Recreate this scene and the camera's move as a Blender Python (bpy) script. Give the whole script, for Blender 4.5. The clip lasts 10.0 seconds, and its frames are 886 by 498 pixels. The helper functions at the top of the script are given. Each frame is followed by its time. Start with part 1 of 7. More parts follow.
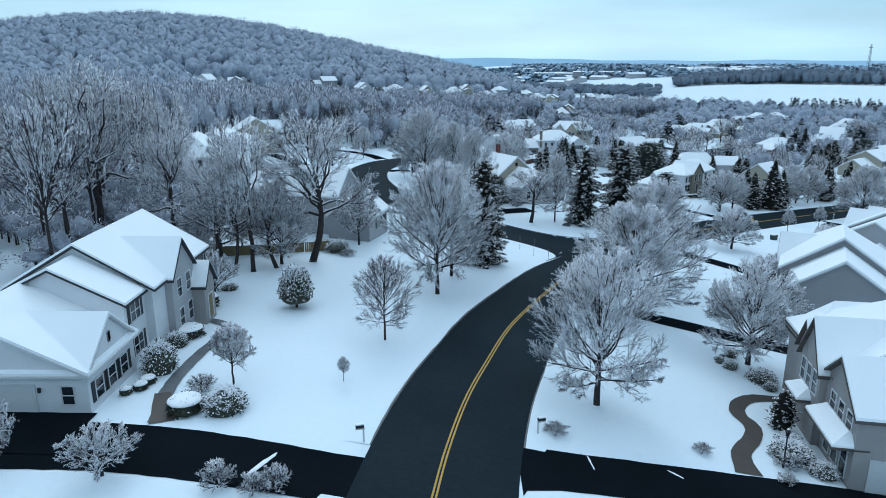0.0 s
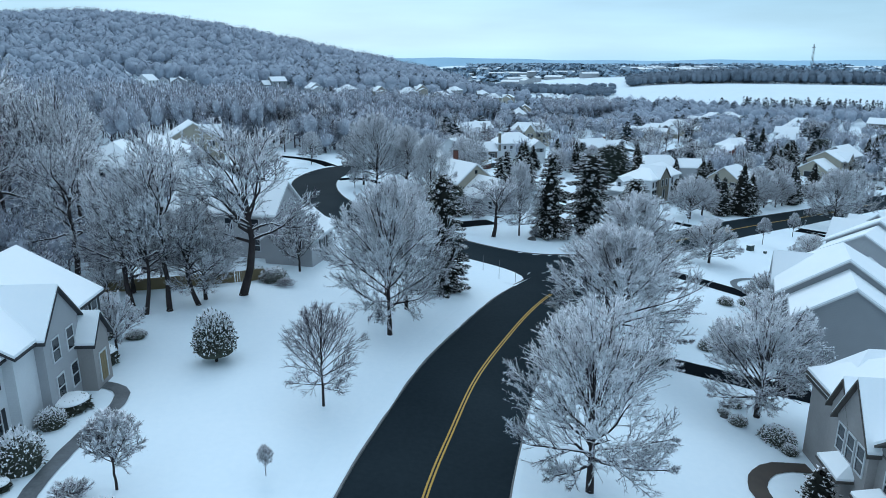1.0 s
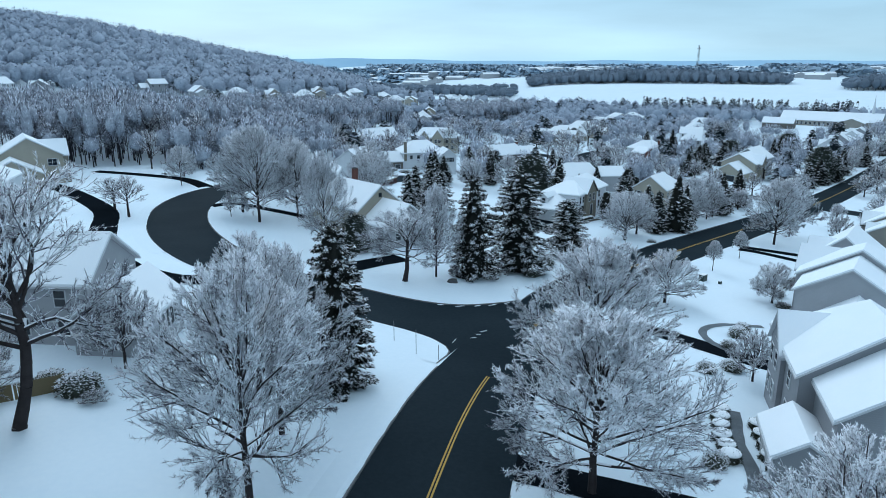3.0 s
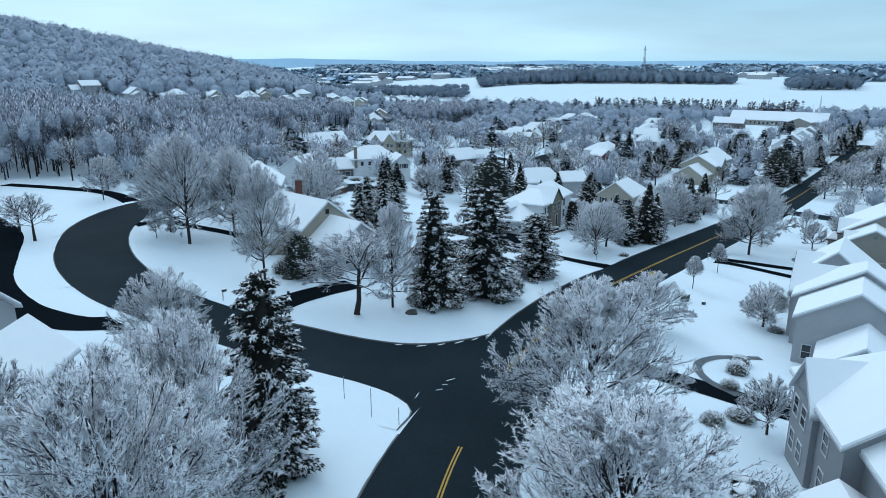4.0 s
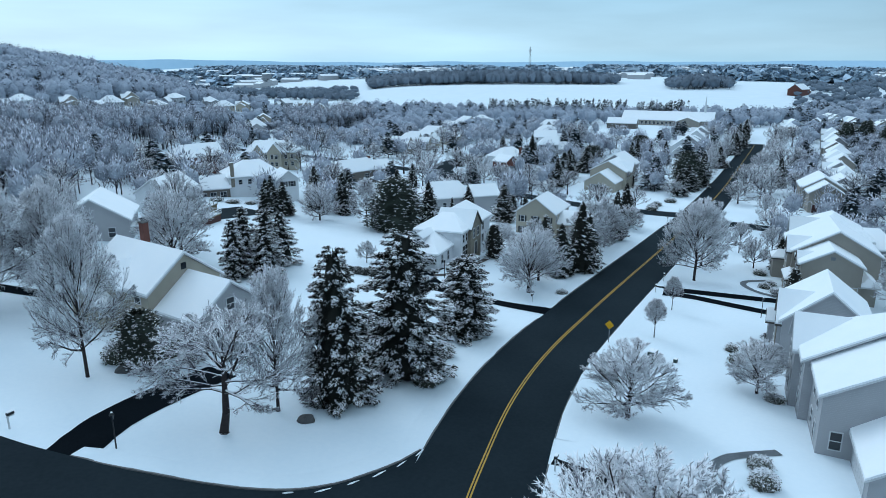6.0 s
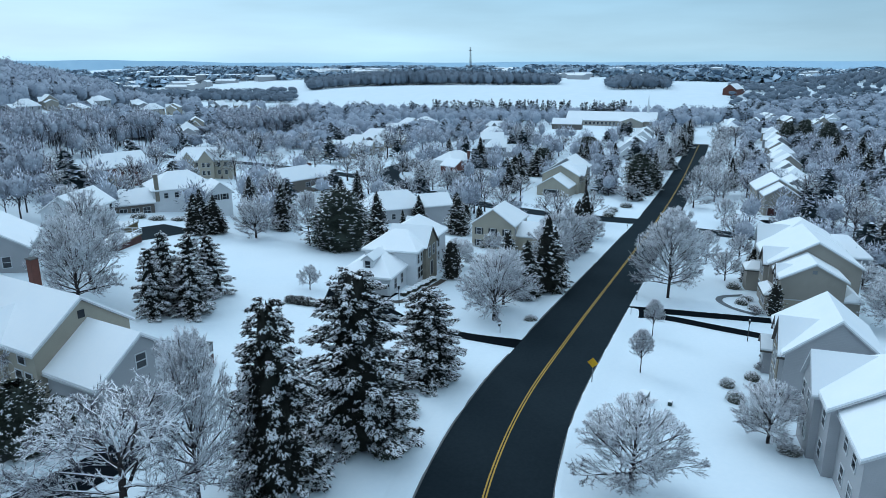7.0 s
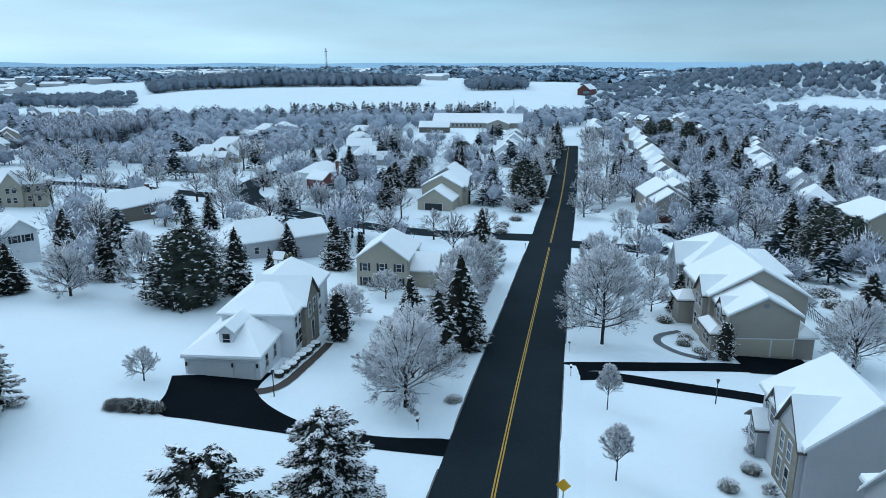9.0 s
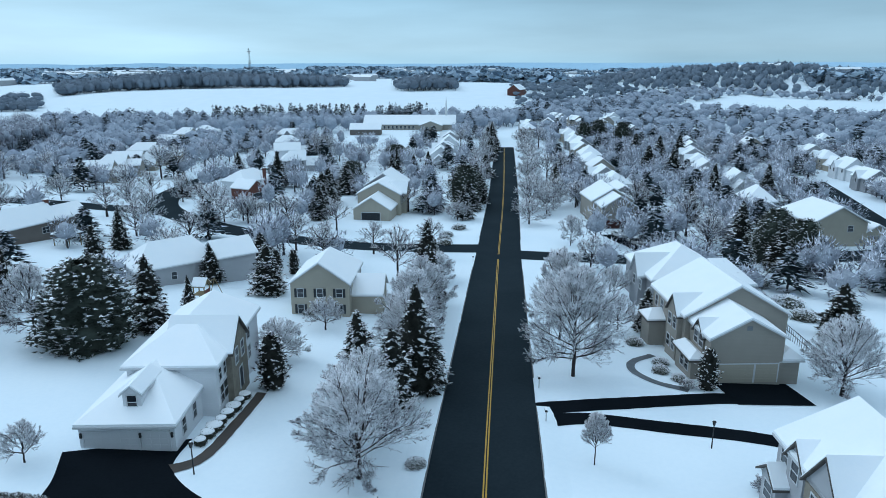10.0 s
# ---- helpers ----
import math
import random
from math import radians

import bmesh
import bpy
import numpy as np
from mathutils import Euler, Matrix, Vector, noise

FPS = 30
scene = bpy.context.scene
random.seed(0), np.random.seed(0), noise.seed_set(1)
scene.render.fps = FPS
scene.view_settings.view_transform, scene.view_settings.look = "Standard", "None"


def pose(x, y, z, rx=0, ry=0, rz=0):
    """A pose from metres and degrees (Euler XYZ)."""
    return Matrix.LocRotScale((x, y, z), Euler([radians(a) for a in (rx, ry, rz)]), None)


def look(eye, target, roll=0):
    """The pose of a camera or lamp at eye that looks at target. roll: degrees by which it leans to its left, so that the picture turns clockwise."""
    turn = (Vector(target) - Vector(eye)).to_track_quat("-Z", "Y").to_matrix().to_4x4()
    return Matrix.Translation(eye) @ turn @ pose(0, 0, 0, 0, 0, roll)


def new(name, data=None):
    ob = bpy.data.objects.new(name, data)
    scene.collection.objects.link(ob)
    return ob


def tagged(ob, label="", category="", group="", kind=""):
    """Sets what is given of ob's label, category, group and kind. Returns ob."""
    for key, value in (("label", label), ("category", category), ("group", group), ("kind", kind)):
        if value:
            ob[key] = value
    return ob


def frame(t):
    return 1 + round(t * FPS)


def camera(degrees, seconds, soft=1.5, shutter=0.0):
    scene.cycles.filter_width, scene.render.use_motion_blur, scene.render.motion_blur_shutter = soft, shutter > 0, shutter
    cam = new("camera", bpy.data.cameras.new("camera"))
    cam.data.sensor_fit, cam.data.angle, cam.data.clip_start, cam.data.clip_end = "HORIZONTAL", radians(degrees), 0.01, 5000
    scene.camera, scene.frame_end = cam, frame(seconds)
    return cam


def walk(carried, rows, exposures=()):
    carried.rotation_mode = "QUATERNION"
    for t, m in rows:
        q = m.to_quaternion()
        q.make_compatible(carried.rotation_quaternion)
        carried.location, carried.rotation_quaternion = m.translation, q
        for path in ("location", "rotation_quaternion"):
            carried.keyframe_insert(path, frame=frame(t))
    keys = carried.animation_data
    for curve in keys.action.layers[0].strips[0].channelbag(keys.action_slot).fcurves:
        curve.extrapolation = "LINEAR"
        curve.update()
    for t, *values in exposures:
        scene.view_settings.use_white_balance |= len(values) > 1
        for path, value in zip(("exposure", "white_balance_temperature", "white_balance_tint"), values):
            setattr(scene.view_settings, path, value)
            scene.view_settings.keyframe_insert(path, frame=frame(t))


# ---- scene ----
cam = camera(66.2, 10.0, soft=0.7)
# length of the flight and height of the first eye in metres, tilt of the first view in degrees
METRES, EYE, TILT, LEAN, TURN = 115.0, 22.9, -15.4, 0.0, 0.0
ROWS = [
    (0.0, 0.0, 0.0, 0.0, 0.0, 0.0, 0.0),
    (0.5, 0.0015, 0.0475, 0.0127, -1.65, -0.01, 0.48),
    (1.0, 0.0046, 0.0955, 0.0256, -3.56, -0.04, 0.99),
    (1.5, 0.0097, 0.1437, 0.0387, -5.69, -0.07, 1.57),
    (2.0, 0.0154, 0.1922, 0.0516, -7.68, -0.14, 2.14),
    (2.5, 0.0217, 0.2408, 0.0648, -9.54, -0.2, 2.66),
    (4.0, 0.0462, 0.3841, 0.1036, -15.31, -0.5, 4.22),
    (4.5, 0.0565, 0.4313, 0.1167, -17.64, -0.67, 4.84),
    (5.0, 0.0682, 0.479, 0.1292, -20.07, -0.86, 5.47),
    (5.5, 0.082, 0.5259, 0.1415, -22.12, -1.05, 6.01),
    (7.0, 0.1296, 0.6638, 0.1794, -28.98, -1.82, 7.76),
    (7.5, 0.1482, 0.7085, 0.1918, -31.73, -2.19, 8.4),
    (8.0, 0.1683, 0.7524, 0.2043, -34.58, -2.6, 9.07),
    (8.5, 0.1904, 0.7962, 0.2155, -37.47, -3.02, 9.68),
    (9.0, 0.2138, 0.8375, 0.227, -40.58, -3.57, 10.33),
    (9.5, 0.2394, 0.878, 0.2373, -43.77, -4.13, 10.97),
    (10.0, 0.2665, 0.9176, 0.2477, -46.52, -4.65, 11.48),
]
walk(cam, [(t, pose(0, 0, EYE, TILT, LEAN, TURN) @ pose(METRES * x, METRES * y, METRES * z, 90 + pitch, roll, yaw)) for t, x, y, z, yaw, pitch, roll in ROWS],
     exposures=[(0.0, -0.10, 5720.0, 5.0), (10.0, -0.16, 5720.0, 5.0)])

# ---- world and light: overcast winter sky, brighter ahead of the first view ----
SUN_AZ, SUN_EL = radians(-6), radians(28)
world = bpy.data.worlds.new("overcast_sky")
scene.world = world
world.use_nodes = True
wn, wl = world.node_tree.nodes, world.node_tree.links
wn.clear()


def wnode(kind, **props):
    n = wn.new(kind)
    if "sky_type" in props:
        n.sky_type, n.sun_disc = props["sky_type"], False
    if "operation" in props:
        n.operation = props["operation"]
    if "data_type" in props:
        n.data_type = props["data_type"]
    return n


w_out, w_bg = wnode("ShaderNodeOutputWorld"), wnode("ShaderNodeBackground")
w_sky = wnode("ShaderNodeTexSky", sky_type="NISHITA")
w_sky.sun_elevation, w_sky.sun_rotation = SUN_EL, SUN_AZ
w_sky.air_density, w_sky.dust_density = 1.5, 3.0
w_co = wnode("ShaderNodeTexCoord")
w_xyz = wnode("ShaderNodeSeparateXYZ")
wl.new(w_co.outputs["Generated"], w_xyz.inputs[0])
# pale band at the horizon, blue-grey cloud deck above
w_ramp = wnode("ShaderNodeValToRGB")
w_ramp.color_ramp.elements[0].position, w_ramp.color_ramp.elements[0].color = 0.0, (0.54, 0.79, 0.92, 1)
w_ramp.color_ramp.elements[1].position, w_ramp.color_ramp.elements[1].color = 0.30, (0.30, 0.52, 0.70, 1)
for pos, col in ((0.02, (0.62, 0.85, 0.96, 1)), (0.09, (0.46, 0.70, 0.85, 1)), (0.7, (1.02, 1.22, 1.38, 1))):
    e = w_ramp.color_ramp.elements.new(pos)
    e.color = col
wl.new(w_xyz.outputs["Z"], w_ramp.inputs["Fac"])
# brighter cloud towards the hidden sun
w_dot = wnode("ShaderNodeVectorMath", operation="DOT_PRODUCT")
w_dot.inputs[1].default_value = (math.sin(SUN_AZ), math.cos(SUN_AZ), 0.1)
wl.new(w_co.outputs["Generated"], w_dot.inputs[0])
w_glow = wnode("ShaderNodeMapRange")
w_glow.inputs["From Min"].default_value, w_glow.inputs["From Max"].default_value = 0.35, 1.0
w_glow.inputs["To Min"].default_value, w_glow.inputs["To Max"].default_value = 0.82, 1.22
wl.new(w_dot.outputs["Value"], w_glow.inputs["Value"])
# long streaks of cloud
w_map = wnode("ShaderNodeMapping")
w_map.inputs["Scale"].default_value = (1.6, 1.6, 11.0)
wl.new(w_co.outputs["Generated"], w_map.inputs["Vector"])
w_noise = wnode("ShaderNodeTexNoise")
w_noise.inputs["Scale"].default_value, w_noise.inputs["Detail"].default_value = 1.7, 5.0
wl.new(w_map.outputs["Vector"], w_noise.inputs["Vector"])
w_str = wnode("ShaderNodeMapRange")
w_str.inputs["From Min"].default_value, w_str.inputs["From Max"].default_value = 0.3, 0.7
w_str.inputs["To Min"].default_value, w_str.inputs["To Max"].default_value = 0.88, 1.12
wl.new(w_noise.outputs["Fac"], w_str.inputs["Value"])
w_mul = wnode("ShaderNodeMath", operation="MULTIPLY")
wl.new(w_glow.outputs["Result"], w_mul.inputs[0])
wl.new(w_str.outputs["Result"], w_mul.inputs[1])
w_cloud = wnode("ShaderNodeVectorMath", operation="SCALE")
wl.new(w_ramp.outputs["Color"], w_cloud.inputs[0])
wl.new(w_mul.outputs["Value"], w_cloud.inputs["Scale"])
w_sc = wnode("ShaderNodeVectorMath", operation="SCALE")
w_sc.inputs["Scale"].default_value = 0.08
wl.new(w_sky.outputs["Color"], w_sc.inputs[0])
w_mix = wnode("ShaderNodeMix", data_type="RGBA")
w_mix.inputs["Factor"].default_value = 0.92
wl.new(w_sc.outputs["Vector"], w_mix.inputs["A"])
wl.new(w_cloud.outputs["Vector"], w_mix.inputs["B"])
wl.new(w_mix.outputs["Result"], w_bg.inputs["Color"])
w_bg.inputs["Strength"].default_value = 1.0
wl.new(w_bg.outputs["Background"], w_out.inputs["Surface"])

sun = new("sun", bpy.data.lights.new("sun", "SUN"))
sun.data.energy, sun.data.angle, sun.data.color = 0.7, radians(30), (0.94, 0.98, 1.0)
sun.matrix_world = look((0, 0, 60), (-math.sin(SUN_AZ) * 50, -math.cos(SUN_AZ) * 50, 60 - 50 * math.tan(SUN_EL) * 1.4))

# ---- materials ----


def material(name, col, rough=0.8, col2=None, scale=3.0, fine=40.0, amount=0.5, bump=0.2, dist=0.02, island=0.0, spec=0.3, metal=0.0, per_object=0.0):
    """Two scales of noise between two colours, with a fine bump."""
    m = bpy.data.materials.new(name)
    m.use_nodes = True
    nt, n, l = m.node_tree, m.node_tree.nodes, m.node_tree.links
    b = n["Principled BSDF"]
    b.inputs["Roughness"].default_value, b.inputs["Metallic"].default_value = rough, metal
    b.inputs["Specular IOR Level"].default_value = spec
    co = n.new("ShaderNodeTexCoord")
    big, small = n.new("ShaderNodeTexNoise"), n.new("ShaderNodeTexNoise")
    big.inputs["Scale"].default_value, small.inputs["Scale"].default_value = scale, fine
    big.inputs["Detail"].default_value = small.inputs["Detail"].default_value = 4.0
    l.new(co.outputs["Object"], big.inputs["Vector"])
    l.new(co.outputs["Object"], small.inputs["Vector"])
    add = n.new("ShaderNodeMix")
    add.data_type = "FLOAT"
    add.inputs["Factor"].default_value = 0.4
    l.new(big.outputs["Fac"], add.inputs["A"])
    l.new(small.outputs["Fac"], add.inputs["B"])
    rng = n.new("ShaderNodeMapRange")
    rng.inputs["From Min"].default_value, rng.inputs["From Max"].default_value = 0.5 - 0.28 * amount, 0.5 + 0.28 * amount
    l.new(add.outputs["Result"], rng.inputs["Value"])
    mix = n.new("ShaderNodeMix")
    mix.data_type = "RGBA"
    mix.inputs["A"].default_value = (*col, 1)
    mix.inputs["B"].default_value = (*(col2 or [c * 0.8 for c in col]), 1)
    l.new(rng.outputs["Result"], mix.inputs["Factor"])
    last = mix.outputs["Result"]
    if island or per_object:
        src = n.new("ShaderNodeNewGeometry").outputs["Random Per Island"] if island else n.new("ShaderNodeObjectInfo").outputs["Random"]
        k = island or per_object
        r2 = n.new("ShaderNodeMapRange")
        r2.inputs["To Min"].default_value, r2.inputs["To Max"].default_value = 1 - k, 1 + k
        l.new(src, r2.inputs["Value"])
        sc = n.new("ShaderNodeVectorMath")
        sc.operation = "SCALE"
        l.new(last, sc.inputs[0])
        l.new(r2.outputs["Result"], sc.inputs["Scale"])
        last = sc.outputs["Vector"]
    l.new(last, b.inputs["Base Color"])
    if bump:
        bp = n.new("ShaderNodeBump")
        bp.inputs["Strength"].default_value, bp.inputs["Distance"].default_value = bump, dist
        l.new(add.outputs["Result"], bp.inputs["Height"])
        l.new(bp.outputs["Normal"], b.inputs["Normal"])
    return m


def siding(name, col, pitch=0.16):
    """Lap siding: horizontal boards as relief, with faint weathering."""
    m = material(name, col, 0.7, [c * 0.86 for c in col], 0.6, 12.0, 0.9, 0.0)
    n, l = m.node_tree.nodes, m.node_tree.links
    co, sep = n.new("ShaderNodeTexCoord"), n.new("ShaderNodeSeparateXYZ")
    l.new(co.outputs["Object"], sep.inputs[0])
    div, fr = n.new("ShaderNodeMath"), n.new("ShaderNodeMath")
    div.operation, fr.operation = "DIVIDE", "FRACT"
    div.inputs[1].default_value = pitch
    l.new(sep.outputs["Z"], div.inputs[0])
    l.new(div.outputs[0], fr.inputs[0])
    bp = n.new("ShaderNodeBump")
    bp.inputs["Strength"].default_value, bp.inputs["Distance"].default_value = 0.5, 0.02
    l.new(fr.outputs[0], bp.inputs["Height"])
    l.new(bp.outputs["Normal"], n["Principled BSDF"].inputs["Normal"])
    return m


M_SNOW = material("snow", (0.83, 0.89, 0.925), 0.9, (0.75, 0.83, 0.885), 0.09, 2.2, 0.9, 0.25, 0.08, spec=0.15)
M_ROOF_SNOW = material("roof_snow", (0.94, 0.95, 0.96), 0.85, (0.89, 0.92, 0.95), 0.5, 5.0, 0.8, 0.3, 0.05, spec=0.15)
M_TWIG_SNOW = material("branch_snow", (0.94, 0.94, 0.96), 0.9, (0.87, 0.88, 0.92), 1.5, 9.0, 0.9, 0.0, island=0.12, spec=0.1)
M_BARK = material("bark", (0.026, 0.021, 0.021), 0.9, (0.06, 0.05, 0.05), 2.0, 25.0, 0.9, 0.4, 0.03, spec=0.15)
M_TWIG = material("twig_bark", (0.095, 0.088, 0.108), 0.9, (0.155, 0.145, 0.175), 0.7, 9.0, 0.9, 0.0, island=0.25, spec=0.1)
M_NEEDLE = material("spruce_needles", (0.012, 0.014, 0.012), 0.8, (0.034, 0.034, 0.028), 0.8, 8.0, 0.9, 0.0, island=0.35, spec=0.2)
M_PINE = material("pine_needles", (0.035, 0.046, 0.038), 0.8, (0.075, 0.083, 0.066), 0.8, 8.0, 0.9, 0.0, island=0.3, spec=0.2)
M_SHRUB = material("shrub_leaves", (0.035, 0.045, 0.035), 0.8, (0.07, 0.07, 0.055), 1.2, 9.0, 0.9, 0.0, island=0.35, spec=0.2)
M_ASPHALT = material("wet_asphalt", (0.012, 0.018, 0.023), 0.6, (0.026, 0.036, 0.043), 0.10, 3.0, 1.0, 0.15, 0.01, spec=0.008)
M_DRIVE = material("driveway_asphalt", (0.005, 0.007, 0.009), 0.6, (0.011, 0.014, 0.018), 0.2, 5.0, 1.0, 0.15, 0.01, spec=0.0)
M_KERB = material("kerb_concrete", (0.10, 0.10, 0.10), 0.8, (0.22, 0.22, 0.22), 0.6, 9.0, 1.0, 0.3, 0.01)
M_YELLOW = material("yellow_line_paint", (0.55, 0.32, 0.03), 0.55, (0.38, 0.23, 0.04), 1.2, 14.0, 1.0, 0.1, 0.005)
M_PAVER = material("brick_paver_walk", (0.085, 0.066, 0.052), 0.5, (0.045, 0.038, 0.035), 1.0, 12.0, 1.0, 0.3, 0.01)
M_FLAG = material("wet_flagstone_walk", (0.06, 0.066, 0.072), 0.45, (0.16, 0.175, 0.19), 0.9, 6.0, 0.8, 0.3, 0.01)
M_SHINGLE = material("dark_shingle", (0.035, 0.036, 0.04), 0.85, (0.06, 0.06, 0.065), 1.0, 20.0, 0.9, 0.3, 0.01)
M_TRIM = material("white_trim", (0.62, 0.63, 0.64), 0.6, (0.52, 0.53, 0.55), 1.0, 12.0, 0.8, 0.05)
M_DARKTRIM = material("brown_gutter", (0.07, 0.06, 0.055), 0.6, (0.10, 0.09, 0.08), 1.0, 12.0, 0.8, 0.05)
M_GLASS = material("window_glass", (0.012, 0.016, 0.022), 0.08, (0.03, 0.035, 0.045), 0.6, 2.0, 0.9, 0.0, spec=0.6)
M_SHUTTER = material("dark_shutter", (0.02, 0.024, 0.03), 0.6, (0.035, 0.04, 0.045), 2.0, 20.0, 0.8, 0.1)
M_BRICK = material("red_brick", (0.16, 0.065, 0.05), 0.85, (0.11, 0.05, 0.04), 2.0, 18.0, 0.9, 0.3, 0.01)
M_STONE = material("field_stone", (0.16, 0.14, 0.11), 0.85, (0.30, 0.27, 0.22), 1.6, 7.0, 1.0, 0.5, 0.03)
M_WOOD = material("weathered_fence_wood", (0.28, 0.22, 0.12), 0.85, (0.17, 0.135, 0.08), 1.0, 14.0, 1.0, 0.3, 0.01)
M_DECK = material("red_brown_deck_stain", (0.06, 0.022, 0.02), 0.7, (0.09, 0.04, 0.035), 1.0, 14.0, 0.9, 0.2)
M_METAL = material("galvanised_steel", (0.25, 0.26, 0.28), 0.5, (0.16, 0.17, 0.18), 2.0, 20.0, 0.8, 0.1, metal=0.6)
M_BLACK = material("black_metal", (0.015, 0.016, 0.018), 0.5, (0.03, 0.03, 0.032), 2.0, 20.0, 0.8, 0.05)
M_SIGN = material("yellow_sign_sheet", (0.75, 0.42, 0.02), 0.4, (0.65, 0.36, 0.02), 2.0, 12.0, 0.6, 0.0)
M_GREENBOX = material("green_utility_paint", (0.03, 0.05, 0.045), 0.5, (0.045, 0.065, 0.06), 2.0, 12.0, 0.6, 0.0)
M_ROCK = material("dark_boulder", (0.05, 0.05, 0.05), 0.85, (0.12, 0.12, 0.12), 1.5, 9.0, 1.0, 0.5, 0.03)
# mid-distance twigs, snow and crowns: tones drawn together, a blue haze tint mixed in
M_FARWOOD = material("hazy_far_twigs", (0.20, 0.205, 0.24), 0.95, (0.29, 0.295, 0.34), 0.02, 0.4, 1.0, 0.0, island=0.3, spec=0.05)
M_FARSNOW = material("hazy_far_snow", (0.74, 0.77, 0.85), 0.95, (0.60, 0.63, 0.72), 0.02, 0.4, 1.0, 0.0, island=0.25, spec=0.05)
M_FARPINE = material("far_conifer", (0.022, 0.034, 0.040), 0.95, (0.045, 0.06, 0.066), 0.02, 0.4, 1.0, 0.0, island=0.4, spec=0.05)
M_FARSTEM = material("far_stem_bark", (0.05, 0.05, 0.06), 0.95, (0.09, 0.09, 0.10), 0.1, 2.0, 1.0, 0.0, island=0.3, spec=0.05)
M_FARCROWN = material("hazy_far_crown", (0.19, 0.20, 0.235), 0.95, (0.52, 0.56, 0.63), 0.55, 2.6, 0.75, 0.0, spec=0.0)
# hill woods: haze of distance painted as paler, bluer wood and dimmer snow
M_HILLCROWN = material("hazy_hill_crown", (0.20, 0.225, 0.275), 0.95, (0.46, 0.51, 0.59), 0.12, 0.9, 0.8, 0.0, spec=0.0)
M_HILLWOOD = material("hazy_hill_twigs", (0.20, 0.225, 0.275), 0.95, (0.28, 0.305, 0.36), 0.02, 0.4, 1.0, 0.0, island=0.22, spec=0.0)
M_HILLSNOW = material("hazy_hill_snow", (0.50, 0.55, 0.63), 0.95, (0.40, 0.45, 0.53), 0.02, 0.4, 1.0, 0.0, island=0.2, spec=0.0)
# woodlots: little snow, so darker, with the blue of far air in the colour
M_LOTWOOD = material("hazy_woodlot_twigs", (0.13, 0.16, 0.20), 0.95, (0.19, 0.225, 0.27), 0.02, 0.4, 1.0, 0.0, island=0.2, spec=0.0)
M_LOTSNOW = material("hazy_woodlot_snow", (0.28, 0.33, 0.40), 0.95, (0.21, 0.26, 0.32), 0.02, 0.4, 1.0, 0.0, island=0.2, spec=0.0)
# woods beyond a kilometre: pale blue stands in for the haze before them
M_HAZEWOOD = material("hazy_distant_wood", (0.38, 0.48, 0.59), 0.95, (0.48, 0.58, 0.69), 0.005, 0.1, 1.0, 0.0, island=0.25, spec=0.0)
M_HAZESNOW = material("hazy_distant_snow", (0.58, 0.68, 0.78), 0.95, (0.50, 0.60, 0.70), 0.005, 0.1, 1.0, 0.0, island=0.2, spec=0.0)
# ridge colour is aerial haze, not the blue of the woods themselves
M_RIDGE = material("hazy_ridge", (0.40, 0.58, 0.73), 1.0, (0.50, 0.67, 0.80), 0.002, 0.02, 0.9, 0.0, spec=0.0)
M_TYRE = material("tyre_rubber", (0.012, 0.012, 0.012), 0.8, (0.02, 0.02, 0.02), 4.0, 30.0, 0.6, 0.1)
W_WHITE = siding("white_siding", (0.74, 0.75, 0.77))
W_GREY = siding("grey_siding", (0.30, 0.305, 0.32))
W_LGREY = siding("light_grey_siding", (0.42, 0.42, 0.435))
W_TAUPE = siding("taupe_siding", (0.34, 0.31, 0.27))
W_BEIGE = siding("beige_siding", (0.42, 0.38, 0.31))
W_STUCCO = material("grey_stucco", (0.36, 0.34, 0.33), 0.85, (0.27, 0.255, 0.25), 0.7, 9.0, 1.0, 0.4, 0.01)
W_BROWN = siding("brown_siding", (0.16, 0.14, 0.125))

# ---- mesh helpers ----


def smooth(a, b, x):
    k = min(max((x - a) / (b - a), 0.0), 1.0)
    return k * k * (3 - 2 * k)


def hill_at(x, y):
    """The wooded hill, a long back lying aslant."""
    u, v = (x + 283) * 0.955 + (y - 724) * 0.296, -(x + 283) * 0.296 + (y - 724) * 0.955
    return 57.8 * math.exp(-(u / 194) ** 2 / 2 - (v / 175) ** 2 / 2)


def G(x, y):
    """Height of the ground: falls gently to the plain, with the wooded hill and the far rising field."""
    xe = x if x > -9 else -9 + (x + 9) * 0.25
    p = -0.0975 * xe - 0.0165 * min(y, 400) - 0.16
    p += -0.95 * math.exp(-((x - 27) ** 2 + (y - 115) ** 2) / 1800) + 0.5 * math.exp(-(x * x + (y - 40) ** 2) / 1250)
    base = -17.5 + 2.5 * math.log1p(math.exp(min((p + 17.5) / 2.5, 40)))
    hill = hill_at(x, y)
    rise = 14 * smooth(680, 900, 0.6 * x + 0.8 * y) * smooth(150, 420, x)
    rise *= 1 - 0.8 * smooth(0, 260, x - 31 - 1.25 * (y - 105))
    mound = 21 * math.exp(-((x - 1060) ** 2 + (y - 570) ** 2) / 24000) + 22 * math.exp(-((x - 1140) ** 2 + (y - 400) ** 2) / 16000)
    return base + hill + rise + mound


def mesh_of(name, verts, faces, mats, idx=None, shade=False):
    me = bpy.data.meshes.new(name)
    me.from_pydata([tuple(v) for v in verts], [], [tuple(f) for f in faces])
    for m in (mats if isinstance(mats, (list, tuple)) else [mats]):
        me.materials.append(m)
    if idx is not None:
        me.polygons.foreach_set("material_index", list(idx))
    if shade:
        me.polygons.foreach_set("use_smooth", [True] * len(me.polygons))
    me.update()
    return me


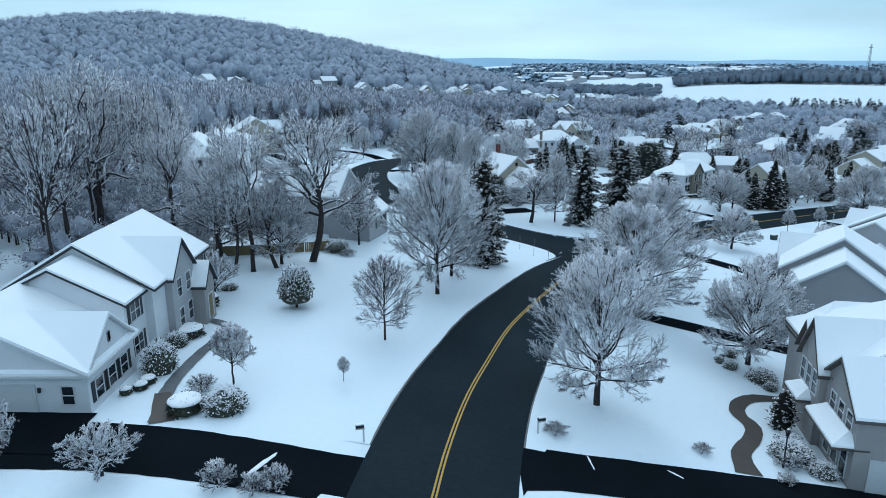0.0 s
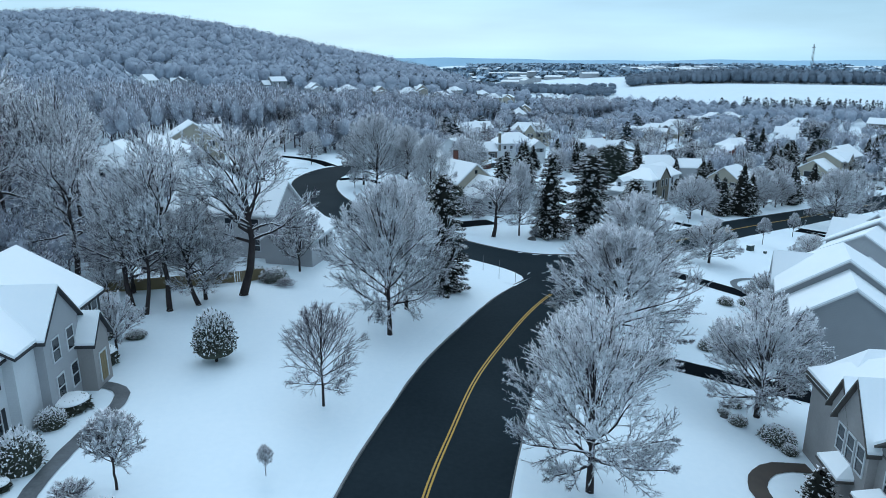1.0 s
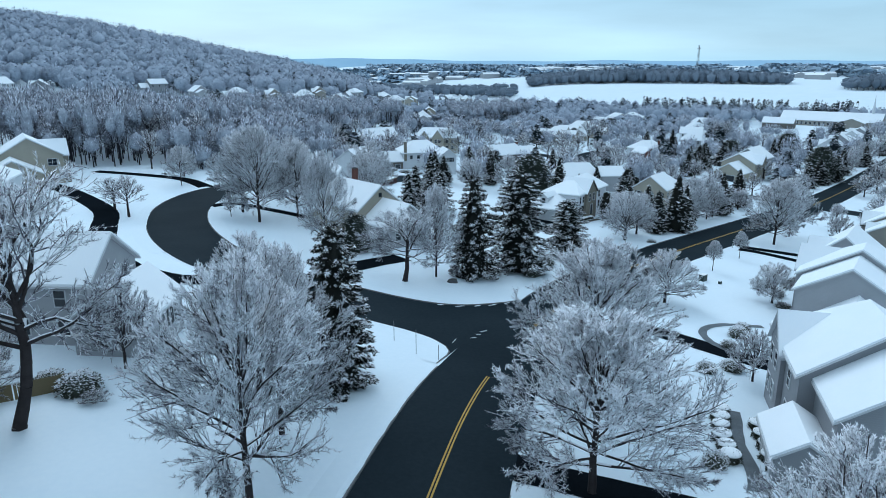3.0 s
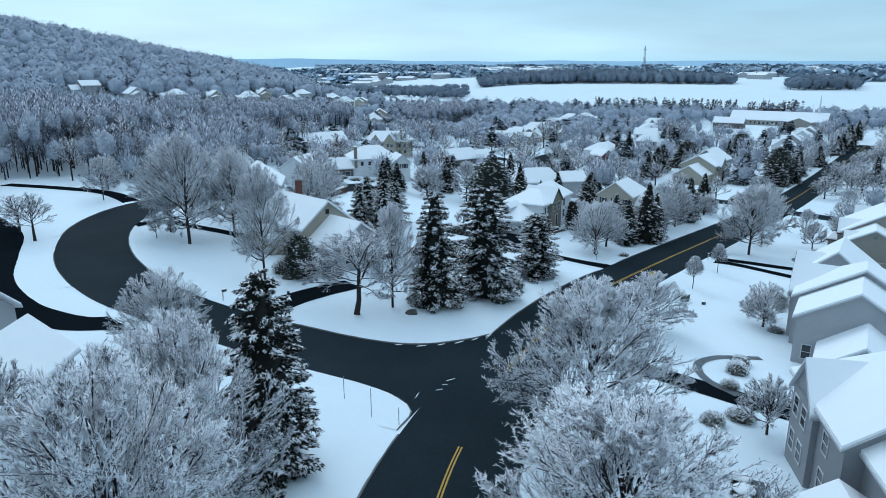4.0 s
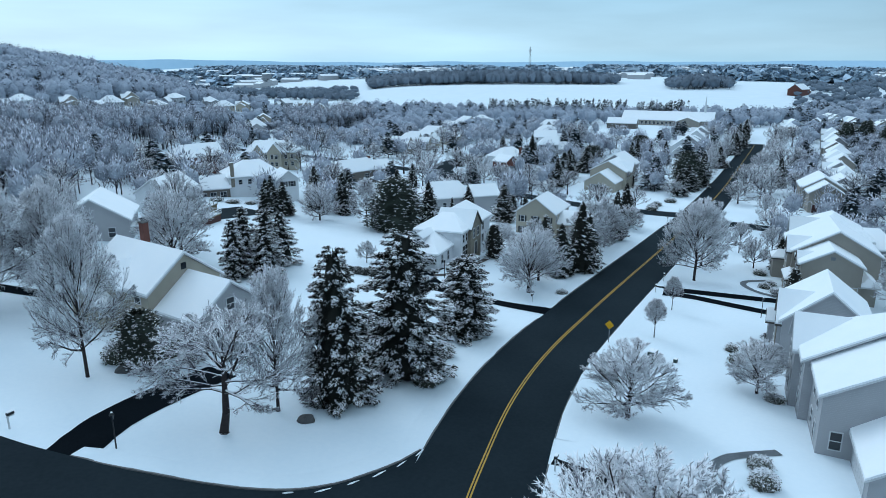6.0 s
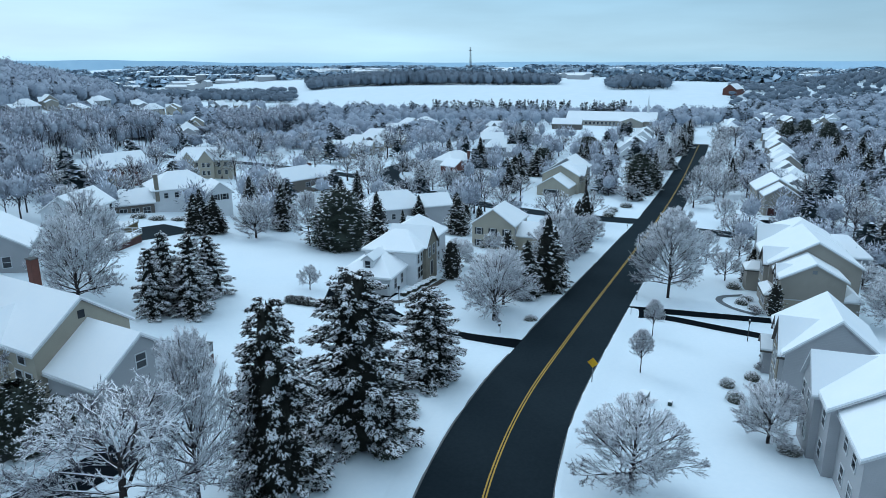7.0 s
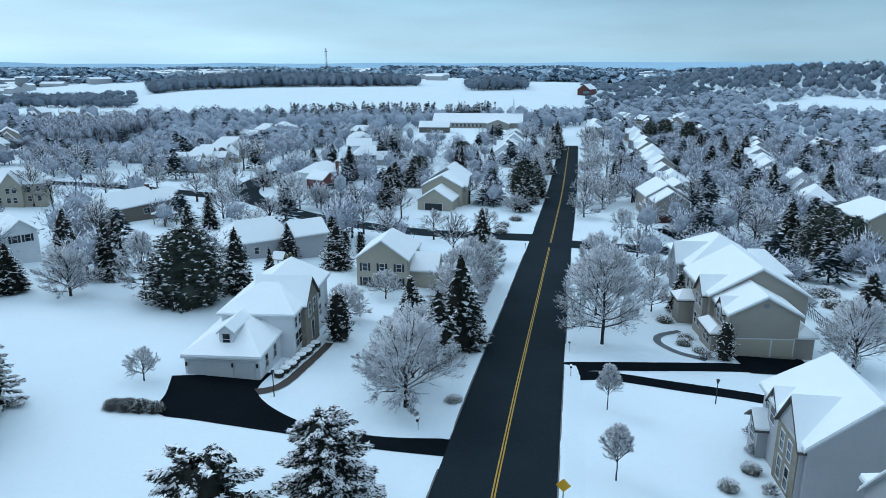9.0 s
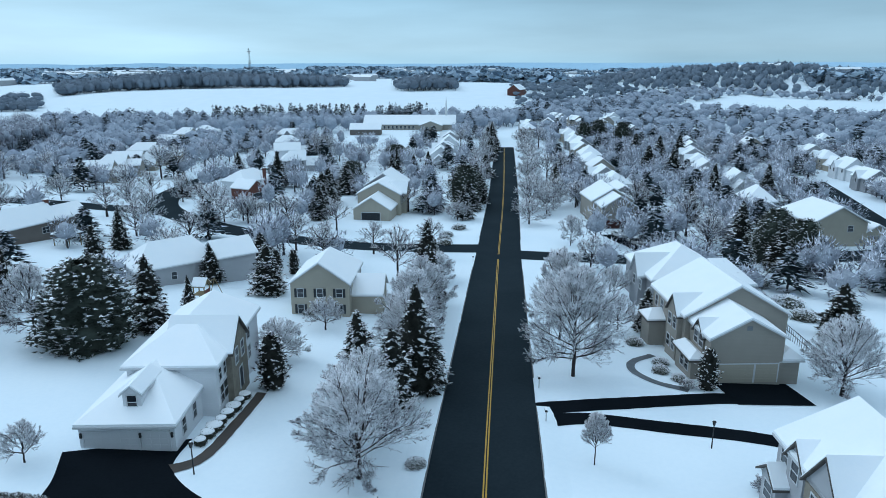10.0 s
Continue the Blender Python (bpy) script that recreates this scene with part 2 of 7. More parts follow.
def part(name, data, material=None, parent=None, label="", m=None):
    """One mesh object, under a thing or a part of one. data: a mesh, a bmesh or (verts, faces)."""
    if isinstance(data, bmesh.types.BMesh):
        me = bpy.data.meshes.new(name)
        data.to_mesh(me)
        data.free()
        me.materials.append(material)
    elif isinstance(data, tuple):
        me = mesh_of(name, data[0], data[1], material)
    else:
        me = data
    ob = new(name, me)
    if parent is not None:
        ob.parent = parent
    if m is not None:
        ob.matrix_basis = m
    if label:
        ob["label"] = label
    return ob


def thing(name, x, y, ang=0.0, z=None, label="", category="", group="", kind="", scale=(1, 1, 1)):
    ob = new(name)
    ob.empty_display_size = 0.2
    ob.matrix_basis = Matrix.LocRotScale((x, y, G(x, y) if z is None else z), Euler((0, 0, radians(ang))), scale)
    return tagged(ob, label, category, group, kind)


def box(x0, x1, y0, y1, z0, z1, bevel=0.0):
    bm = bmesh.new()
    bmesh.ops.create_cube(bm, size=1.0, matrix=Matrix.LocRotScale(((x0 + x1) / 2, (y0 + y1) / 2, (z0 + z1) / 2), None, (x1 - x0, y1 - y0, z1 - z0)))
    if bevel:
        bmesh.ops.bevel(bm, geom=bm.edges[:], offset=bevel, segments=2, affect="EDGES", profile=0.6)
    return bm


def tube(p, q, r0, r1, n=8):
    """A tapered round bar from p to q."""
    bm = bmesh.new()
    p, q = Vector(p), Vector(q)
    rot = (q - p).to_track_quat("Z", "Y").to_matrix().to_4x4()
    bmesh.ops.create_cone(bm, cap_ends=True, segments=n, radius1=r0, radius2=max(r1, 0.001), depth=(q - p).length,
                          matrix=Matrix.Translation((p + q) / 2) @ rot)
    return bm


def spline(pts, step=1.5):
    """Catmull-Rom through the points, evenly sampled: list of (x, y)."""
    P = [Vector(p) for p in pts]
    P = [P[0] * 2 - P[1]] + P + [P[-1] * 2 - P[-2]]
    out = []
    for i in range(1, len(P) - 2):
        a, b, c, d = P[i - 1:i + 3]
        n = max(2, int((c - b).length / step))
        for k in range(n):
            t = k / n
            out.append(0.5 * (2 * b + (c - a) * t + (2 * a - 5 * b + 4 * c - d) * t * t + (3 * b - a - 3 * c + d) * t ** 3))
    out.append(P[-2])
    return out


def normals(line):
    res = []
    for i in range(len(line)):
        d = (line[min(i + 1, len(line) - 1)] - line[max(i - 1, 0)]).normalized()
        res.append(Vector((d.y, -d.x)))
    return res


def strip(line, left, right, lift, cuts=4):
    """A ribbon laid on the ground. left and right: offsets (to the right of the way is positive), numbers or functions of the index."""
    nn, vs, fs = normals(line), [], []
    for i, (p, n) in enumerate(zip(line, nn)):
        a = left(i) if callable(left) else left
        b = right(i) if callable(right) else right
        for k in range(cuts + 1):
            q = p + n * (a + (b - a) * k / cuts)
            vs.append((q.x, q.y, G(q.x, q.y) + lift))
    w = cuts + 1
    for i in range(len(line) - 1):
        for k in range(cuts):
            fs.append((i * w + k, i * w + k + 1, (i + 1) * w + k + 1, (i + 1) * w + k))
    return vs, [f[::-1] for f in fs]

# ---- plants: branch by branch ----


def prism_mesh(name, segs, sides, mats, snow, rng, steep=0.8):
    """Tapered prisms along segments (p0, p1, r0, r1); the upper faces of a share `snow` of the slanting ones carry snow (slot 1)."""
    S = np.asarray(segs, float)
    p0, p1, r0, r1 = S[:, 0:3], S[:, 3:6], S[:, 6], S[:, 7]
    d = p1 - p0
    d /= np.linalg.norm(d, axis=1, keepdims=True) + 1e-9
    up = np.array([0, 0, 1.0]) - d * d[:, 2:3]
    ln = np.linalg.norm(up, axis=1, keepdims=True)
    up = np.where(ln > 1e-3, up / (ln + 1e-9), np.array([1.0, 0, 0]))
    side = np.cross(d, up)
    n = len(S)
    ring = []
    for p, r in ((p0, r0), (p1, r1)):
        for k in range(sides):
            a = math.pi / 2 + 2 * math.pi * k / sides
            ring.append(p + (up * math.sin(a) + side * math.cos(a)) * r[:, None])
    verts = np.stack(ring, 1).reshape(-1, 3)
    base = np.arange(n) * 2 * sides
    faces, idx = [], []
    white = (rng.random(n) < snow) & (np.abs(d[:, 2]) < steep)
    for k in range(sides):
        k2 = (k + 1) % sides
        faces.append(np.stack([base + k, base + k2, base + sides + k2, base + sides + k], 1))
        a = math.pi / 2 + 2 * math.pi * (k + 0.5) / sides
        idx.append(np.where(white & (math.sin(a) > 0.15), 1, 0))
    faces = np.stack(faces, 1).reshape(-1, 4)
    return mesh_np(name, verts, faces, mats, np.stack(idx, 1).ravel(), shade=sides > 4)


def laden(P, snow, seed):
    """Chance of snow at each place: it gathers in clumps towards the top and the outside of a crown."""
    z = P[:, 2]
    size = max(z.max() - z.min(), 0.1)
    up = (z - z.min()) / size
    k = 6.283 / np.clip(size * 0.13, 0.25, 1.7)
    a = np.sin(P[:, 0] * k + seed) + np.sin(P[:, 1] * k * 1.13 + 2 * seed) + np.sin(z * k * 1.3 + P[:, 0] * k * 0.5)
    b = np.sin(P[:, 0] * k * 2.3 - P[:, 1] * k * 1.7) + np.sin(z * k * 2.6 + P[:, 1] * k)
    return np.clip(snow * (0.62 + 0.5 * up) + 0.17 * a + 0.10 * b, 0.04, 0.97)


def twig_mesh(name, segs, mats, snow, rng, per, length, wide, start=0, shift=0.0, splay=0.36):
    """Fine branches as narrow tents, an upper side that may carry snow and a lower one of bark, beset with `per` tapering twigs each."""
    S = np.asarray(segs, float)
    p0, p1, r0, r1 = S[:, 0:3], S[:, 3:6], S[:, 6:7], S[:, 7:8]
    d = p1 - p0
    d /= np.linalg.norm(d, axis=1, keepdims=True) + 1e-9
    up = np.array([0, 0, 1.0]) + rng.normal(0, 0.25, d.shape)
    up -= d * (d * up).sum(1, keepdims=True)
    up /= np.linalg.norm(up, axis=1, keepdims=True) + 1e-9
    side = np.cross(d, up)
    v = np.stack([p0 + side * r0 - up * r0 * 0.4, p0 + up * r0 * 0.9, p0 - side * r0 - up * r0 * 0.4, p1 + side * r1 - up * r1 * 0.4, p1 + up * r1 * 0.9, p1 - side * r1 - up * r1 * 0.4], 1).reshape(-1, 3)
    b = np.arange(len(S)) * 6
    f = np.stack([np.stack(q, 1) for q in ((b, b + 1, b + 4), (b, b + 4, b + 3), (b + 1, b + 2, b + 5), (b + 1, b + 5, b + 4))], 1).reshape(-1, 3)
    w, sb = rng.random(len(S)), laden((p0 + p1) / 2, snow, start)
    idx = np.stack([w < sb, w < sb, w < sb * 0.6, w < sb * 0.6], 1).astype(int).ravel()
    # twigs
    k = np.repeat(np.arange(start, len(S)), per)
    n = len(k)
    t = rng.random((n, 1))
    P = p0[k] * (1 - t) + p1[k] * t
    out = P - np.array([shift, 0, 0])
    out[:, 2] = 0
    out /= np.linalg.norm(out, axis=1, keepdims=True) + 1e-6
    D = d[k] + rng.normal(0, splay, (n, 3)) + out * 0.15 + np.array([0, 0, 0.15])
    D /= np.linalg.norm(D, axis=1, keepdims=True) + 1e-9
    ti = (rng.random(n) < laden(P + D * length * 0.5, snow, start)).astype(int)
    w = ti[:, None]
    # twigs point any way; the snow on them lies flat, wider and in short pieces
    s = np.cross(D, np.where(w == 1, np.array([0, 0, 1.0]) + rng.normal(0, 0.3, (n, 3)), rng.normal(0, 1, (n, 3))))
    s /= np.linalg.norm(s, axis=1, keepdims=True) + 1e-9
    L = length * rng.uniform(0.5, 1.3, (n, 1)) * (1 - 0.25 * w)
    s *= wide * rng.uniform(0.6, 1.1, (n, 1)) * (1 + 0.9 * w)
    tv = np.stack([P - s, P + s, P + D * L], 1).reshape(-1, 3)
    tf = np.arange(3 * n).reshape(-1, 3) + len(v)
    V = np.concatenate([v, tv])
    mid = np.array([shift, 0, V[:, 2].min() * 0.45 + V[:, 2].max() * 0.55])
    own = np.concatenate([np.repeat(up, 6, 0), np.repeat(np.cross(D, s / (np.linalg.norm(s, axis=1, keepdims=True) + 1e-9)), 3, 0)])
    own *= np.sign((own * rounded(V, mid)).sum(1, keepdims=True) + 1e-9)
    N = rounded(V, mid) * 0.8 + own * 0.45
    N /= np.linalg.norm(N, axis=1, keepdims=True) + 1e-9
    return mesh_np(name, V, np.concatenate([f, tf]), mats, np.concatenate([idx, ti]), soft=N)


def turned(verts, faces, soft):
    """Faces wound so that each one looks the same way as the crown's surface there."""
    t = verts[faces]
    n = np.cross(t[:, 1] - t[:, 0], t[:, 2] - t[:, 0])
    back = (n * soft[faces].mean(1)).sum(1) < 0
    return np.where(back[:, None], faces[:, ::-1], faces)


def rounded(P, c, up=0.5):
    """Normals of a rounded crown about the middle c: outward, leaning up."""
    n = P - c
    n = n / (np.linalg.norm(n, axis=1, keepdims=True) + 1e-6)
    n = n + np.array([0, 0, up])
    return n / (np.linalg.norm(n, axis=1, keepdims=True) + 1e-6)


def mesh_np(name, verts, faces, mats, idx=None, shade=False, soft=None):
    me = bpy.data.meshes.new(name)
    if soft is not None:
        faces, shade = turned(verts, faces, soft), True
    nf, w = faces.shape
    me.vertices.add(len(verts))
    me.vertices.foreach_set("co", np.ascontiguousarray(verts, np.float32).ravel())
    me.loops.add(nf * w)
    me.loops.foreach_set("vertex_index", np.ascontiguousarray(faces, np.int32).ravel())
    me.polygons.add(nf)
    me.polygons.foreach_set("loop_start", np.arange(0, nf * w, w, dtype=np.int32))
    for m in mats:
        me.materials.append(m)
    if idx is not None:
        me.polygons.foreach_set("material_index", np.ascontiguousarray(idx, np.int32))
    me.polygons.foreach_set("use_smooth", np.full(nf, shade))
    me.update(calc_edges=True)
    if soft is not None:
        me.attributes.new("custom_normal", "FLOAT_VECTOR", "POINT").data.foreach_set("vector", np.ascontiguousarray(soft, np.float32).ravel())
    return me


def bare_tree(name, seed, h=12.0, r=6.0, base=0.16, limbs=15, second=11, third=8, per=8, snow=0.65, twig=0.012, thick=0.26, lean=0.0, wild=0.05, peak=0.8, stem=0.34, limb_snow=0.3, spread=(72, 5), joints=2, spur=0.085, splay=0.36):
    """Meshes (trunk with limbs, crown of twigs) of a leafless tree h high and r wide. Limbs fan out from the stem, branches and branchlets fork off them and end at an egg-shaped outline."""
    rng = np.random.default_rng(seed)
    zb = h * base
    foot = np.array([lean * zb, 0, 0])

    def inside(P):
        u = np.clip((P[..., 2] - zb * 0.7) / (h - zb * 0.7), 0, 1)
        a = np.arctan2(P[..., 1], P[..., 0] - foot[0])
        g = r * np.sin(math.pi * u ** peak) ** 0.6 * (1 + 0.10 * np.sin(3 * a + seed) + 0.08 * np.sin(5 * a + 9 * u + seed) + 0.05 * np.sin(11 * a - 14 * u))
        return np.hypot(P[..., 0] - foot[0], P[..., 1]) < g

    def room(P, D, far):
        """Way from P along D to the outline, `far` at most."""
        t = np.linspace(0.04, 1, 26) * far
        ok = inside(P[:, None, :] + D[:, None, :] * t[None, :, None])
        n = np.where(ok.all(1), 26, np.argmin(ok, 1))
        return np.maximum(n / 26 * far, 0.05 * r)

    def unit(D):
        return D / (np.linalg.norm(D, axis=-1, keepdims=True) + 1e-9)

    def grow(P, D, L, n, ra, rb, rise, store):
        """Gently rising branches of n segments each: their joints (m, n+1, 3) and directions (m, n, 3)."""
        X, T = [P], []
        D = D.copy()
        for i in range(n):
            D = unit(D + rng.normal(0, wild, D.shape) + np.array([0, 0, rise]) / n)
            q = X[-1] + D * (L / n)[:, None]
            w0, w1 = ra + (rb - ra) * i / n, ra + (rb - ra) * (i + 1) / n
            store.append(np.concatenate([X[-1], q, np.broadcast_to(w0, len(P))[:, None], np.broadcast_to(w1, len(P))[:, None]], 1))
            X.append(q)
            T.append(D)
        return np.stack(X, 1), np.stack(T, 1)

    def fork(X, T, many, angle, f0, f1, lift):
        """Starts and directions of `many` side branches along each branch."""
        m, n = T.shape[:2]
        k = np.repeat(np.arange(m), many)
        t = np.tile((np.arange(many) + 0.5) / many, m) + rng.uniform(-0.4, 0.4, m * many) / many
        t = f0 + (f1 - f0) * np.clip(t, 0, 1)
        i = np.minimum((t * n).astype(int), n - 1)
        w = (t * n - i)[:, None]
        P = X[k, i] * (1 - w) + X[k, i + 1] * w
        d = T[k, i]
        e = rng.normal(0, 1, d.shape)
        out = P - foot
        out[:, 2] = 0
        e += unit(out) * 0.5 + np.array([0, 0, lift])
        e = unit(e - d * (d * e).sum(1, keepdims=True))
        g = np.radians(angle) * rng.uniform(0.6, 1.3, len(d))[:, None]
        return P, unit(d * np.cos(g) + e * np.sin(g)), k, t

    heavy, fine = [], []
    top = zb + (h - zb) * stem
    last, pts = np.array([0, 0, -0.35]), [np.array([0, 0, -0.35])]
    for i, z in enumerate(np.linspace(0.15, top, 8)):
        q = np.array([lean * min(z, zb) + rng.normal(0, wild) * z / top, rng.normal(0, wild) * z / top, z])
        heavy.append(np.array([[*last, *q, thick * (1.45 if i == 0 else 1.1 - 0.085 * i), thick * (1.1 - 0.085 * (i + 1))]]))
        pts.append(q)
        last = q
    pts = np.array(pts)
    f = (np.arange(limbs) + 0.5) / limbs
    az = np.arange(limbs) * 2.39996 + rng.uniform(-0.35, 0.35, limbs)
    zs = zb * 1.5 + (top - zb * 1.5) * f ** 1.1
    P = np.stack([np.interp(zs, pts[:, 2], pts[:, 0]), np.interp(zs, pts[:, 2], pts[:, 1]), zs], 1)
    tilt = np.radians(spread[0] + (spread[1] - spread[0]) * f)
    # a limb with little room rises more steeply
    L = np.zeros(limbs)
    for steep in (1.0, 0.85, 0.7, 0.55):
        turn = np.where(L < 0.42 * r, tilt * steep, turn) if steep < 1 else tilt
        D = np.stack([np.cos(az) * np.sin(turn), np.sin(az) * np.sin(turn), np.cos(turn)], 1)
        L = room(P, D, h) * 0.93
    X, T = grow(P, D, L, 6, thick * (0.42 - 0.18 * f), twig * 1.3, 0.12, heavy)
    P, D, k, t = fork(X, T, second, 38, 0.16, 0.97, 0.25)
    L2 = np.minimum(room(P, D, h * 0.6) * 0.97, L[k] * (0.62 - 0.34 * t) * rng.uniform(0.8, 1.2, len(t)))
    X2, T2 = grow(P, D, L2, 4, twig * 2.3, twig * 0.9, 0.22, fine)
    # branchlets off the branches and off the outer limbs
    P, D, k, t = fork(X2, T2, third, 36, 0.15, 0.98, 0.2)
    L3 = np.minimum(room(P, D, h * 0.4) * 1.04, L2[k] * (0.60 - 0.28 * t) * rng.uniform(0.7, 1.3, len(t)))
    start = sum(len(a) for a in fine) - (2 if joints > 1 else 1) * len(X2)
    grow(P, D, np.maximum(L3, 0.035 * r), joints, twig * 1.0, twig * 0.55, 0.2, fine)
    return (prism_mesh(name + "_trunk", np.concatenate(heavy), 6 if twig < 0.03 else 4, [M_BARK, M_TWIG_SNOW], limb_snow, rng, 0.75),
            twig_mesh(name + "_twigs", np.concatenate(fine), [M_TWIG, M_TWIG_SNOW], snow, rng, per, spur * r + (0.1 if spur > 0.06 else 0.05), twig * 0.85, start, lean * zb, splay), h, r)


def blades(P, D, L, W, rng, droop=0.0):
    """Thin diamond blades from P along D: arrays of vertices and quads."""
    D = D / (np.linalg.norm(D, axis=1, keepdims=True) + 1e-9)
    s = np.cross(D, np.array([0, 0, 1.0]) + rng.normal(0, 0.35, D.shape))
    s /= np.linalg.norm(s, axis=1, keepdims=True) + 1e-9
    L, W = np.broadcast_to(L, len(P))[:, None], np.broadcast_to(W, len(P))[:, None]
    m = P + D * L * 0.5
    e = P + D * L
    e[:, 2] -= droop * L[:, 0]
    v = np.stack([P, m + s * W * 0.5, e, m - s * W * 0.5], 1).reshape(-1, 3)
    f = np.arange(len(P) * 4).reshape(-1, 4)
    return v, f


def conifer(name, seed, h=14.0, r=3.0, snow=0.4, mat=None, low=0.03, shape=0.75, tufts=1100, leaf=0.5, droop=0.5, egg=False, whorl=0.0):
    """Meshes (trunk, needled boughs with snow on them) of a spruce or pine: tufts on boughs that stand in uneven whorls round a dense inside."""
    rng = np.random.default_rng(seed)
    trunk = prism_mesh(name + "_trunk", [[0, 0, -0.3, 0, 0, h * 0.5, 0.22, 0.13], [0, 0, h * 0.5, 0, 0, h * 0.98, 0.13, 0.02]], 7, [M_BARK, M_TWIG_SNOW], 0.0, rng)

    def reach(f):
        if egg:
            return r * np.sin(math.pi * (0.22 + 0.74 * f)) ** 0.5
        return np.maximum(r * (1 - f) ** shape * np.minimum(1.0, 0.72 + 2.4 * f), 0.10)

    grid = np.linspace(0, 0.985, 400)
    weight = reach(grid) + 0.12 * r
    f = rng.choice(grid, tufts, p=weight / weight.sum()) + rng.uniform(0, 0.0025, tufts)
    a = rng.uniform(0, 2 * math.pi, tufts)
    # boughs: bumps round the crown, whorl by whorl
    k = h / 0.85
    level = f * k + 0.3 * np.sin(3 * a + seed)
    ring = np.floor(level + 0.5)
    bough = (0.5 + 0.5 * np.cos(2 * math.pi * level)) * (0.5 + 0.5 * np.cos((7 + ring % 3) * a + 2.4 * ring))
    lobe = 1 + 0.12 * np.sin(2 * a + 5 * f + seed) + 0.09 * np.sin(3 * a - 17 * f + 2 * seed)
    R = reach(f) * lobe * (0.74 + 0.42 * bough) * rng.uniform(0.86, 1.06, tufts)
    t = np.clip(1 - np.abs(rng.normal(0, 0.2, tufts)), 0.4, 1)
    out = np.stack([np.cos(a), np.sin(a), np.zeros(tufts)], 1)
    c = out * (R * t)[:, None]
    c[:, 2] = np.maximum(h * (low + (1 - low) * f) - droop * 0.34 * R * t + 0.14 * bough + rng.normal(0, 0.06, tufts), 0.12)
    size = leaf * (0.55 + 0.45 * np.minimum(1, R / (0.6 * r)))
    if whorl:
        # single boughs of uneven length, arching down and turned up at the tip, with side sprays along them
        fb, ab = [], []
        z = 0.02 * h
        while z < 0.985 * h:
            many = rng.integers(6, 9) if z < 0.8 * h else 5
            fb += list(z / h + rng.normal(0, 0.25 * whorl / h, many))
            ab += list(rng.uniform(0, 6.3) + np.arange(many) * 2 * math.pi / many + rng.normal(0, 0.25, many))
            z += whorl * rng.uniform(0.8, 1.2) * (1.0 if z < 0.8 * h else 0.7)
        fb, ab = np.clip(np.array(fb), 0.0, 0.99), np.array(ab)
        Rb = reach(fb) * rng.uniform(0.72, 1.16, len(fb)) * (1 + 0.10 * np.sin(2 * ab + seed)) + 0.1
        Rb = np.where(rng.random(len(fb)) < 0.10, Rb * 0.6, Rb)
        b = np.sort(rng.choice(len(fb), tufts, p=(Rb + 0.3) / (Rb + 0.3).sum()))
        t = rng.uniform(0.12, 1.0, tufts) ** 0.7
        f, R = fb[b], Rb[b]
        side = rng.uniform(-1, 1, tufts) * (0.30 - 0.22 * t) * R
        a = ab[b] + np.sign(side) * 0.55 * (1 - 0.6 * t)
        slope = droop * (1.15 - 0.9 * f) * rng.uniform(0.6, 1.3, len(fb))[b]
        c = np.stack([np.cos(ab[b]) * R * t - np.sin(ab[b]) * side, np.sin(ab[b]) * R * t + np.cos(ab[b]) * side,
                      h * (low + (1 - low) * f) + R * (0.10 * t - slope * t ** 1.6 + 0.26 * slope * t ** 4) - 0.35 * np.abs(side) + rng.normal(0, 0.05, tufts)], 1)
        c[:, 2] = np.maximum(c[:, 2], 0.15)
        size = leaf * (0.6 + 0.4 * np.minimum(1, R / (0.6 * r))) * rng.uniform(0.8, 1.2, tufts)
        bough = np.clip(0.35 + 0.9 * t - 0.5 * np.abs(side) / (0.3 * R), 0, 1) * rng.uniform(0.5, 1.2, len(fb))[b]

    def spray(pick, many, fall, spread, wide, lift):
        i = np.repeat(pick, many)
        n = len(i)
        turn = a[i] + rng.normal(0, spread, n)
        D = np.stack([np.cos(turn), np.sin(turn), fall + rng.normal(0, 0.3, n)], 1)
        D /= np.linalg.norm(D, axis=1, keepdims=True)
        L = (size[i] * rng.uniform(0.7, 1.35, n))[:, None]
        sd = np.cross(D, np.array([0, 0, 1.0]) + rng.normal(0, 0.4, D.shape))
        sd /= np.linalg.norm(sd, axis=1, keepdims=True) + 1e-9
        W = L * rng.uniform(0.7, 1.2, (n, 1)) * wide
        P = c[i] - D * L * 0.35 + rng.normal(0, 0.12, (n, 3)) * L
        P[:, 2] += lift
        return np.stack([P - sd * W * 0.5, P + sd * W * 0.5, P + D * L], 1).reshape(-1, 3)

    clump = np.sin(9 * f * h / 6 + 2 * a + seed) + np.sin(4 * a - 6 * f * h / 6)
    chance = snow * (0.35 + 1.15 * bough) * np.where(t > 0.75, 1.0, 0.45) + 0.12 * clump * snow
    laid = np.nonzero(rng.random(tufts) < chance)[0]
    dark = spray(np.arange(tufts), 5, 0.25 if egg else -0.35, 0.75, 0.34, 0.0)
    pads = spray(laid, 4, -0.2, 0.6, 0.42, 0.05) if whorl else spray(laid, 3, 0.05 if egg else -0.18, 0.95, 0.62, 0.07)
    # the dense shaded inside of the crown, ragged all round
    n, rings = 14, 16
    fz = np.linspace(0.0, 0.95, rings)
    az = np.linspace(0, 2 * math.pi, n, endpoint=False)
    rad = reach(fz)[:, None] * rng.uniform(*((0.3, 0.52) if whorl else (0.5, 0.72)), (rings, n))
    zz = h * (low + (1 - low) * fz)[:, None] + rng.normal(0, 0.015 * h, (rings, n)) - droop * 0.34 * rad
    cv = np.stack([rad * np.cos(az)[None], rad * np.sin(az)[None], np.maximum(zz, 0.05)], 2).reshape(-1, 3)
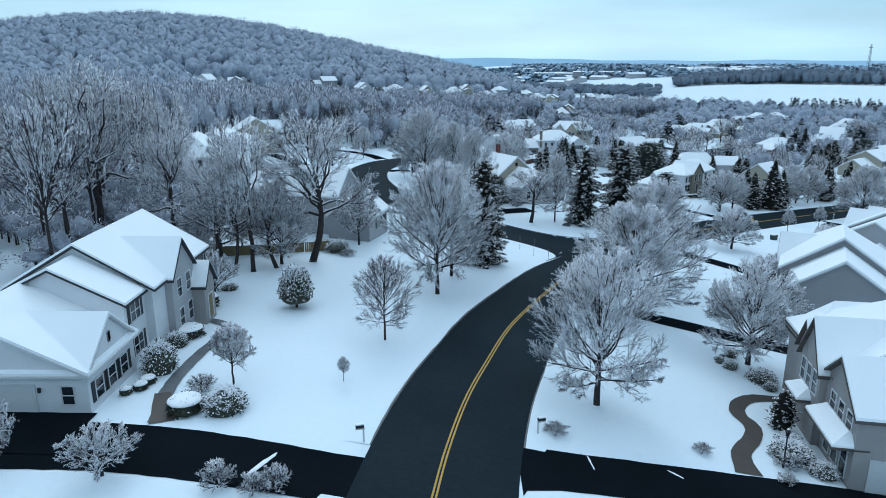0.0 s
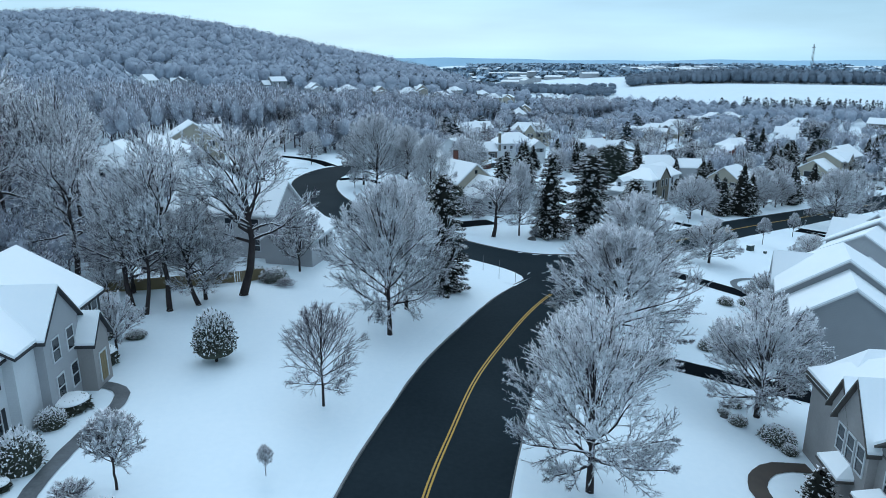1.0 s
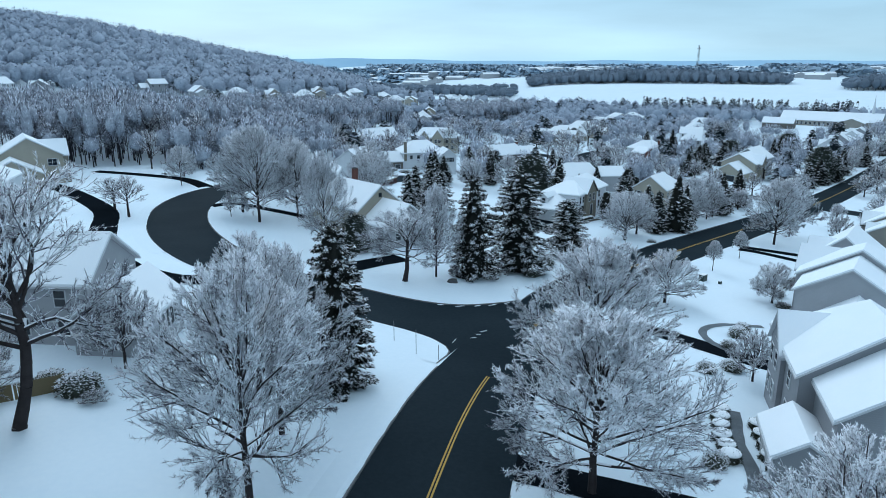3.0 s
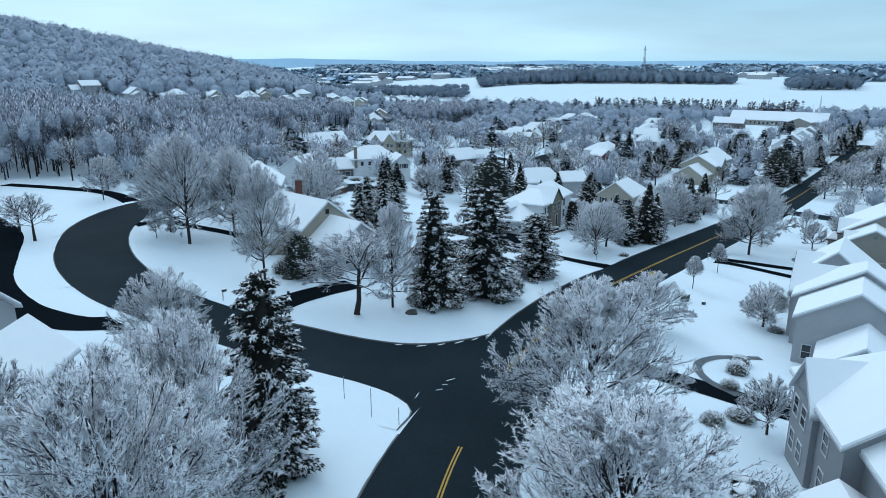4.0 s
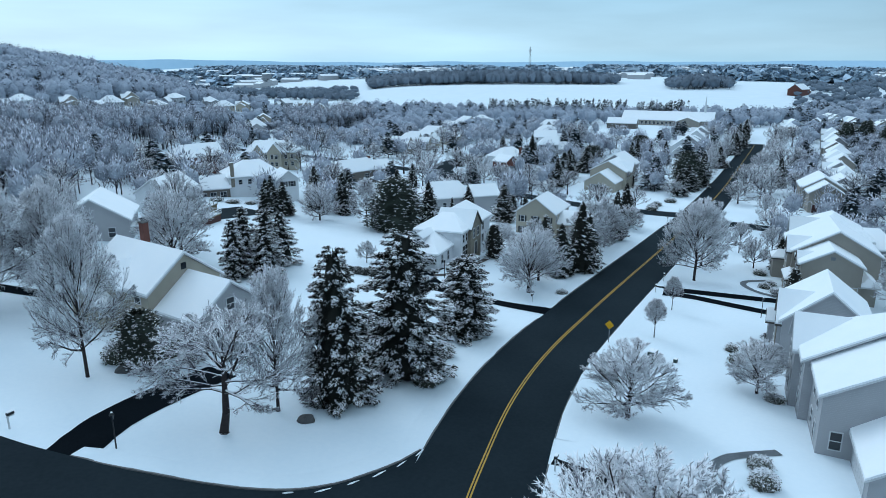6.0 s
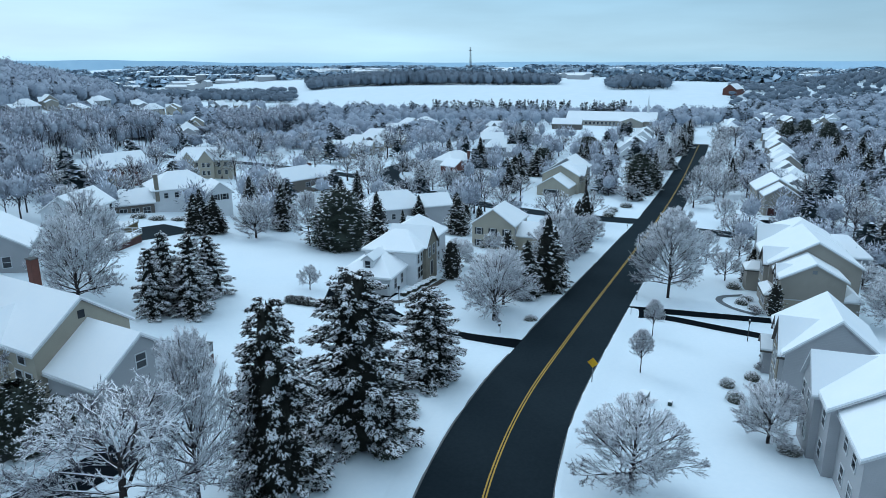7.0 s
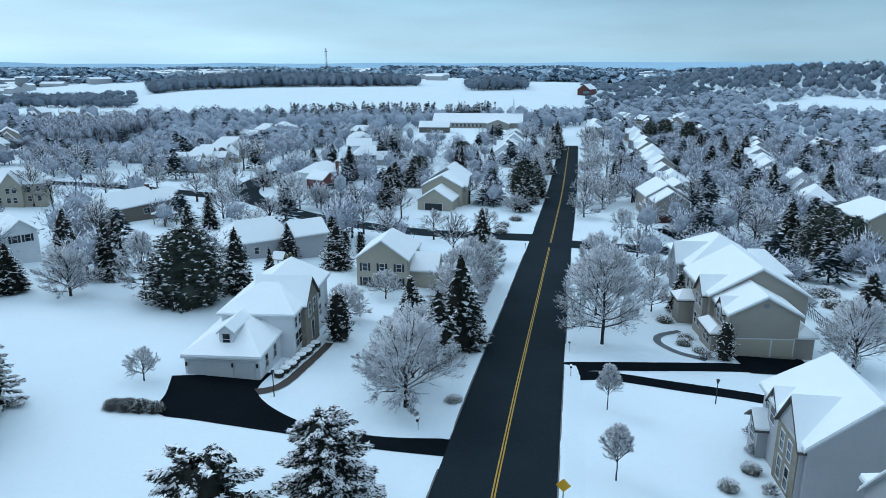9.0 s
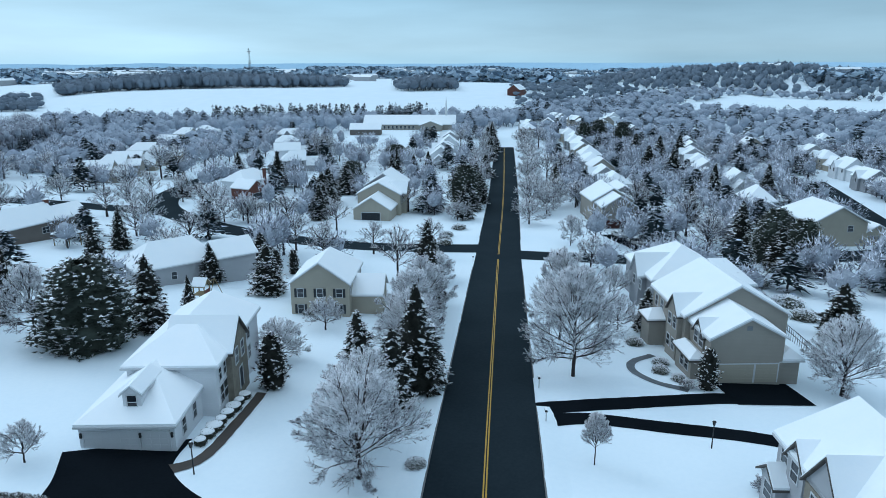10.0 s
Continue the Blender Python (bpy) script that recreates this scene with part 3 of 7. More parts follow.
    q = np.array([(i * n + j, i * n + (j + 1) % n, (i + 1) * n + (j + 1) % n, (i + 1) * n + j) for i in range(rings - 1) for j in range(n)])
    V = np.concatenate([dark, pads, cv])
    nd, npd = len(dark) // 3, len(pads) // 3
    F = np.concatenate([np.arange(3 * (nd + npd)).reshape(-1, 3), np.concatenate([q[:, [0, 1, 2]], q[:, [0, 2, 3]]]) + 3 * (nd + npd)])
    kind = np.concatenate([np.zeros(nd, int), np.ones(npd, int), np.zeros(2 * len(q), int)])
    axis = np.zeros_like(V)
    axis[:, 2] = np.clip(V[:, 2] - 0.2, h * 0.05, h * 0.9)
    N = rounded(V, axis, 0.6)
    N[3 * nd:3 * (nd + npd), 2] += 0.8
    N += rng.normal(0, 0.25, N.shape)
    N /= np.linalg.norm(N, axis=1, keepdims=True) + 1e-9
    return trunk, mesh_np(name + "_boughs", V, F, [mat or M_NEEDLE, M_TWIG_SNOW], kind, soft=N), h, r


def shrub(name, seed, n=520, snow=0.5, leaf=0.13, mat=None, cap=False):
    """Meshes (leafy body, snow) of a shrub of radius 1 and height about 1.5."""
    rng = np.random.default_rng(seed)
    q = rng.normal(0, 1, (n, 3))
    q /= np.linalg.norm(q, axis=1, keepdims=True)
    q[:, 2] = np.abs(q[:, 2]) ** (0.8 if not cap else 1.0)
    lump = np.array([1 + 0.14 * noise.noise(Vector(v) * 2.2 + Vector((seed, 0, 0))) for v in q])
    P = q * lump[:, None] * rng.uniform(0.75, 1.0, n)[:, None]
    P[:, 2] = P[:, 2] * 1.3 + 0.12
    if cap:
        P[:, 2] = np.minimum(P[:, 2], 0.95)
    D = q + rng.normal(0, 0.6, (n, 3))
    v, f = blades(P, D, rng.uniform(0.8, 1.6, n) * leaf * 1.7, rng.uniform(0.8, 1.3, n) * leaf, rng)
    idx = np.where((rng.random(n) < snow * (0.35 + 0.9 * q[:, 2])), 1, 0)
    # dark inner body
    bm = bmesh.new()
    bmesh.ops.create_icosphere(bm, subdivisions=3, radius=0.8)
    for w in bm.verts:
        w.co *= 1 + 0.18 * noise.noise(w.co * 2.5 + Vector((seed, 3, 0)))
        w.co.z = max(0.0, w.co.z * 1.3 + 0.1)
        if cap:
            w.co.z = min(w.co.z, 0.9)
    bm.verts.ensure_lookup_table()
    bv = np.array([w.co[:] for w in bm.verts])
    bf = [[w.index for w in g.verts] for g in bm.faces]
    bf = np.array([g + [g[-1]] for g in bf])
    bm.free()
    body = mesh_of(name + "_body", bv, [g[:3] for g in bf.tolist()], mat or M_SHRUB)
    leaves = mesh_np(name + "_leaves", v, f, [mat or M_SHRUB, M_TWIG_SNOW], idx)
    top = None
    if cap:
        bm = bmesh.new()
        bmesh.ops.create_uvsphere(bm, u_segments=24, v_segments=10, radius=1.0)
        for w in bm.verts:
            k = 1 + 0.06 * noise.noise(w.co * 3 + Vector((seed, 0, 5)))
            w.co.x *= 0.98 * k
            w.co.y *= 0.98 * k
            w.co.z = 0.88 + (0.34 * w.co.z * k if w.co.z > 0 else 0.1 * w.co.z)
        top = bpy.data.meshes.new(name + "_cap")
        bm.to_mesh(top)
        bm.free()
        top.materials.append(M_ROOF_SNOW)
        top.polygons.foreach_set("use_smooth", [True] * len(top.polygons))
    return body, leaves, top


MAPLE = [bare_tree("maple", 11 + i, base=0.10, limbs=(30, 32, 29)[i], second=11, third=9, per=24, joints=1, snow=0.95, twig=0.0165, peak=(0.72, 0.8, 0.76)[i], thick=0.22, spur=0.036, splay=0.85, limb_snow=0.4, stem=0.6, wild=0.08, spread=(84, 4)) for i in range(3)]
MAPLE += [bare_tree("maple", 31, h=12, r=5.8, base=0.10, limbs=25, second=11, third=9, per=26, joints=1, snow=0.95, twig=0.0155, peak=0.7, thick=0.24, spread=(92, 5), spur=0.036, splay=0.85, limb_snow=0.5, stem=0.4, wild=0.07)]
MAPLE_FAR = [bare_tree("maple", 21 + i, base=0.14, limbs=(19, 20, 18, 19)[i], second=9, third=7, per=20, joints=1, spur=0.06, splay=0.8, snow=0.95, twig=0.03, peak=(0.72, 0.8, 0.76, 0.66)[i], thick=0.2, stem=0.58, spread=(88, 4)) for i in range(4)]
SPARSE = [bare_tree("young_tree", 41, h=8, r=3.2, base=0.12, limbs=30, second=8, third=5, per=6, snow=0.25, twig=0.0085, thick=0.10, stem=0.6, spread=(80, 4)),
          bare_tree("young_tree", 42, h=5, r=1.6, base=0.2, limbs=24, second=8, third=6, per=14, joints=1, spur=0.09, splay=0.55, snow=0.85, twig=0.013, thick=0.07, stem=0.55, spread=(52, 4))]
OAK = [bare_tree("oak", 51 + i, h=20, r=7.5, base=0.19, limbs=14, second=11, third=8, per=10, spur=0.05, splay=0.6, snow=0.8, twig=0.024, thick=0.42, lean=(0.12, -0.3)[i], wild=0.24, peak=0.8, stem=0.42, limb_snow=0.85, spread=(82, 10)) for i in range(2)]
BROAD = [bare_tree("broad_tree", 61, h=12, r=5.5, base=0.09, limbs=24, second=10, third=9, per=27, joints=1, snow=0.97, twig=0.02, peak=0.64, wild=0.09, limb_snow=0.6, spread=(80, 8), spur=0.038, splay=0.85)]
BROAD_MID = [bare_tree("broad_tree", 63, h=12, r=5.5, base=0.05, limbs=20, second=9, third=8, per=20, joints=1, spur=0.055, splay=0.85, snow=0.95, twig=0.028, peak=0.64, wild=0.09, limb_snow=0.6, spread=(80, 8))]
BROAD_FAR = [bare_tree("broad_tree", 62, h=12, r=5.5, base=0.09, limbs=15, second=8, third=4, per=9, joints=1, spur=0.08, splay=0.5, snow=0.82, twig=0.042, peak=0.64, wild=0.09, limb_snow=0.6, spread=(80, 8))]
LITE = [bare_tree("wood_tree", 71 + i, h=14, r=4.2, base=0.2, limbs=13, second=7, third=4, per=8, joints=1, snow=0.72, twig=0.034, spur=0.07, splay=0.7, limb_snow=0.65, thick=0.27, stem=0.45, peak=(0.8, 0.95, 0.85, 0.75)[i], spread=(64, 5)) for i in range(4)]
SMALL = [bare_tree("ornamental_tree", 81, h=4, r=2.6, base=0.12, limbs=16, second=7, third=6, per=18, joints=1, spur=0.055, splay=0.7, snow=0.9, twig=0.016, thick=0.1, peak=0.62, wild=0.1, limb_snow=0.7, spread=(80, 8))]
SPRUCE = [conifer("spruce", 91, snow=0.42, tufts=1000, leaf=0.62), conifer("spruce", 92, r=3.2, snow=0.75, shape=0.8, tufts=1000, leaf=0.62), conifer("spruce", 93, r=3.2, snow=0.5, tufts=1000, leaf=0.62),
          conifer("spruce", 94, h=15.6, r=4.0, snow=0.58, shape=0.40, tufts=11500, leaf=0.29, droop=0.5, whorl=0.58),
          conifer("spruce", 98, h=10.0, r=3.4, snow=0.95, shape=0.46, tufts=5600, leaf=0.28, droop=0.4, low=0.02, whorl=0.55),
          conifer("spruce", 99, h=13.0, r=3.4, snow=0.46, shape=0.46, tufts=9500, leaf=0.28, droop=0.45, whorl=0.56)]
PINE = [conifer("pine", 95, h=13, r=4.8, snow=0.34, mat=M_PINE, tufts=3800, leaf=0.46, droop=0.1, low=0.02, egg=True)]
ARBOR = [conifer("arborvitae", 97, h=6, r=1.4, snow=0.5, tufts=900, leaf=0.26, droop=0.1, egg=True)]
SHRUB = [shrub("shrub", 1, n=1400, snow=0.75, leaf=0.07), shrub("shrub", 2, n=1400, snow=0.85, leaf=0.07), None, shrub("holly", 7, n=3000, snow=0.62, leaf=0.068), shrub("hedge", 8, n=2200, snow=0.28, leaf=0.06, mat=M_NEEDLE)]
TWIGGY = [bare_tree("twiggy_shrub", 83 + i, h=1.4, r=1.0, base=0.03, limbs=18, second=6, third=4, per=6, joints=1, spur=0.08, splay=0.6, snow=0.62, twig=0.011, thick=0.03, stem=0.2, peak=0.7, limb_snow=0.5, spread=(74, 5)) for i in range(2)]
CAPPED = [shrub("clipped_shrub", 5, snow=0.1, cap=True)]
TREE_WORDS = {
    "maple": (MAPLE, "leafless maple tree with snow on its branches", "tree", ("trunk", "crown")),
    "young": (SPARSE, "young leafless tree standing in the snowy lawn", "tree", ("trunk", "crown")),
    "oak": (OAK, "tall leafless oak with dark limbs carrying snow", "tree", ("trunk", "crown")),
    "broad": (BROAD, "spreading leafless tree thickly covered in snow", "tree", ("trunk", "crown")),
    "wood": (LITE, "bare tree dusted with snow among the houses", "tree", ("trunk", "crown")),
    "small": (SMALL, "small ornamental tree loaded with snow", "tree", ("trunk", "crown")),
    "spruce": (SPRUCE, "dark green spruce with snow lying on its boughs", "conifer", ("trunk", "foliage")),
    "pine": (PINE, "broad green pine dusted with snow", "conifer", ("trunk", "foliage")),
    "arbor": (ARBOR, "slim arborvitae with snow on its green sides", "conifer", ("trunk", "foliage")),
}
TREE_NAMES = {"maple": "maple_tree", "young": "young_tree", "oak": "oak_tree", "broad": "spreading_tree", "wood": "bare_tree", "small": "ornamental_tree",
              "spruce": "spruce_tree", "pine": "pine_tree", "arbor": "arborvitae"}
tree_rng = random.Random(5)


def tree(kind, x, y, h, r, which=None, label="", group=""):
    bank, words, cat, names = TREE_WORDS[kind]
    if math.hypot(x - 31, y - 105) > 78 and y > 125 and kind in ("maple", "broad"):
        bank = MAPLE_FAR if kind == "maple" else BROAD_MID if math.hypot(x - 31, y - 105) < 125 else BROAD_FAR
    a, b, h0, r0 = bank[tree_rng.randrange(min(len(bank), 3) if kind == "spruce" else len(bank)) if which is None else which]
    t = thing(TREE_NAMES[kind], x, y, tree_rng.uniform(0, 360), None, label or words, cat, group, scale=(r / r0, r / r0, h / h0))
    part(names[0], a, None, t)
    part(names[1], b, None, t)
    return t


def bush(x, y, r, h, which=0, label="", capped=False):
    if which == 2 and not capped:
        stems, twigs, h0, r0 = TWIGGY[tree_rng.randrange(2)]
        t = thing("shrub", x, y, tree_rng.uniform(0, 360), None, label or "bare twiggy shrub frosted with snow", "shrub", scale=(r, r, h / h0))
        part("stem", stems, None, t)
        part("crown", twigs, None, t)
        return t
    body, leaves, top = CAPPED[0] if capped else SHRUB[which]
    t = thing("clipped_shrub" if capped else "shrub", x, y, tree_rng.uniform(0, 360), None,
              label or ("clipped round shrub under a thick cap of snow" if capped else "low garden shrub dusted with snow"), "shrub",
              scale=(r, r, h / (1.2 if capped else 1.4)))
    part("body", body, None, t)
    part("leaves", leaves, None, t)
    if top:
        part("snow_cap", top, None, t, "smooth cap of snow")
    return t

# ---- ground, roads, drives ----


def steps(lo, hi, fine_lo, fine_hi, d):
    mid = list(np.arange(fine_lo, fine_hi + 0.1, d))
    a, s, left = fine_lo, d, []
    while a > lo:
        s *= 1.16
        a -= s
        left.append(max(a, lo))
    b, s, right = mid[-1], d, []
    while b < hi:
        s *= 1.16
        b += s
        right.append(min(b, hi))
    return left[::-1] + mid + right


gx, gy = steps(-4600, 4700, -60, 260, 2.5), steps(-900, 4900, -10, 340, 2.5)
gv = np.array([(x, y, G(x, y)) for y in gy for x in gx])
w = len(gx)
gi = np.array([(j * w + i, j * w + i + 1, (j + 1) * w + i + 1, (j + 1) * w + i) for j in range(len(gy) - 1) for i in range(w - 1)])
ground = tagged(new("ground", mesh_np("ground", gv, gi, [M_SNOW], shade=True)), "open ground under smooth fresh snow", "snowy ground", kind="structure")


def near(line, p):
    return min(range(len(line)), key=lambda i: (line[i] - Vector(p)).length)


def kerb(line, off, out, lo, hi):
    """Concrete kerb with the snow verge behind it, along one edge of a road. out: +1 to the right, -1 to the left."""
    nn = normals(line)
    prof = [(0.0, 0.02), (0.015, 0.13), (0.13, 0.15)]
    rows = [[(o, z) for o, z in prof], [(0.10, 0.13), (0.16, 0.17), (0.5, 0.18), (1.3, 0.09), (2.4, -0.03)]]
    for name, pr, mat, lab in (("kerb", rows[0], M_KERB, "low concrete kerb at the road edge"), ("snow_verge", rows[1], M_SNOW, "smooth snow verge along the kerb")):
        vs, fs, k = [], [], len(pr)
        for i in range(lo, hi + 1):
            e = off(i) if callable(off) else off
            wob = 0.10 * noise.noise(Vector((i * 0.7, e, 3.0))) if name == "snow_verge" else 0.0
            fade = min(1.0, (i - lo + 0.3) / 3, (hi - i + 0.3) / 3)
            for o, z in pr:
                z = 0.02 + (z - 0.02) * fade if z > 0.02 else z
                q = line[i] + nn[i] * out * (e + o + (wob if o < 0.6 else 0))
                vs.append((q.x, q.y, G(q.x, q.y) + z))
        for i in range(hi - lo):
            for j in range(k - 1):
                f = (i * k + j, i * k + j + 1, (i + 1) * k + j + 1, (i + 1) * k + j)
                fs.append(f if out < 0 else f[::-1])
        tagged(part(name, (vs, fs), mat), lab, "kerb" if name == "kerb" else "snow", kind="structure")


ROAD = spline([(-4.5, 2), (-2.6, 16), (-0.5, 32.3), (0.6, 39.2), (1.9, 45.3), (3.6, 51.4), (6.4, 60.7), (10.4, 70.6), (14.7, 80.2), (19.2, 88.4), (26.6, 99.6),
               (32.6, 107.2), (40.6, 116.2), (50.6, 125.4), (65.2, 136.8), (88.6, 154.6), (135.4, 190.0), (207, 243.5), (302, 316)], 1.5)
HALF = 4.6
road = tagged(part("road", strip(ROAD, -HALF, HALF, 0.03, 6), M_ASPHALT), "wet black asphalt road with a double yellow line", "road", kind="structure")
SIDE = spline([(19.5, 92.5), (14.0, 101.6), (6.5, 109.2), (-1.5, 116.2), (-8.2, 124.0), (-13.6, 135.0), (-16.6, 147.0), (-17.2, 158.0), (-15.0, 169.0), (-9.5, 179.0), (0, 188), (16, 198), (34, 210)], 1.3)


SIDE = SIDE[near(SIDE, (8.0, 107.8)):]
side_street = tagged(part("side_street", strip(SIDE, -4.5, 4.5, 0.034, 6), M_ASPHALT), "wet asphalt side street curving round the snowy corner", "road", kind="structure")
# the mouth of the side street, between its two rounded corners
side_n = normals(SIDE)
EDGE = [tuple(SIDE[k] + side_n[k] * 4.5) for k in (3, 5)]
UP = spline([(28.9, 110.2), (25.6, 108.5), (20.3, 107.4), (15.4, 108.8), *EDGE], 1.0)
LOW = spline([(14.3, 89.8), (16.1, 92.6), (15.6, 95.2), (13.6, 97.8), (10.6, 100.2), (5.0, 104.4)], 1.0)
mv, mf = [], []
for i in range(21):
    a, b = LOW[round(i / 20 * (len(LOW) - 1))], UP[round(i / 20 * (len(UP) - 1))]
    for k in range(9):
        q = a.lerp(b, k / 8)
        mv.append((q.x, q.y, G(q.x, q.y) + 0.038))
    if i:
        mf += [((i - 1) * 9 + k, (i - 1) * 9 + k + 1, i * 9 + k + 1, i * 9 + k) for k in range(8)]
tagged(part("street_mouth", (mv, mf), M_ASPHALT), "wet asphalt where the side street joins", "road", kind="structure")
NORTH = spline([(142, 195), (132, 204), (121, 216), (112, 236), (109, 258), (112, 284), (124, 306), (146, 328), (172, 350)], 2.0)
tagged(part("side_street", strip(NORTH, -4, 4, 0.034, 4), M_ASPHALT), "wet asphalt side street between the houses", "road", kind="structure")
WEST = spline([(110, 276), (98, 298), (84, 318), (60, 336), (36, 350)], 2.0)
tagged(part("side_street", strip(WEST, -4.5, 4.5, 0.038, 4), M_ASPHALT), "wet asphalt side street between the houses", "road", kind="structure")
EAST = spline([(138, 192), (149, 177), (160, 164.5), (173, 153), (186, 142.5), (202, 130), (224, 114)], 2.0)
tagged(part("side_street", strip(EAST, -4, 4, 0.034, 4), M_ASPHALT), "wet asphalt side street between the houses", "road", kind="structure")


LANE = spline([(206, 127), (230, 140), (269, 160), (292, 172)], 2.0)
tagged(part("side_street", strip(LANE, -3, 3, 0.034, 4), M_ASPHALT), "wet asphalt lane between the houses", "road", kind="structure")

DRIVE_FROM = 2.2


def drive(name, pts, wl, wr, lift=0.024, mat=None, label="narrow black asphalt driveway cleared of snow", step=1.0, grow=None):
    line = spline(pts, step)
    if mat is None:  # starts at the road's edge
        line = spline(pts, 0.25)
        k = 0
        while k < len(line) - 8 and min(min((q - line[k]).length for q in ROAD), min((q - line[k]).length for q in SIDE)) < DRIVE_FROM:
            k += 1
        line = [line[k]] + line[k + 1::4]
        if len(line) < 3:
            line = spline(pts, step)
    n = len(line) - 1
    flare = lambda i: 1.0 + 0.45 * math.exp(-i * step / 1.2) if grow is None else 1.0 + grow * i / n
    wob = lambda i: 0.09 * noise.noise(Vector((i * 0.9, pts[0][0], 0)))
    ob = tagged(part(name, strip(line, lambda i: -wl * flare(i) + wob(i), lambda i: wr * flare(i) + wob(i + 40), lift, 3), mat or M_DRIVE), label, "driveway" if mat is None else "path", kind="structure")
    return ob


drive("driveway", [(-4.4, 33.6), (-9, 34.2), (-15, 35.6), (-21, 36.4), (-34, 36.6)], 2.5, 2.0, grow=0.3)
drive("driveway", [(-22.6, 37.0), (-36, 37.2)], 2.0, 2.95, 0.062, grow=0.0)
drive("driveway", [(4.6, 36.1), (9, 36.0), (15, 35.6), (27, 34.9), (38, 34.4)], 2.2, 2.0)
drive("driveway", [(15.2, 72.4), (19.6, 69.8), (26.2, 66.2), (33, 62.6), (37, 60.5)], 1.6, 1.6)
drive("driveway", [(36.5, 104.6), (41.5, 98.8), (45.2, 93.6), (49, 88.5), (54, 84)], 1.7, 1.7)
drive("driveway", [(80.5, 143.8), (84, 141.8), (90, 137.6), (97.5, 132.2), (104, 126.4)], 1.3, 1.4)
drive("driveway", [(100.0, 131.8), (106.4, 125.6)], 2.8, 3.0, 0.062, grow=0.0)
drive("driveway", [(79.5, 141.6), (83.5, 138.5), (87, 133), (91, 126.6), (93.5, 121)], 1.2, 1.3)


def apron(name, upper, lower, label):
    """A paved apron between two edges, laid on the ground."""
    A, B = spline(upper, 0.5), spline(lower, 0.5)
    vs, fs, n, cuts = [], [], 44, 10
    for i in range(n + 1):
        a, b = A[round(i / n * (len(A) - 1))], B[round(i / n * (len(B) - 1))]
        for k in range(cuts + 1):
            q = a.lerp(b, k / cuts)
            vs.append((q.x, q.y, G(q.x, q.y) + 0.026))
    w = cuts + 1
    for i in range(n):
        fs += [(i * w + k, (i + 1) * w + k, (i + 1) * w + k + 1, i * w + k + 1) for k in range(cuts)]
    tagged(part(name, (vs, fs), M_DRIVE), label, "driveway", kind="structure")


apron("driveway", [(54.2, 159.6), (51.6, 157.4), (50.5, 155.6), (50.2, 152.5), (50.7, 149.0), (51.7, 146.3), (53.8, 143.4), (56.1, 141.0), (60.5, 137.6)],
      [(45.6, 164.2), (43.6, 160.4), (42.0, 158.2), (41.6, 156.2), (43.4, 154.0), (45.4, 151.4), (49.1, 146.6), (51.6, 143.2), (53.2, 140.7), (57.6, 135.8)], "black asphalt driveway widening before the garage")
drive("driveway", [(4.2, 114.0), (7.5, 120.2), (11.8, 124.6), (17, 128.5)], 1.8, 1.7, grow=0.0)
drive("driveway", [(-4.8, 113.4), (-8.6, 113.6), (-12.6, 114.4), (-18.4, 120), (-23.5, 130), (-26.3, 142), (-29, 154), (-35, 166), (-43, 179), (-47.5, 184.5)], 1.9, 1.9, label="long curved asphalt driveway beside the street")
drive("driveway", [(-14.5, 176), (-22, 190), (-32, 197.5), (-44, 204)], 1.6, 1.6)
drive("driveway", [(-12.8, 158.8), (-8.5, 160.6), (-2, 156.5), (5, 151.5)], 1.2, 1.2)
drive("driveway", [(163, 168), (168, 177), (174, 186)], 3.0, 3.0)
drive("front_walk", [(-18.2, 39.0), (-19.2, 42.6), (-19.5, 45.4), (-19.4, 49.0), (-19.0, 52.8), (-18.9, 55.0), (-19.6, 56.8), (-21.2, 57.6), (-22.6, 57.9)], 0.5, 0.5, 0.05, M_FLAG, "curved wet flagstone walk edged by snow", 0.7)
drive("front_walk", [(-17.95, 38.9), (-18.9, 41.2), (-19.5, 43.0)], 0.55, 0.55, 0.058, M_PAVER, "brown paved end of the walk", 0.7)
drive("front_walk", [(19.4, 37.7), (19.9, 40.2), (21.8, 42.6), (22.6, 44.4), (22.4, 46.6), (23.6, 48.6), (25.4, 49.6), (27.6, 49.6)], 0.6, 0.6, 0.05, M_PAVER, "winding brown paver walk through the snow", 0.7)
drive("front_walk", [(50.6, 156.1), (52.5, 155.9), (54.4, 156.8), (57.3, 158.9), (61.6, 162.2), (63.8, 164.0)], 0.5, 0.5, 0.05, M_PAVER, "brown paver walk along the planting bed", 0.7)
drive("front_walk", [(97.8, 134.8), (97.2, 138.4), (98.6, 141.8), (101.4, 143.2), (105.4, 142.6)], 0.5, 0.5, 0.05, M_FLAG, "curved dark walk to the front porch", 0.7)
drive("front_walk", [(46.8, 92.6), (46.0, 96.0), (47.4, 99.6), (51, 101.4), (56, 100.6)], 0.45, 0.45, 0.05, M_FLAG, "curved dark walk to the front door", 0.7)

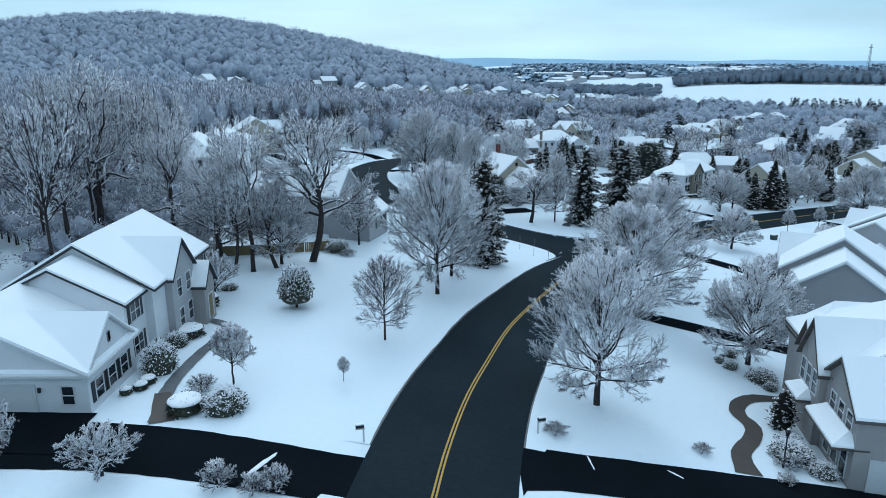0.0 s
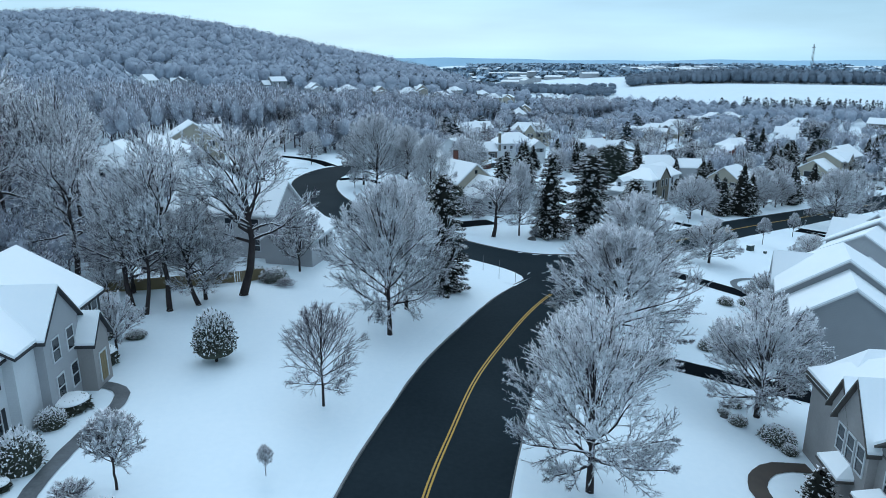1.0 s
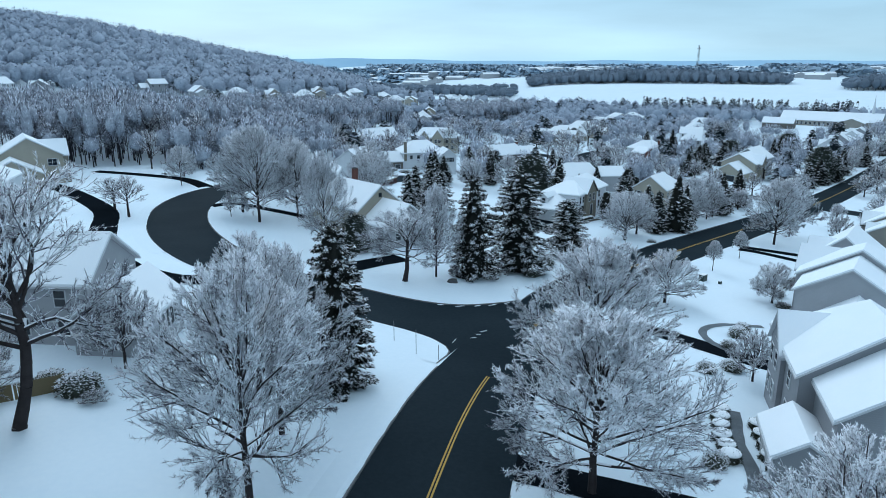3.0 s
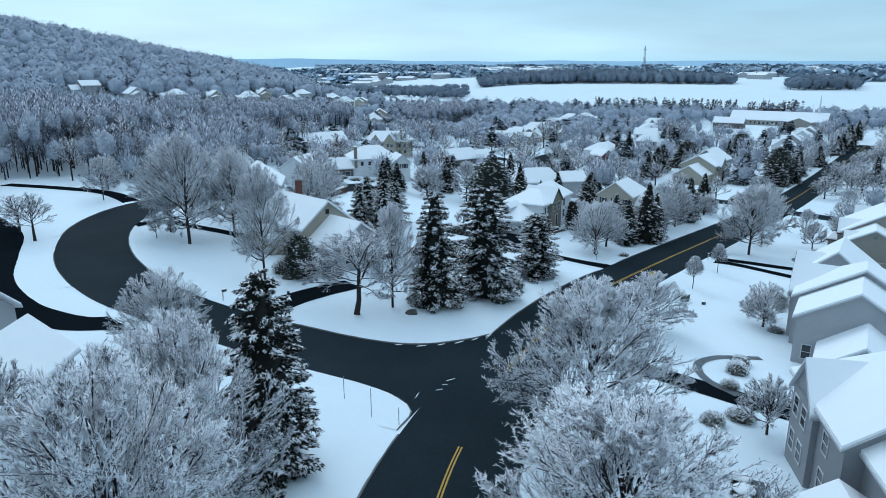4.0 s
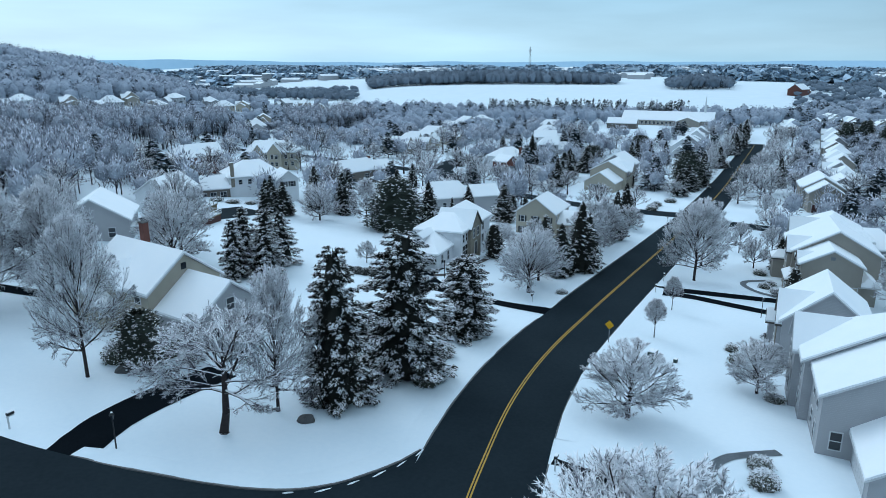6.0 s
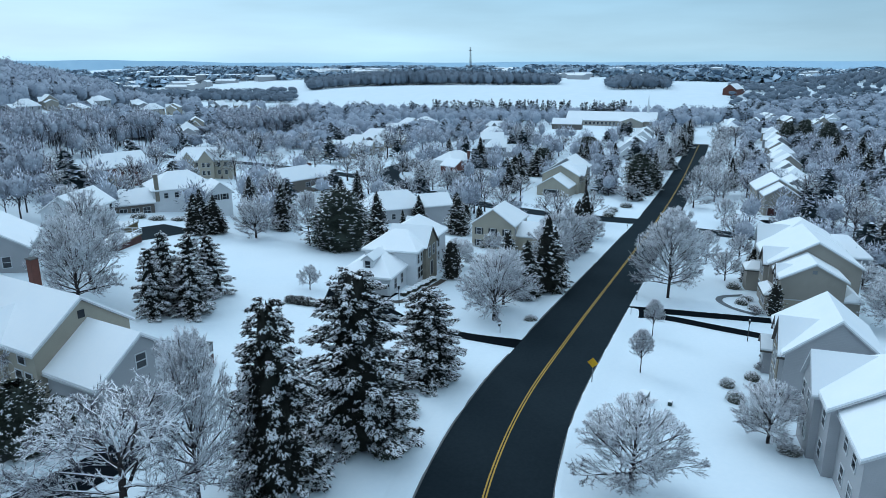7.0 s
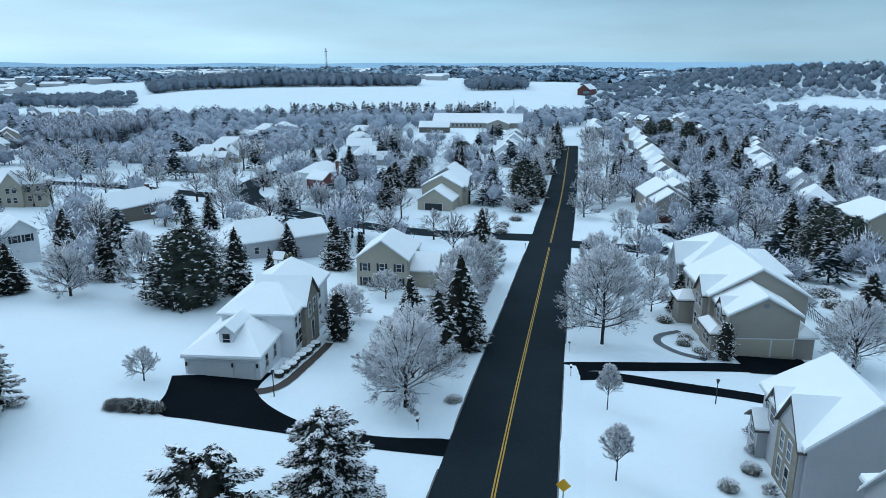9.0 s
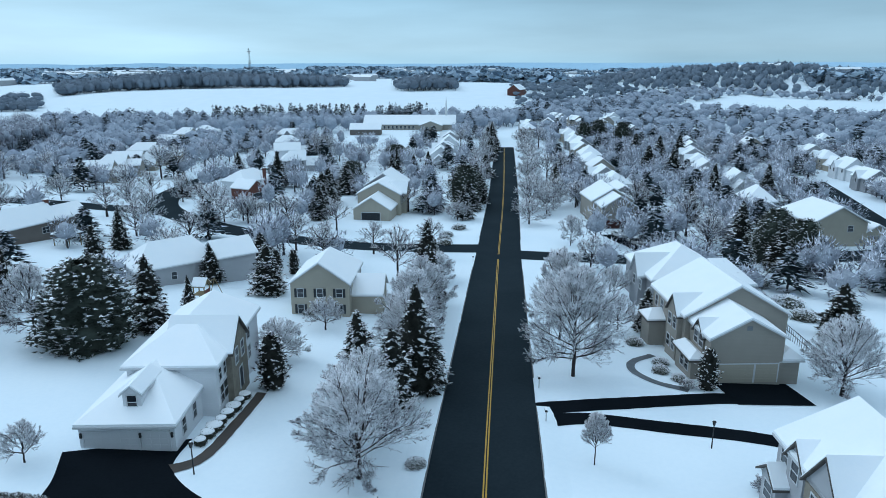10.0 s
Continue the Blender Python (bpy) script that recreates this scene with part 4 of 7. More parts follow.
# kerbs, broken at the junctions and drives
for a, b in (((-4.5, 2), (0.15, 30.6)), ((1.0, 36.0), (17.6, 86.6)), ((32.4, 107.0), (58.5, 131.4)), ((62.5, 134.6), (128, 184.2)), ((150, 201), (298, 313))):
    i, j = near(ROAD, a), near(ROAD, b)
    kerb(ROAD, HALF, -1, i, j)
for a, b in (((-4.5, 2), (-0.3, 33.2)), ((0.9, 39.6), (10.6, 71.2)), ((13.0, 76.6), (33.2, 107.8)), ((36.5, 111.6), (78.8, 147.0)), ((84.6, 151.6), (128, 184.2)), ((150, 201), (298, 313))):
    i, j = near(ROAD, a), near(ROAD, b)
    kerb(ROAD, HALF, 1, i, j)
kerb(UP, 0.0, 1, 0, len(UP) - 1)
kerb(LOW, 0.0, -1, 0, len(LOW) - 1)
kerb(SIDE, 4.5, 1, 4, near(SIDE, (2.6, 112.6)))
kerb(SIDE, 4.5, 1, near(SIDE, (-3.5, 118.4)), near(SIDE, (-17.2, 156)))
kerb(SIDE, 4.5, -1, near(SIDE, (6.0, 109.6)), near(SIDE, (-7.0, 122.0)))
kerb(SIDE, 4.5, -1, near(SIDE, (-11.2, 129.0)), near(SIDE, (-16.0, 144.0)))
kerb(SIDE, 4.5, -1, near(SIDE, (-17.0, 152.0)), near(SIDE, (-11, 177.0)))

# double yellow line, broken at the junctions
for a, b in (((-4.5, 2), (18.6, 87.4)), ((26.2, 99.0), (133.6, 188.6)), ((137.5, 191.8), (298, 313))):
    i, j = near(ROAD, a), near(ROAD, b)
    for o in (-0.17, 0.05):
        tagged(part("yellow_line", strip(ROAD[i:j + 1], o, o + 0.12, 0.042, 1), M_YELLOW), "painted yellow centre line on the road", "road marking", kind="structure")

# ---- houses ----
FOOT = []  # centres and radii kept free of scattered trees
WIN_CACHE = {}


def flip_xy(data):
    vs, fs = data
    return [(y, x, z) for x, y, z in vs], [f[::-1] for f in fs]


def roof_data(x0, x1, y0, y1, eave, ridge, hip, over, t, lift, shrink=0.0):
    """A solid double-pitched roof, ridge along y; hip: inset of the ridge at either end (0: gable)."""
    xm = (x0 + x1) / 2
    sl = (ridge - eave) / ((x1 - x0) / 2)
    o = over - shrink
    ze = eave - o * sl
    a, b, c, d = x0 - o, x1 + o, y0 - o, y1 + o
    ra = c if not hip[0] else y0 + hip[0]
    rb = d if not hip[1] else y1 - hip[1]
    top = [(a, c, ze), (b, c, ze), (b, d, ze), (a, d, ze), (xm, ra, ridge), (xm, rb, ridge)]
    vs = [(x, y, z + lift + t) for x, y, z in top] + [(x, y, z + lift) for x, y, z in top]
    fs = [(0, 4, 5, 3), (1, 2, 5, 4)]
    loop = [0]
    if hip[0]:
        fs.append((0, 1, 4))
    else:
        loop.append(4)
    loop += [1, 2]
    if hip[1]:
        fs.append((2, 3, 5))
    else:
        loop.append(5)
    loop.append(3)
    fs = [f for f in fs]
    out = list(fs) + [tuple(k + 6 for k in f[::-1]) for f in fs]
    for i in range(len(loop)):
        p, q = loop[i], loop[(i + 1) % len(loop)]
        out.append((p, p + 6, q + 6, q))
    return vs, out


def wall_data(x0, x1, y0, y1, eave, ridge, hip, down=2.2):
    xm = (x0 + x1) / 2
    e, g = eave - 0.02, ridge - 0.04
    vs = [(x0, y0, -down), (x1, y0, -down), (x1, y1, -down), (x0, y1, -down), (x0, y0, e), (x1, y0, e), (x1, y1, e), (x0, y1, e), (xm, y0, g), (xm, y1, g)]
    fs = [(0, 1, 5, 8, 4) if not hip[0] else (0, 1, 5, 4), (1, 2, 6, 5), (2, 3, 7, 9, 6) if not hip[1] else (2, 3, 7, 6), (3, 0, 4, 7)]
    return vs, fs


def bars(rects, y0, y1):
    """Boxes over rectangles (xa, xb, za, zb) in one mesh."""
    vs, fs = [], []
    for xa, xb, za, zb in rects:
        k = len(vs)
        vs += [(x, y, z) for z in (za, zb) for y in (y0, y1) for x in (xa, xb)]
        fs += [tuple(k + i for i in f) for f in ((0, 2, 3, 1), (4, 5, 7, 6), (0, 1, 5, 4), (2, 6, 7, 3), (0, 4, 6, 2), (1, 3, 7, 5))]
    return vs, fs


def lattice(xs, zs, y0):
    """A connected frame: bars between every other break of xs and zs, standing out to y0."""
    vs, fs, seen = [], [], {}

    def v(i, k, y):
        key = (i, k, y)
        if key not in seen:
            seen[key] = len(vs)
            vs.append((xs[i], y, zs[k]))
        return seen[key]

    def bar(i, k):
        return 0 <= i < len(xs) - 1 and 0 <= k < len(zs) - 1 and (i % 2 == 0 or k % 2 == 0)

    for i in range(len(xs) - 1):
        for k in range(len(zs) - 1):
            if not bar(i, k):
                continue
            fs.append((v(i, k, y0), v(i + 1, k, y0), v(i + 1, k + 1, y0), v(i, k + 1, y0)))
            for di, dk, p, q in ((0, -1, (i, k), (i + 1, k)), (1, 0, (i + 1, k), (i + 1, k + 1)), (0, 1, (i + 1, k + 1), (i, k + 1)), (-1, 0, (i, k + 1), (i, k))):
                if not bar(i + di, k + dk):
                    fs.append((v(*p, 0.0), v(*q, 0.0), v(*q, y0), v(*p, y0)))
    return vs, fs


def window_meshes(w, h):
    key = (round(w, 2), round(h, 2))
    if key not in WIN_CACHE:
        b = 0.09
        n = max(1, round(w / 0.9))
        xs = [-w / 2 - b, -w / 2]
        for i in range(1, n):
            xs += [-w / 2 + w * i / n - 0.03, -w / 2 + w * i / n + 0.03]
        xs += [w / 2, w / 2 + b]
        frame_me = mesh_of("window_frame", *lattice(xs, [-b, 0, h / 2 - 0.03, h / 2 + 0.03, h, h + b], -0.07), M_TRIM)
        pane = mesh_of("pane", *bars([(-w / 2, w / 2, 0, h)], -0.025, 0.0), M_GLASS)
        zs = [-0.05] + [z for k in range(int(h / 0.14)) for z in (0.02 + k * h / int(h / 0.14), 0.09 + k * h / int(h / 0.14))] + [h + 0.05]
        shut = mesh_of("shutter", *bars([(-0.2, 0.2, -0.05, h + 0.05)], -0.05, 0.0), M_SHUTTER)
        slat = mesh_of("slat", *bars([(-0.16, 0.16, 0.0, 0.05)], -0.065, -0.05), M_SHUTTER)
        WIN_CACHE[key] = frame_me, pane, shut, slat
    return WIN_CACHE[key]


def on_wall(side, at, along, z):
    """Pose of a fitting on a wall; fittings face -y."""
    return {"-y": pose(along, at, z), "+y": pose(along, at, z, 0, 0, 180), "+x": pose(at, along, z, 0, 0, 90), "-x": pose(at, along, z, 0, 0, -90)}[side]


def window(parent, side, at, along, z, w=0.95, h=1.4, shutters=False):
    fr, pane, shut, slat = window_meshes(w, h)
    o = part("window", fr, None, parent, m=on_wall(side, at, along, z))
    part("pane", pane, None, o)
    if shutters:
        for s in (-1, 1):
            part("shutter", shut, None, o, "dark louvred shutter", pose(s * (w / 2 + 0.32), 0, 0))
    return o


def garage_door(parent, side, at, along, w=4.8, h=2.2, mat=None):
    o = part("garage_door", bars([(-w / 2, w / 2, 0.02, h)], -0.03, 0.0), mat or M_TRIM, parent, m=on_wall(side, at, along, 0.0))
    n = max(2, round(w / 0.8))
    pan = mesh_of("panel", *bars([(0.05, w / n - 0.05, 0.05, h / 4 - 0.05)], -0.045, -0.03), mat or M_TRIM)
    for r in range(4):
        for k in range(n):
            part("panel", pan, None, o, m=pose(-w / 2 + w * k / n, 0, h * r / 4))
    part("door_frame", bars([(-w / 2 - 0.12, -w / 2, 0, h + 0.12), (w / 2, w / 2 + 0.12, 0, h + 0.12), (-w / 2, w / 2, h, h + 0.12)], -0.07, 0.0), M_TRIM, o)
    return o


def front_door(parent, side, at, along, mat=None, w=1.0, z=0.15):
    o = part("front_door", bars([(-w / 2, w / 2, 0, 2.1)], -0.03, 0.0), mat or M_SHUTTER, parent, m=on_wall(side, at, along, z))
    part("panel", bars([(-w * 0.36, -0.05, 0.2, 0.95), (0.05, w * 0.36, 0.2, 0.95), (-w * 0.36, -0.05, 1.1, 1.9), (0.05, w * 0.36, 1.1, 1.9)], -0.045, -0.03), mat or M_SHUTTER, o)
    part("door_frame", bars([(-w / 2 - 0.12, -w / 2, 0, 2.22), (w / 2, w / 2 + 0.12, 0, 2.22), (-w / 2, w / 2, 2.1, 2.22)], -0.07, 0.0), M_TRIM, o)
    return o


def block(parent, x0, x1, y0, y1, eave, ridge, axis="y", hip=(0, 0), wall=None, gutter=None, over=0.4, snow=0.2, name="wall"):
    """One volume of a house: walls up to its gables, a roof slab with fascia, and the snow lying on it."""
    f = (lambda d: d) if axis == "y" else flip_xy
    a = (x0, x1, y0, y1) if axis == "y" else (y0, y1, x0, x1)
    wd = f(wall_data(*a, eave, ridge, hip))
    if axis == "x":
        wd = (wd[0], [q for q in wd[1]])
    part(name, wd, wall, parent)
    rf = part("roof", f(roof_data(*a, eave, ridge, hip, over, 0.16, 0.0)), gutter or M_TRIM, parent)
    part("roof_snow", f(roof_data(*a, eave, ridge, hip, over, snow, 0.163, 0.05)), M_ROOF_SNOW, rf, "even layer of snow on the roof")
    return rf


def chimney(parent, x, y, top, mat=None, base=3.0):
    o = part("chimney", box(x - 0.45, x + 0.45, y - 0.45, y + 0.45, base, top, 0.02), mat or M_BRICK, parent)
    part("chimney_cap", box(x - 0.55, x + 0.55, y - 0.55, y + 0.55, top, top + 0.16, 0.03), M_ROOF_SNOW, o)


def house(x, y, ang, size, label, dz=0.0, level=0.5):
    """An empty house at its local origin; size: local centre and radius, for keeping trees off it."""
    a = radians(ang)
    cx, cy, r = size
    wx, wy = x + cx * math.cos(a) - cy * math.sin(a), y + cx * math.sin(a) + cy * math.cos(a)
    FOOT.append((wx, wy, r))
    return thing("house", x, y, ang, G(wx, wy) * level + G(x, y) * (1 - level) + dz, label, "house", kind="")


def gable_face(parent, side, at, c, half, z0, z1, depth, wall, gutter=None):
    """A cross gable standing out of a roof, its face on the given wall."""
    if side in ("-x", "+x"):
        s = 1 if side == "+x" else -1
        x0, x1 = (at - depth, at) if s > 0 else (at, at + depth)
        block(parent, x0, x1, c - half, c + half, z0, z1, "x", (0, 0), wall, gutter, 0.3, 0.16)
    else:
        s = 1 if side == "+y" else -1
        y0, y1 = (at - depth, at) if s > 0 else (at, at + depth)
        block(parent, c - half, c + half, y0, y1, z0, z1, "y", (0, 0), wall, gutter, 0.3, 0.16)


# white house by the first drive: garage wing, middle wing and hipped main block
hA = house(-23.0, 40.0, 0.0, (-6, 12, 17), "white two-storey house with snowy roofs and attached garage", -0.1)
block(hA, -15.0, 0, 0, 6.8, 3.0, 6.7, "y", (0, 0), W_WHITE)
gable_face(hA, "+x", 0.02, 3.4, 3.38, 3.0, 5.7, 6.5, W_WHITE)
block(hA, -10.4, -0.4, 6.8, 10.2, 5.3, 7.8, "y", (0, 0), W_WHITE, M_SHINGLE)
block(hA, -10.8, 0.3, 10.2, 22.2, 5.4, 8.7, "y", (0, 0), W_WHITE, M_SHINGLE)
gable_face(hA, "+x", 0.9, 15.0, 2.4, 5.4, 8.0, 6, W_LGREY, M_SHINGLE)
gable_face(hA, "+x", 2.0, 17.9, 1.25, 3.5, 5.1, 3, W_STUCCO, M_SHINGLE)
garage_door(hA, "-y", 0.0, -5.2, 3.4, 2.15)
window(hA, "-y", 0.0, -1.3, 0.85, 0.75, 1.25)
for p in (-7.3, -3.1):
    lamp = part("wall_lamp", box(p - 0.08, p + 0.08, -0.18, -0.02, 1.7, 2.05, 0.02), M_BLACK, hA)
for p in (1.4, 3.2, 5.0):
    window(hA, "+x", 0.02, p, 0.75, 1.0, 1.35, True)
window(hA, "+x", -0.4, 8.5, 3.5, 1.5, 1.4, True)
window(hA, "+x", -0.4, 8.5, 0.8, 1.5, 1.4, True)
for p in (14.0, 16.0):
    window(hA, "+x", 0.9, p, 3.4, 0.9, 1.5)
    window(hA, "+x", 0.9, p, 0.7, 0.9, 1.6)
for p in (19.8, 21.3):
    window(hA, "+x", 0.3, p, 3.5, 0.9, 1.4, True)
    window(hA, "+x", 0.3, p, 0.8, 0.9, 1.5, True)
front_door(hA, "+x", 2.0, 17.9, M_WOOD)
part("vent", bars([(-0.22, 0.22, 0, 0.6), (-0.14, 0.14, -0.1, 0.7)], -0.04, 0.0), M_METAL, hA, "oval gable vent", on_wall("+x", 0.02, 3.4, 3.9))

# stucco house by the second drive
hR = house(25.2, 37.2, -10.4, (6, 8, 13), "taupe stucco house with gabled front and snowy roofs", 0.3)
block(hR, 0.2, 8.5, 0.0, 6.0, 5.2, 7.6, "x", (0, 3.0), W_STUCCO, M_DARKTRIM)
block(hR, 0.6, 11.5, 5.0, 15.2, 5.6, 9.0, "y", (0, 4.2), W_STUCCO, M_DARKTRIM)
gable_face(hR, "-x", -0.3, 7.4, 2.0, 5.6, 8.6, 6, W_STUCCO, M_DARKTRIM)
gable_face(hR, "-x", 0.0, 9.6, 1.3, 5.6, 7.6, 5, W_STUCCO, M_DARKTRIM)
block(hR, 0.9, 6.0, 12.0, 15.8, 5.2, 7.6, "x", (2.2, 0), W_STUCCO, M_DARKTRIM)
rf = part("porch_roof", roof_data(-0.9, 0.9, 0.2, 5.0, 2.9, 3.5, (0.5, 0.5), 0.2, 0.14, 0.0), M_DARKTRIM, hR)
part("roof_snow", roof_data(-0.9, 0.9, 0.2, 5.0, 2.9, 3.5, (0.5, 0.5), 0.2, 0.16, 0.142, 0.04), M_ROOF_SNOW, rf)
rf = part("porch_roof", roof_data(-1.1, 0.5, 6.6, 9.0, 2.8, 3.3, (0.5, 0.5), 0.2, 0.14, 0.0), M_DARKTRIM, hR)
part("roof_snow", roof_data(-1.1, 0.5, 6.6, 9.0, 2.8, 3.3, (0.5, 0.5), 0.2, 0.16, 0.142, 0.04), M_ROOF_SNOW, rf)
for p in (6.2, 7.4, 8.6):
    window(hR, "-x", -0.3, p, 3.6, 0.8, 1.6)
for p in (1.2, 2.6, 4.0):
    window(hR, "-x", 0.2, p, 0.5, 0.9, 2.0)
    window(hR, "-x", 0.2, p, 3.6, 0.8, 1.2)
for p in (12.6, 13.9, 15.2):
    window(hR, "-x", 0.9, p, 0.9, 0.9, 1.7)
    window(hR, "-x", 0.9, p, 3.3, 0.9, 1.2)
front_door(hR, "-x", 0.6, 10.8, M_STONE)
garage_door(hR, "-y", 0.0, 3.6, 4.6, 2.2)

# grey gabled house further along
h1 = house(36.8, 68.2, -28, (5, 8, 13), "grey-sided house with a wide blank gable and snowy roofs")
block(h1, 0, 9.2, 0, 6.0, 5.6, 8.7, "y", (0, 0), W_GREY)
block(h1, -1.2, 10.2, 6.0, 16.5, 5.9, 9.8, "y", (0, 4.0), W_GREY)
gable_face(h1, "-x", -1.6, 13.0, 2.3, 5.4, 8.2, 6, W_GREY)
block(h1, -3.6, 0.2, -0.6, 4.6, 2.7, 3.9, "y", (0, 0), W_GREY)
front_door(h1, "-y", 0.0, 5.6, M_TRIM)
window(h1, "-y", 0.0, 7.6, 0.8, 1.3, 1.3)
for p in (9.0, 12.4, 14.2):
    window(h1, "-x", -1.2 if p < 11 else -1.6, p, 3.5)
    window(h1, "-x", -1.2 if p < 11 else -1.6, p, 0.8)
garage_door(h1, "-x", -3.6, 2.0, 4.0, 2.1)

# the next ones along the right side of the road
h2 = house(58.9, 99.6, -48, (5.4, 5, 13), "grey-sided house with stepped gables under snow")
block(h2, 0, 10.8, 0, 6.5, 5.4, 8.6, "y", (0, 0), W_LGREY)
block(h2, -0.8, 12.0, 6.5, 14.6, 5.6, 9.4, "y", (0, 4.5), W_LGREY)
block(h2, 2.5, 10.2, -7.0, 0.0, 2.9, 5.6, "y", (0, 0), W_LGREY)
gable_face(h2, "-x", -1.4, 11.5, 2.2, 5.4, 8.0, 6, W_LGREY)
window(h2, "-y", -7.0, 8.4, 0.9, 0.7, 1.4)
garage_door(h2, "-x", 2.5, -3.5, 4.8)
for p in (2.0, 4.4, 8.0, 11.0, 13.0):
    window(h2, "-x", 0.0 if p < 6 else (-0.8 if p < 9 else -1.4), p, 3.4)
    window(h2, "-x", 0.0 if p < 6 else (-0.8 if p < 9 else -1.4), p, 0.7)
window(h2, "-y", 0.0, 1.3, 0.9, 0.8, 1.5)

h3 = house(72.3, 115.4, -50, (5.2, 6, 12), "pale grey house with a tall plain gable and snowy roof")
block(h3, 1.0, 9.6, 0.3, 10.4, 5.4, 9.0, "y", (0, 1.5), W_LGREY)
gable_face(h3, "-x", 0.6, 3.0, 2.3, 5.0, 7.9, 4.0, W_LGREY, M_DARKTRIM)
gable_face(h3, "-x", 0.8, 7.2, 1.2, 5.0, 6.5, 2.0, W_LGREY, M_DARKTRIM)
part("stone_front", box(0.5, 0.9, 0.8, 5.2, -0.6, 4.9, 0.02), M_STONE, h3)
block(h3, 0.0, 1.0, 7.9, 10.2, 2.6, 3.5, "x", (0, 0), W_LGREY, M_DARKTRIM)
part("front_door", box(0.93, 1.02, 6.3, 7.4, 0.1, 2.4, 0.01), M_DARKTRIM, h3, "dark front door")
window(h3, "-y", 0.0, 7.6, 0.9, 0.75, 1.35)
for p in (2.2, 3.8):
    window(h3, "-x", 0.5, p, 3.1, 0.8, 1.5)
    window(h3, "-x", 0.5, p, 0.6, 0.8, 1.8)
window(h3, "-x", 1.0, 9.2, 3.6)
window(h3, "-x", 0.8, 7.2, 3.5, 1.0, 1.4)
window(h3, "-x", 0.0, 9.0, 0.8, 1.2, 1.3)

h4 = house(101.5, 134.3, -46, (5.5, 9, 13), "taupe-sided house with a two-bay garage under a gable", 0.0, 0.0)
block(h4, 0, 8.2, 0, 6.0, 5.3, 7.5, "y", (0, 0), W_TAUPE)
block(h4, -0.6, 11.6, 6.0, 17.5, 5.7, 9.2, "y", (0, 0), W_TAUPE)
block(h4, 8.2, 10.4, 0.4, 6.0, 2.6, 3.4, "y", (0.4, 0.4), W_TAUPE)
gable_face(h4, "-x", -0.2, 2.9, 1.3, 4.9, 6.4, 2.6, W_TAUPE, M_DARKTRIM)
gable_face(h4, "-x", -1.2, 8.6, 1.7, 5.4, 7.4, 4.2, W_TAUPE, M_DARKTRIM)
block(h4, -2.6, -0.2, 12.6, 15.6, 2.7, 3.5, "x", (0.8, 0), W_TAUPE, M_DARKTRIM)
block(h4, -1.6, -0.2, 1.0, 5.6, 2.5, 3.0, "y", (0.5, 0.5), W_TAUPE, M_DARKTRIM)
garage_door(h4, "-y", 0.0, 2.75, 4.6, 2.2, W_BEIGE)
garage_door(h4, "-y", 0.0, 6.5, 2.5, 2.2, W_BEIGE)
for p in (2.2, 3.6, 7.8, 9.4, 14.0, 16.0):
    window(h4, "-x", -0.2 if p < 6 else (-1.2 if p < 10.5 else -0.6), p, 3.5)
    window(h4, "-x", -1.6 if 1 < p < 5.6 else (-1.2 if p < 10.5 else -0.6), p, 0.7)
part("vent", bars([(-0.3, 0.3, 0, 0.5)], -0.04, 0.0), M_METAL, h4, "gable vent", on_wall("-y", 0.0, 4.1, 6.2))

# off-white house with the three-bay garage, left of the straight
hE = house(47.2, 163.75, -46.5, (5.0, 10, 13), "off-white house with hipped snowy roofs and a stone front", -0.75, 0.0)
block(hE, -0.4, 7.3, 0, 9.6, 2.75, 5.0, "y", (6.0, 0), W_WHITE, None, 0.3)
block(hE, 0.9, 8.8, 6.6, 21.4, 4.85, 7.2, "y", (6.2, 1.6), W_WHITE)
gable_face(hE, "+x", 9.4, 12.0, 2.6, 4.85, 7.3, 6, M_STONE, M_DARKTRIM)
block(hE, 2.75, 4.25, 1.5, 5.6, 4.7, 5.3, "y", (0, 0), W_WHITE, None, 0.22, 0.12, "dormer_wall")
window(hE, "-y", 1.5, 3.5, 3.4, 0.75, 1.2)
garage_door(hE, "-y", 0.0, 2.2, 4.4, 2.15)
garage_door(hE, "-y", 0.0, 5.75, 2.1, 2.15)
for p in (2.0, 4.6):
    window(hE, "+x", 7.3, p, 0.9, 0.8, 1.4)
for p in (7.6, 9.0):
    window(hE, "+x", 8.8, p, 3.0, 0.7, 1.3)
window(hE, "+x", 8.8, 8.3, 0.7, 2.2, 1.7)
for p in (11.0, 13.0):
    window(hE, "+x", 9.4, p, 3.1, 0.9, 1.5)
front_door(hE, "+x", 9.4, 12.0, M_SHUTTER)
window(hE, "+x", 8.8, 17.4, 3.0)
window(hE, "+x", 8.8, 17.4, 0.8)
for p in (-0.2, 4.55, 7.1):
    lamp = part("wall_lamp", box(p - 0.09, p + 0.09, -0.2, -0.02, 1.7, 2.1, 0.02), M_BLACK, hE)

# beige house past it
hK = house(80.8, 184.6, -50, (6, 6, 12), "beige-sided house with dark shutters and a snowy gable")
block(hK, 0, 9.6, 0, 12.5, 5.6, 9.0, "y", (0, 3.0), W_BEIGE)
block(hK, 9.6, 14.6, 2.5, 9.0, 3.0, 5.4, "x", (0, 0), W_BEIGE)
for p in (1.6, 4.8, 8.0):
    window(hK, "-y", 0.0, p, 3.3, 0.95, 1.4, True)
    window(hK, "-y", 0.0, p, 0.5, 0.95, 1.5, True)
for p in (1.5, 4.5, 8, 11):
    window(hK, "+x", 9.6, p, 3.4)

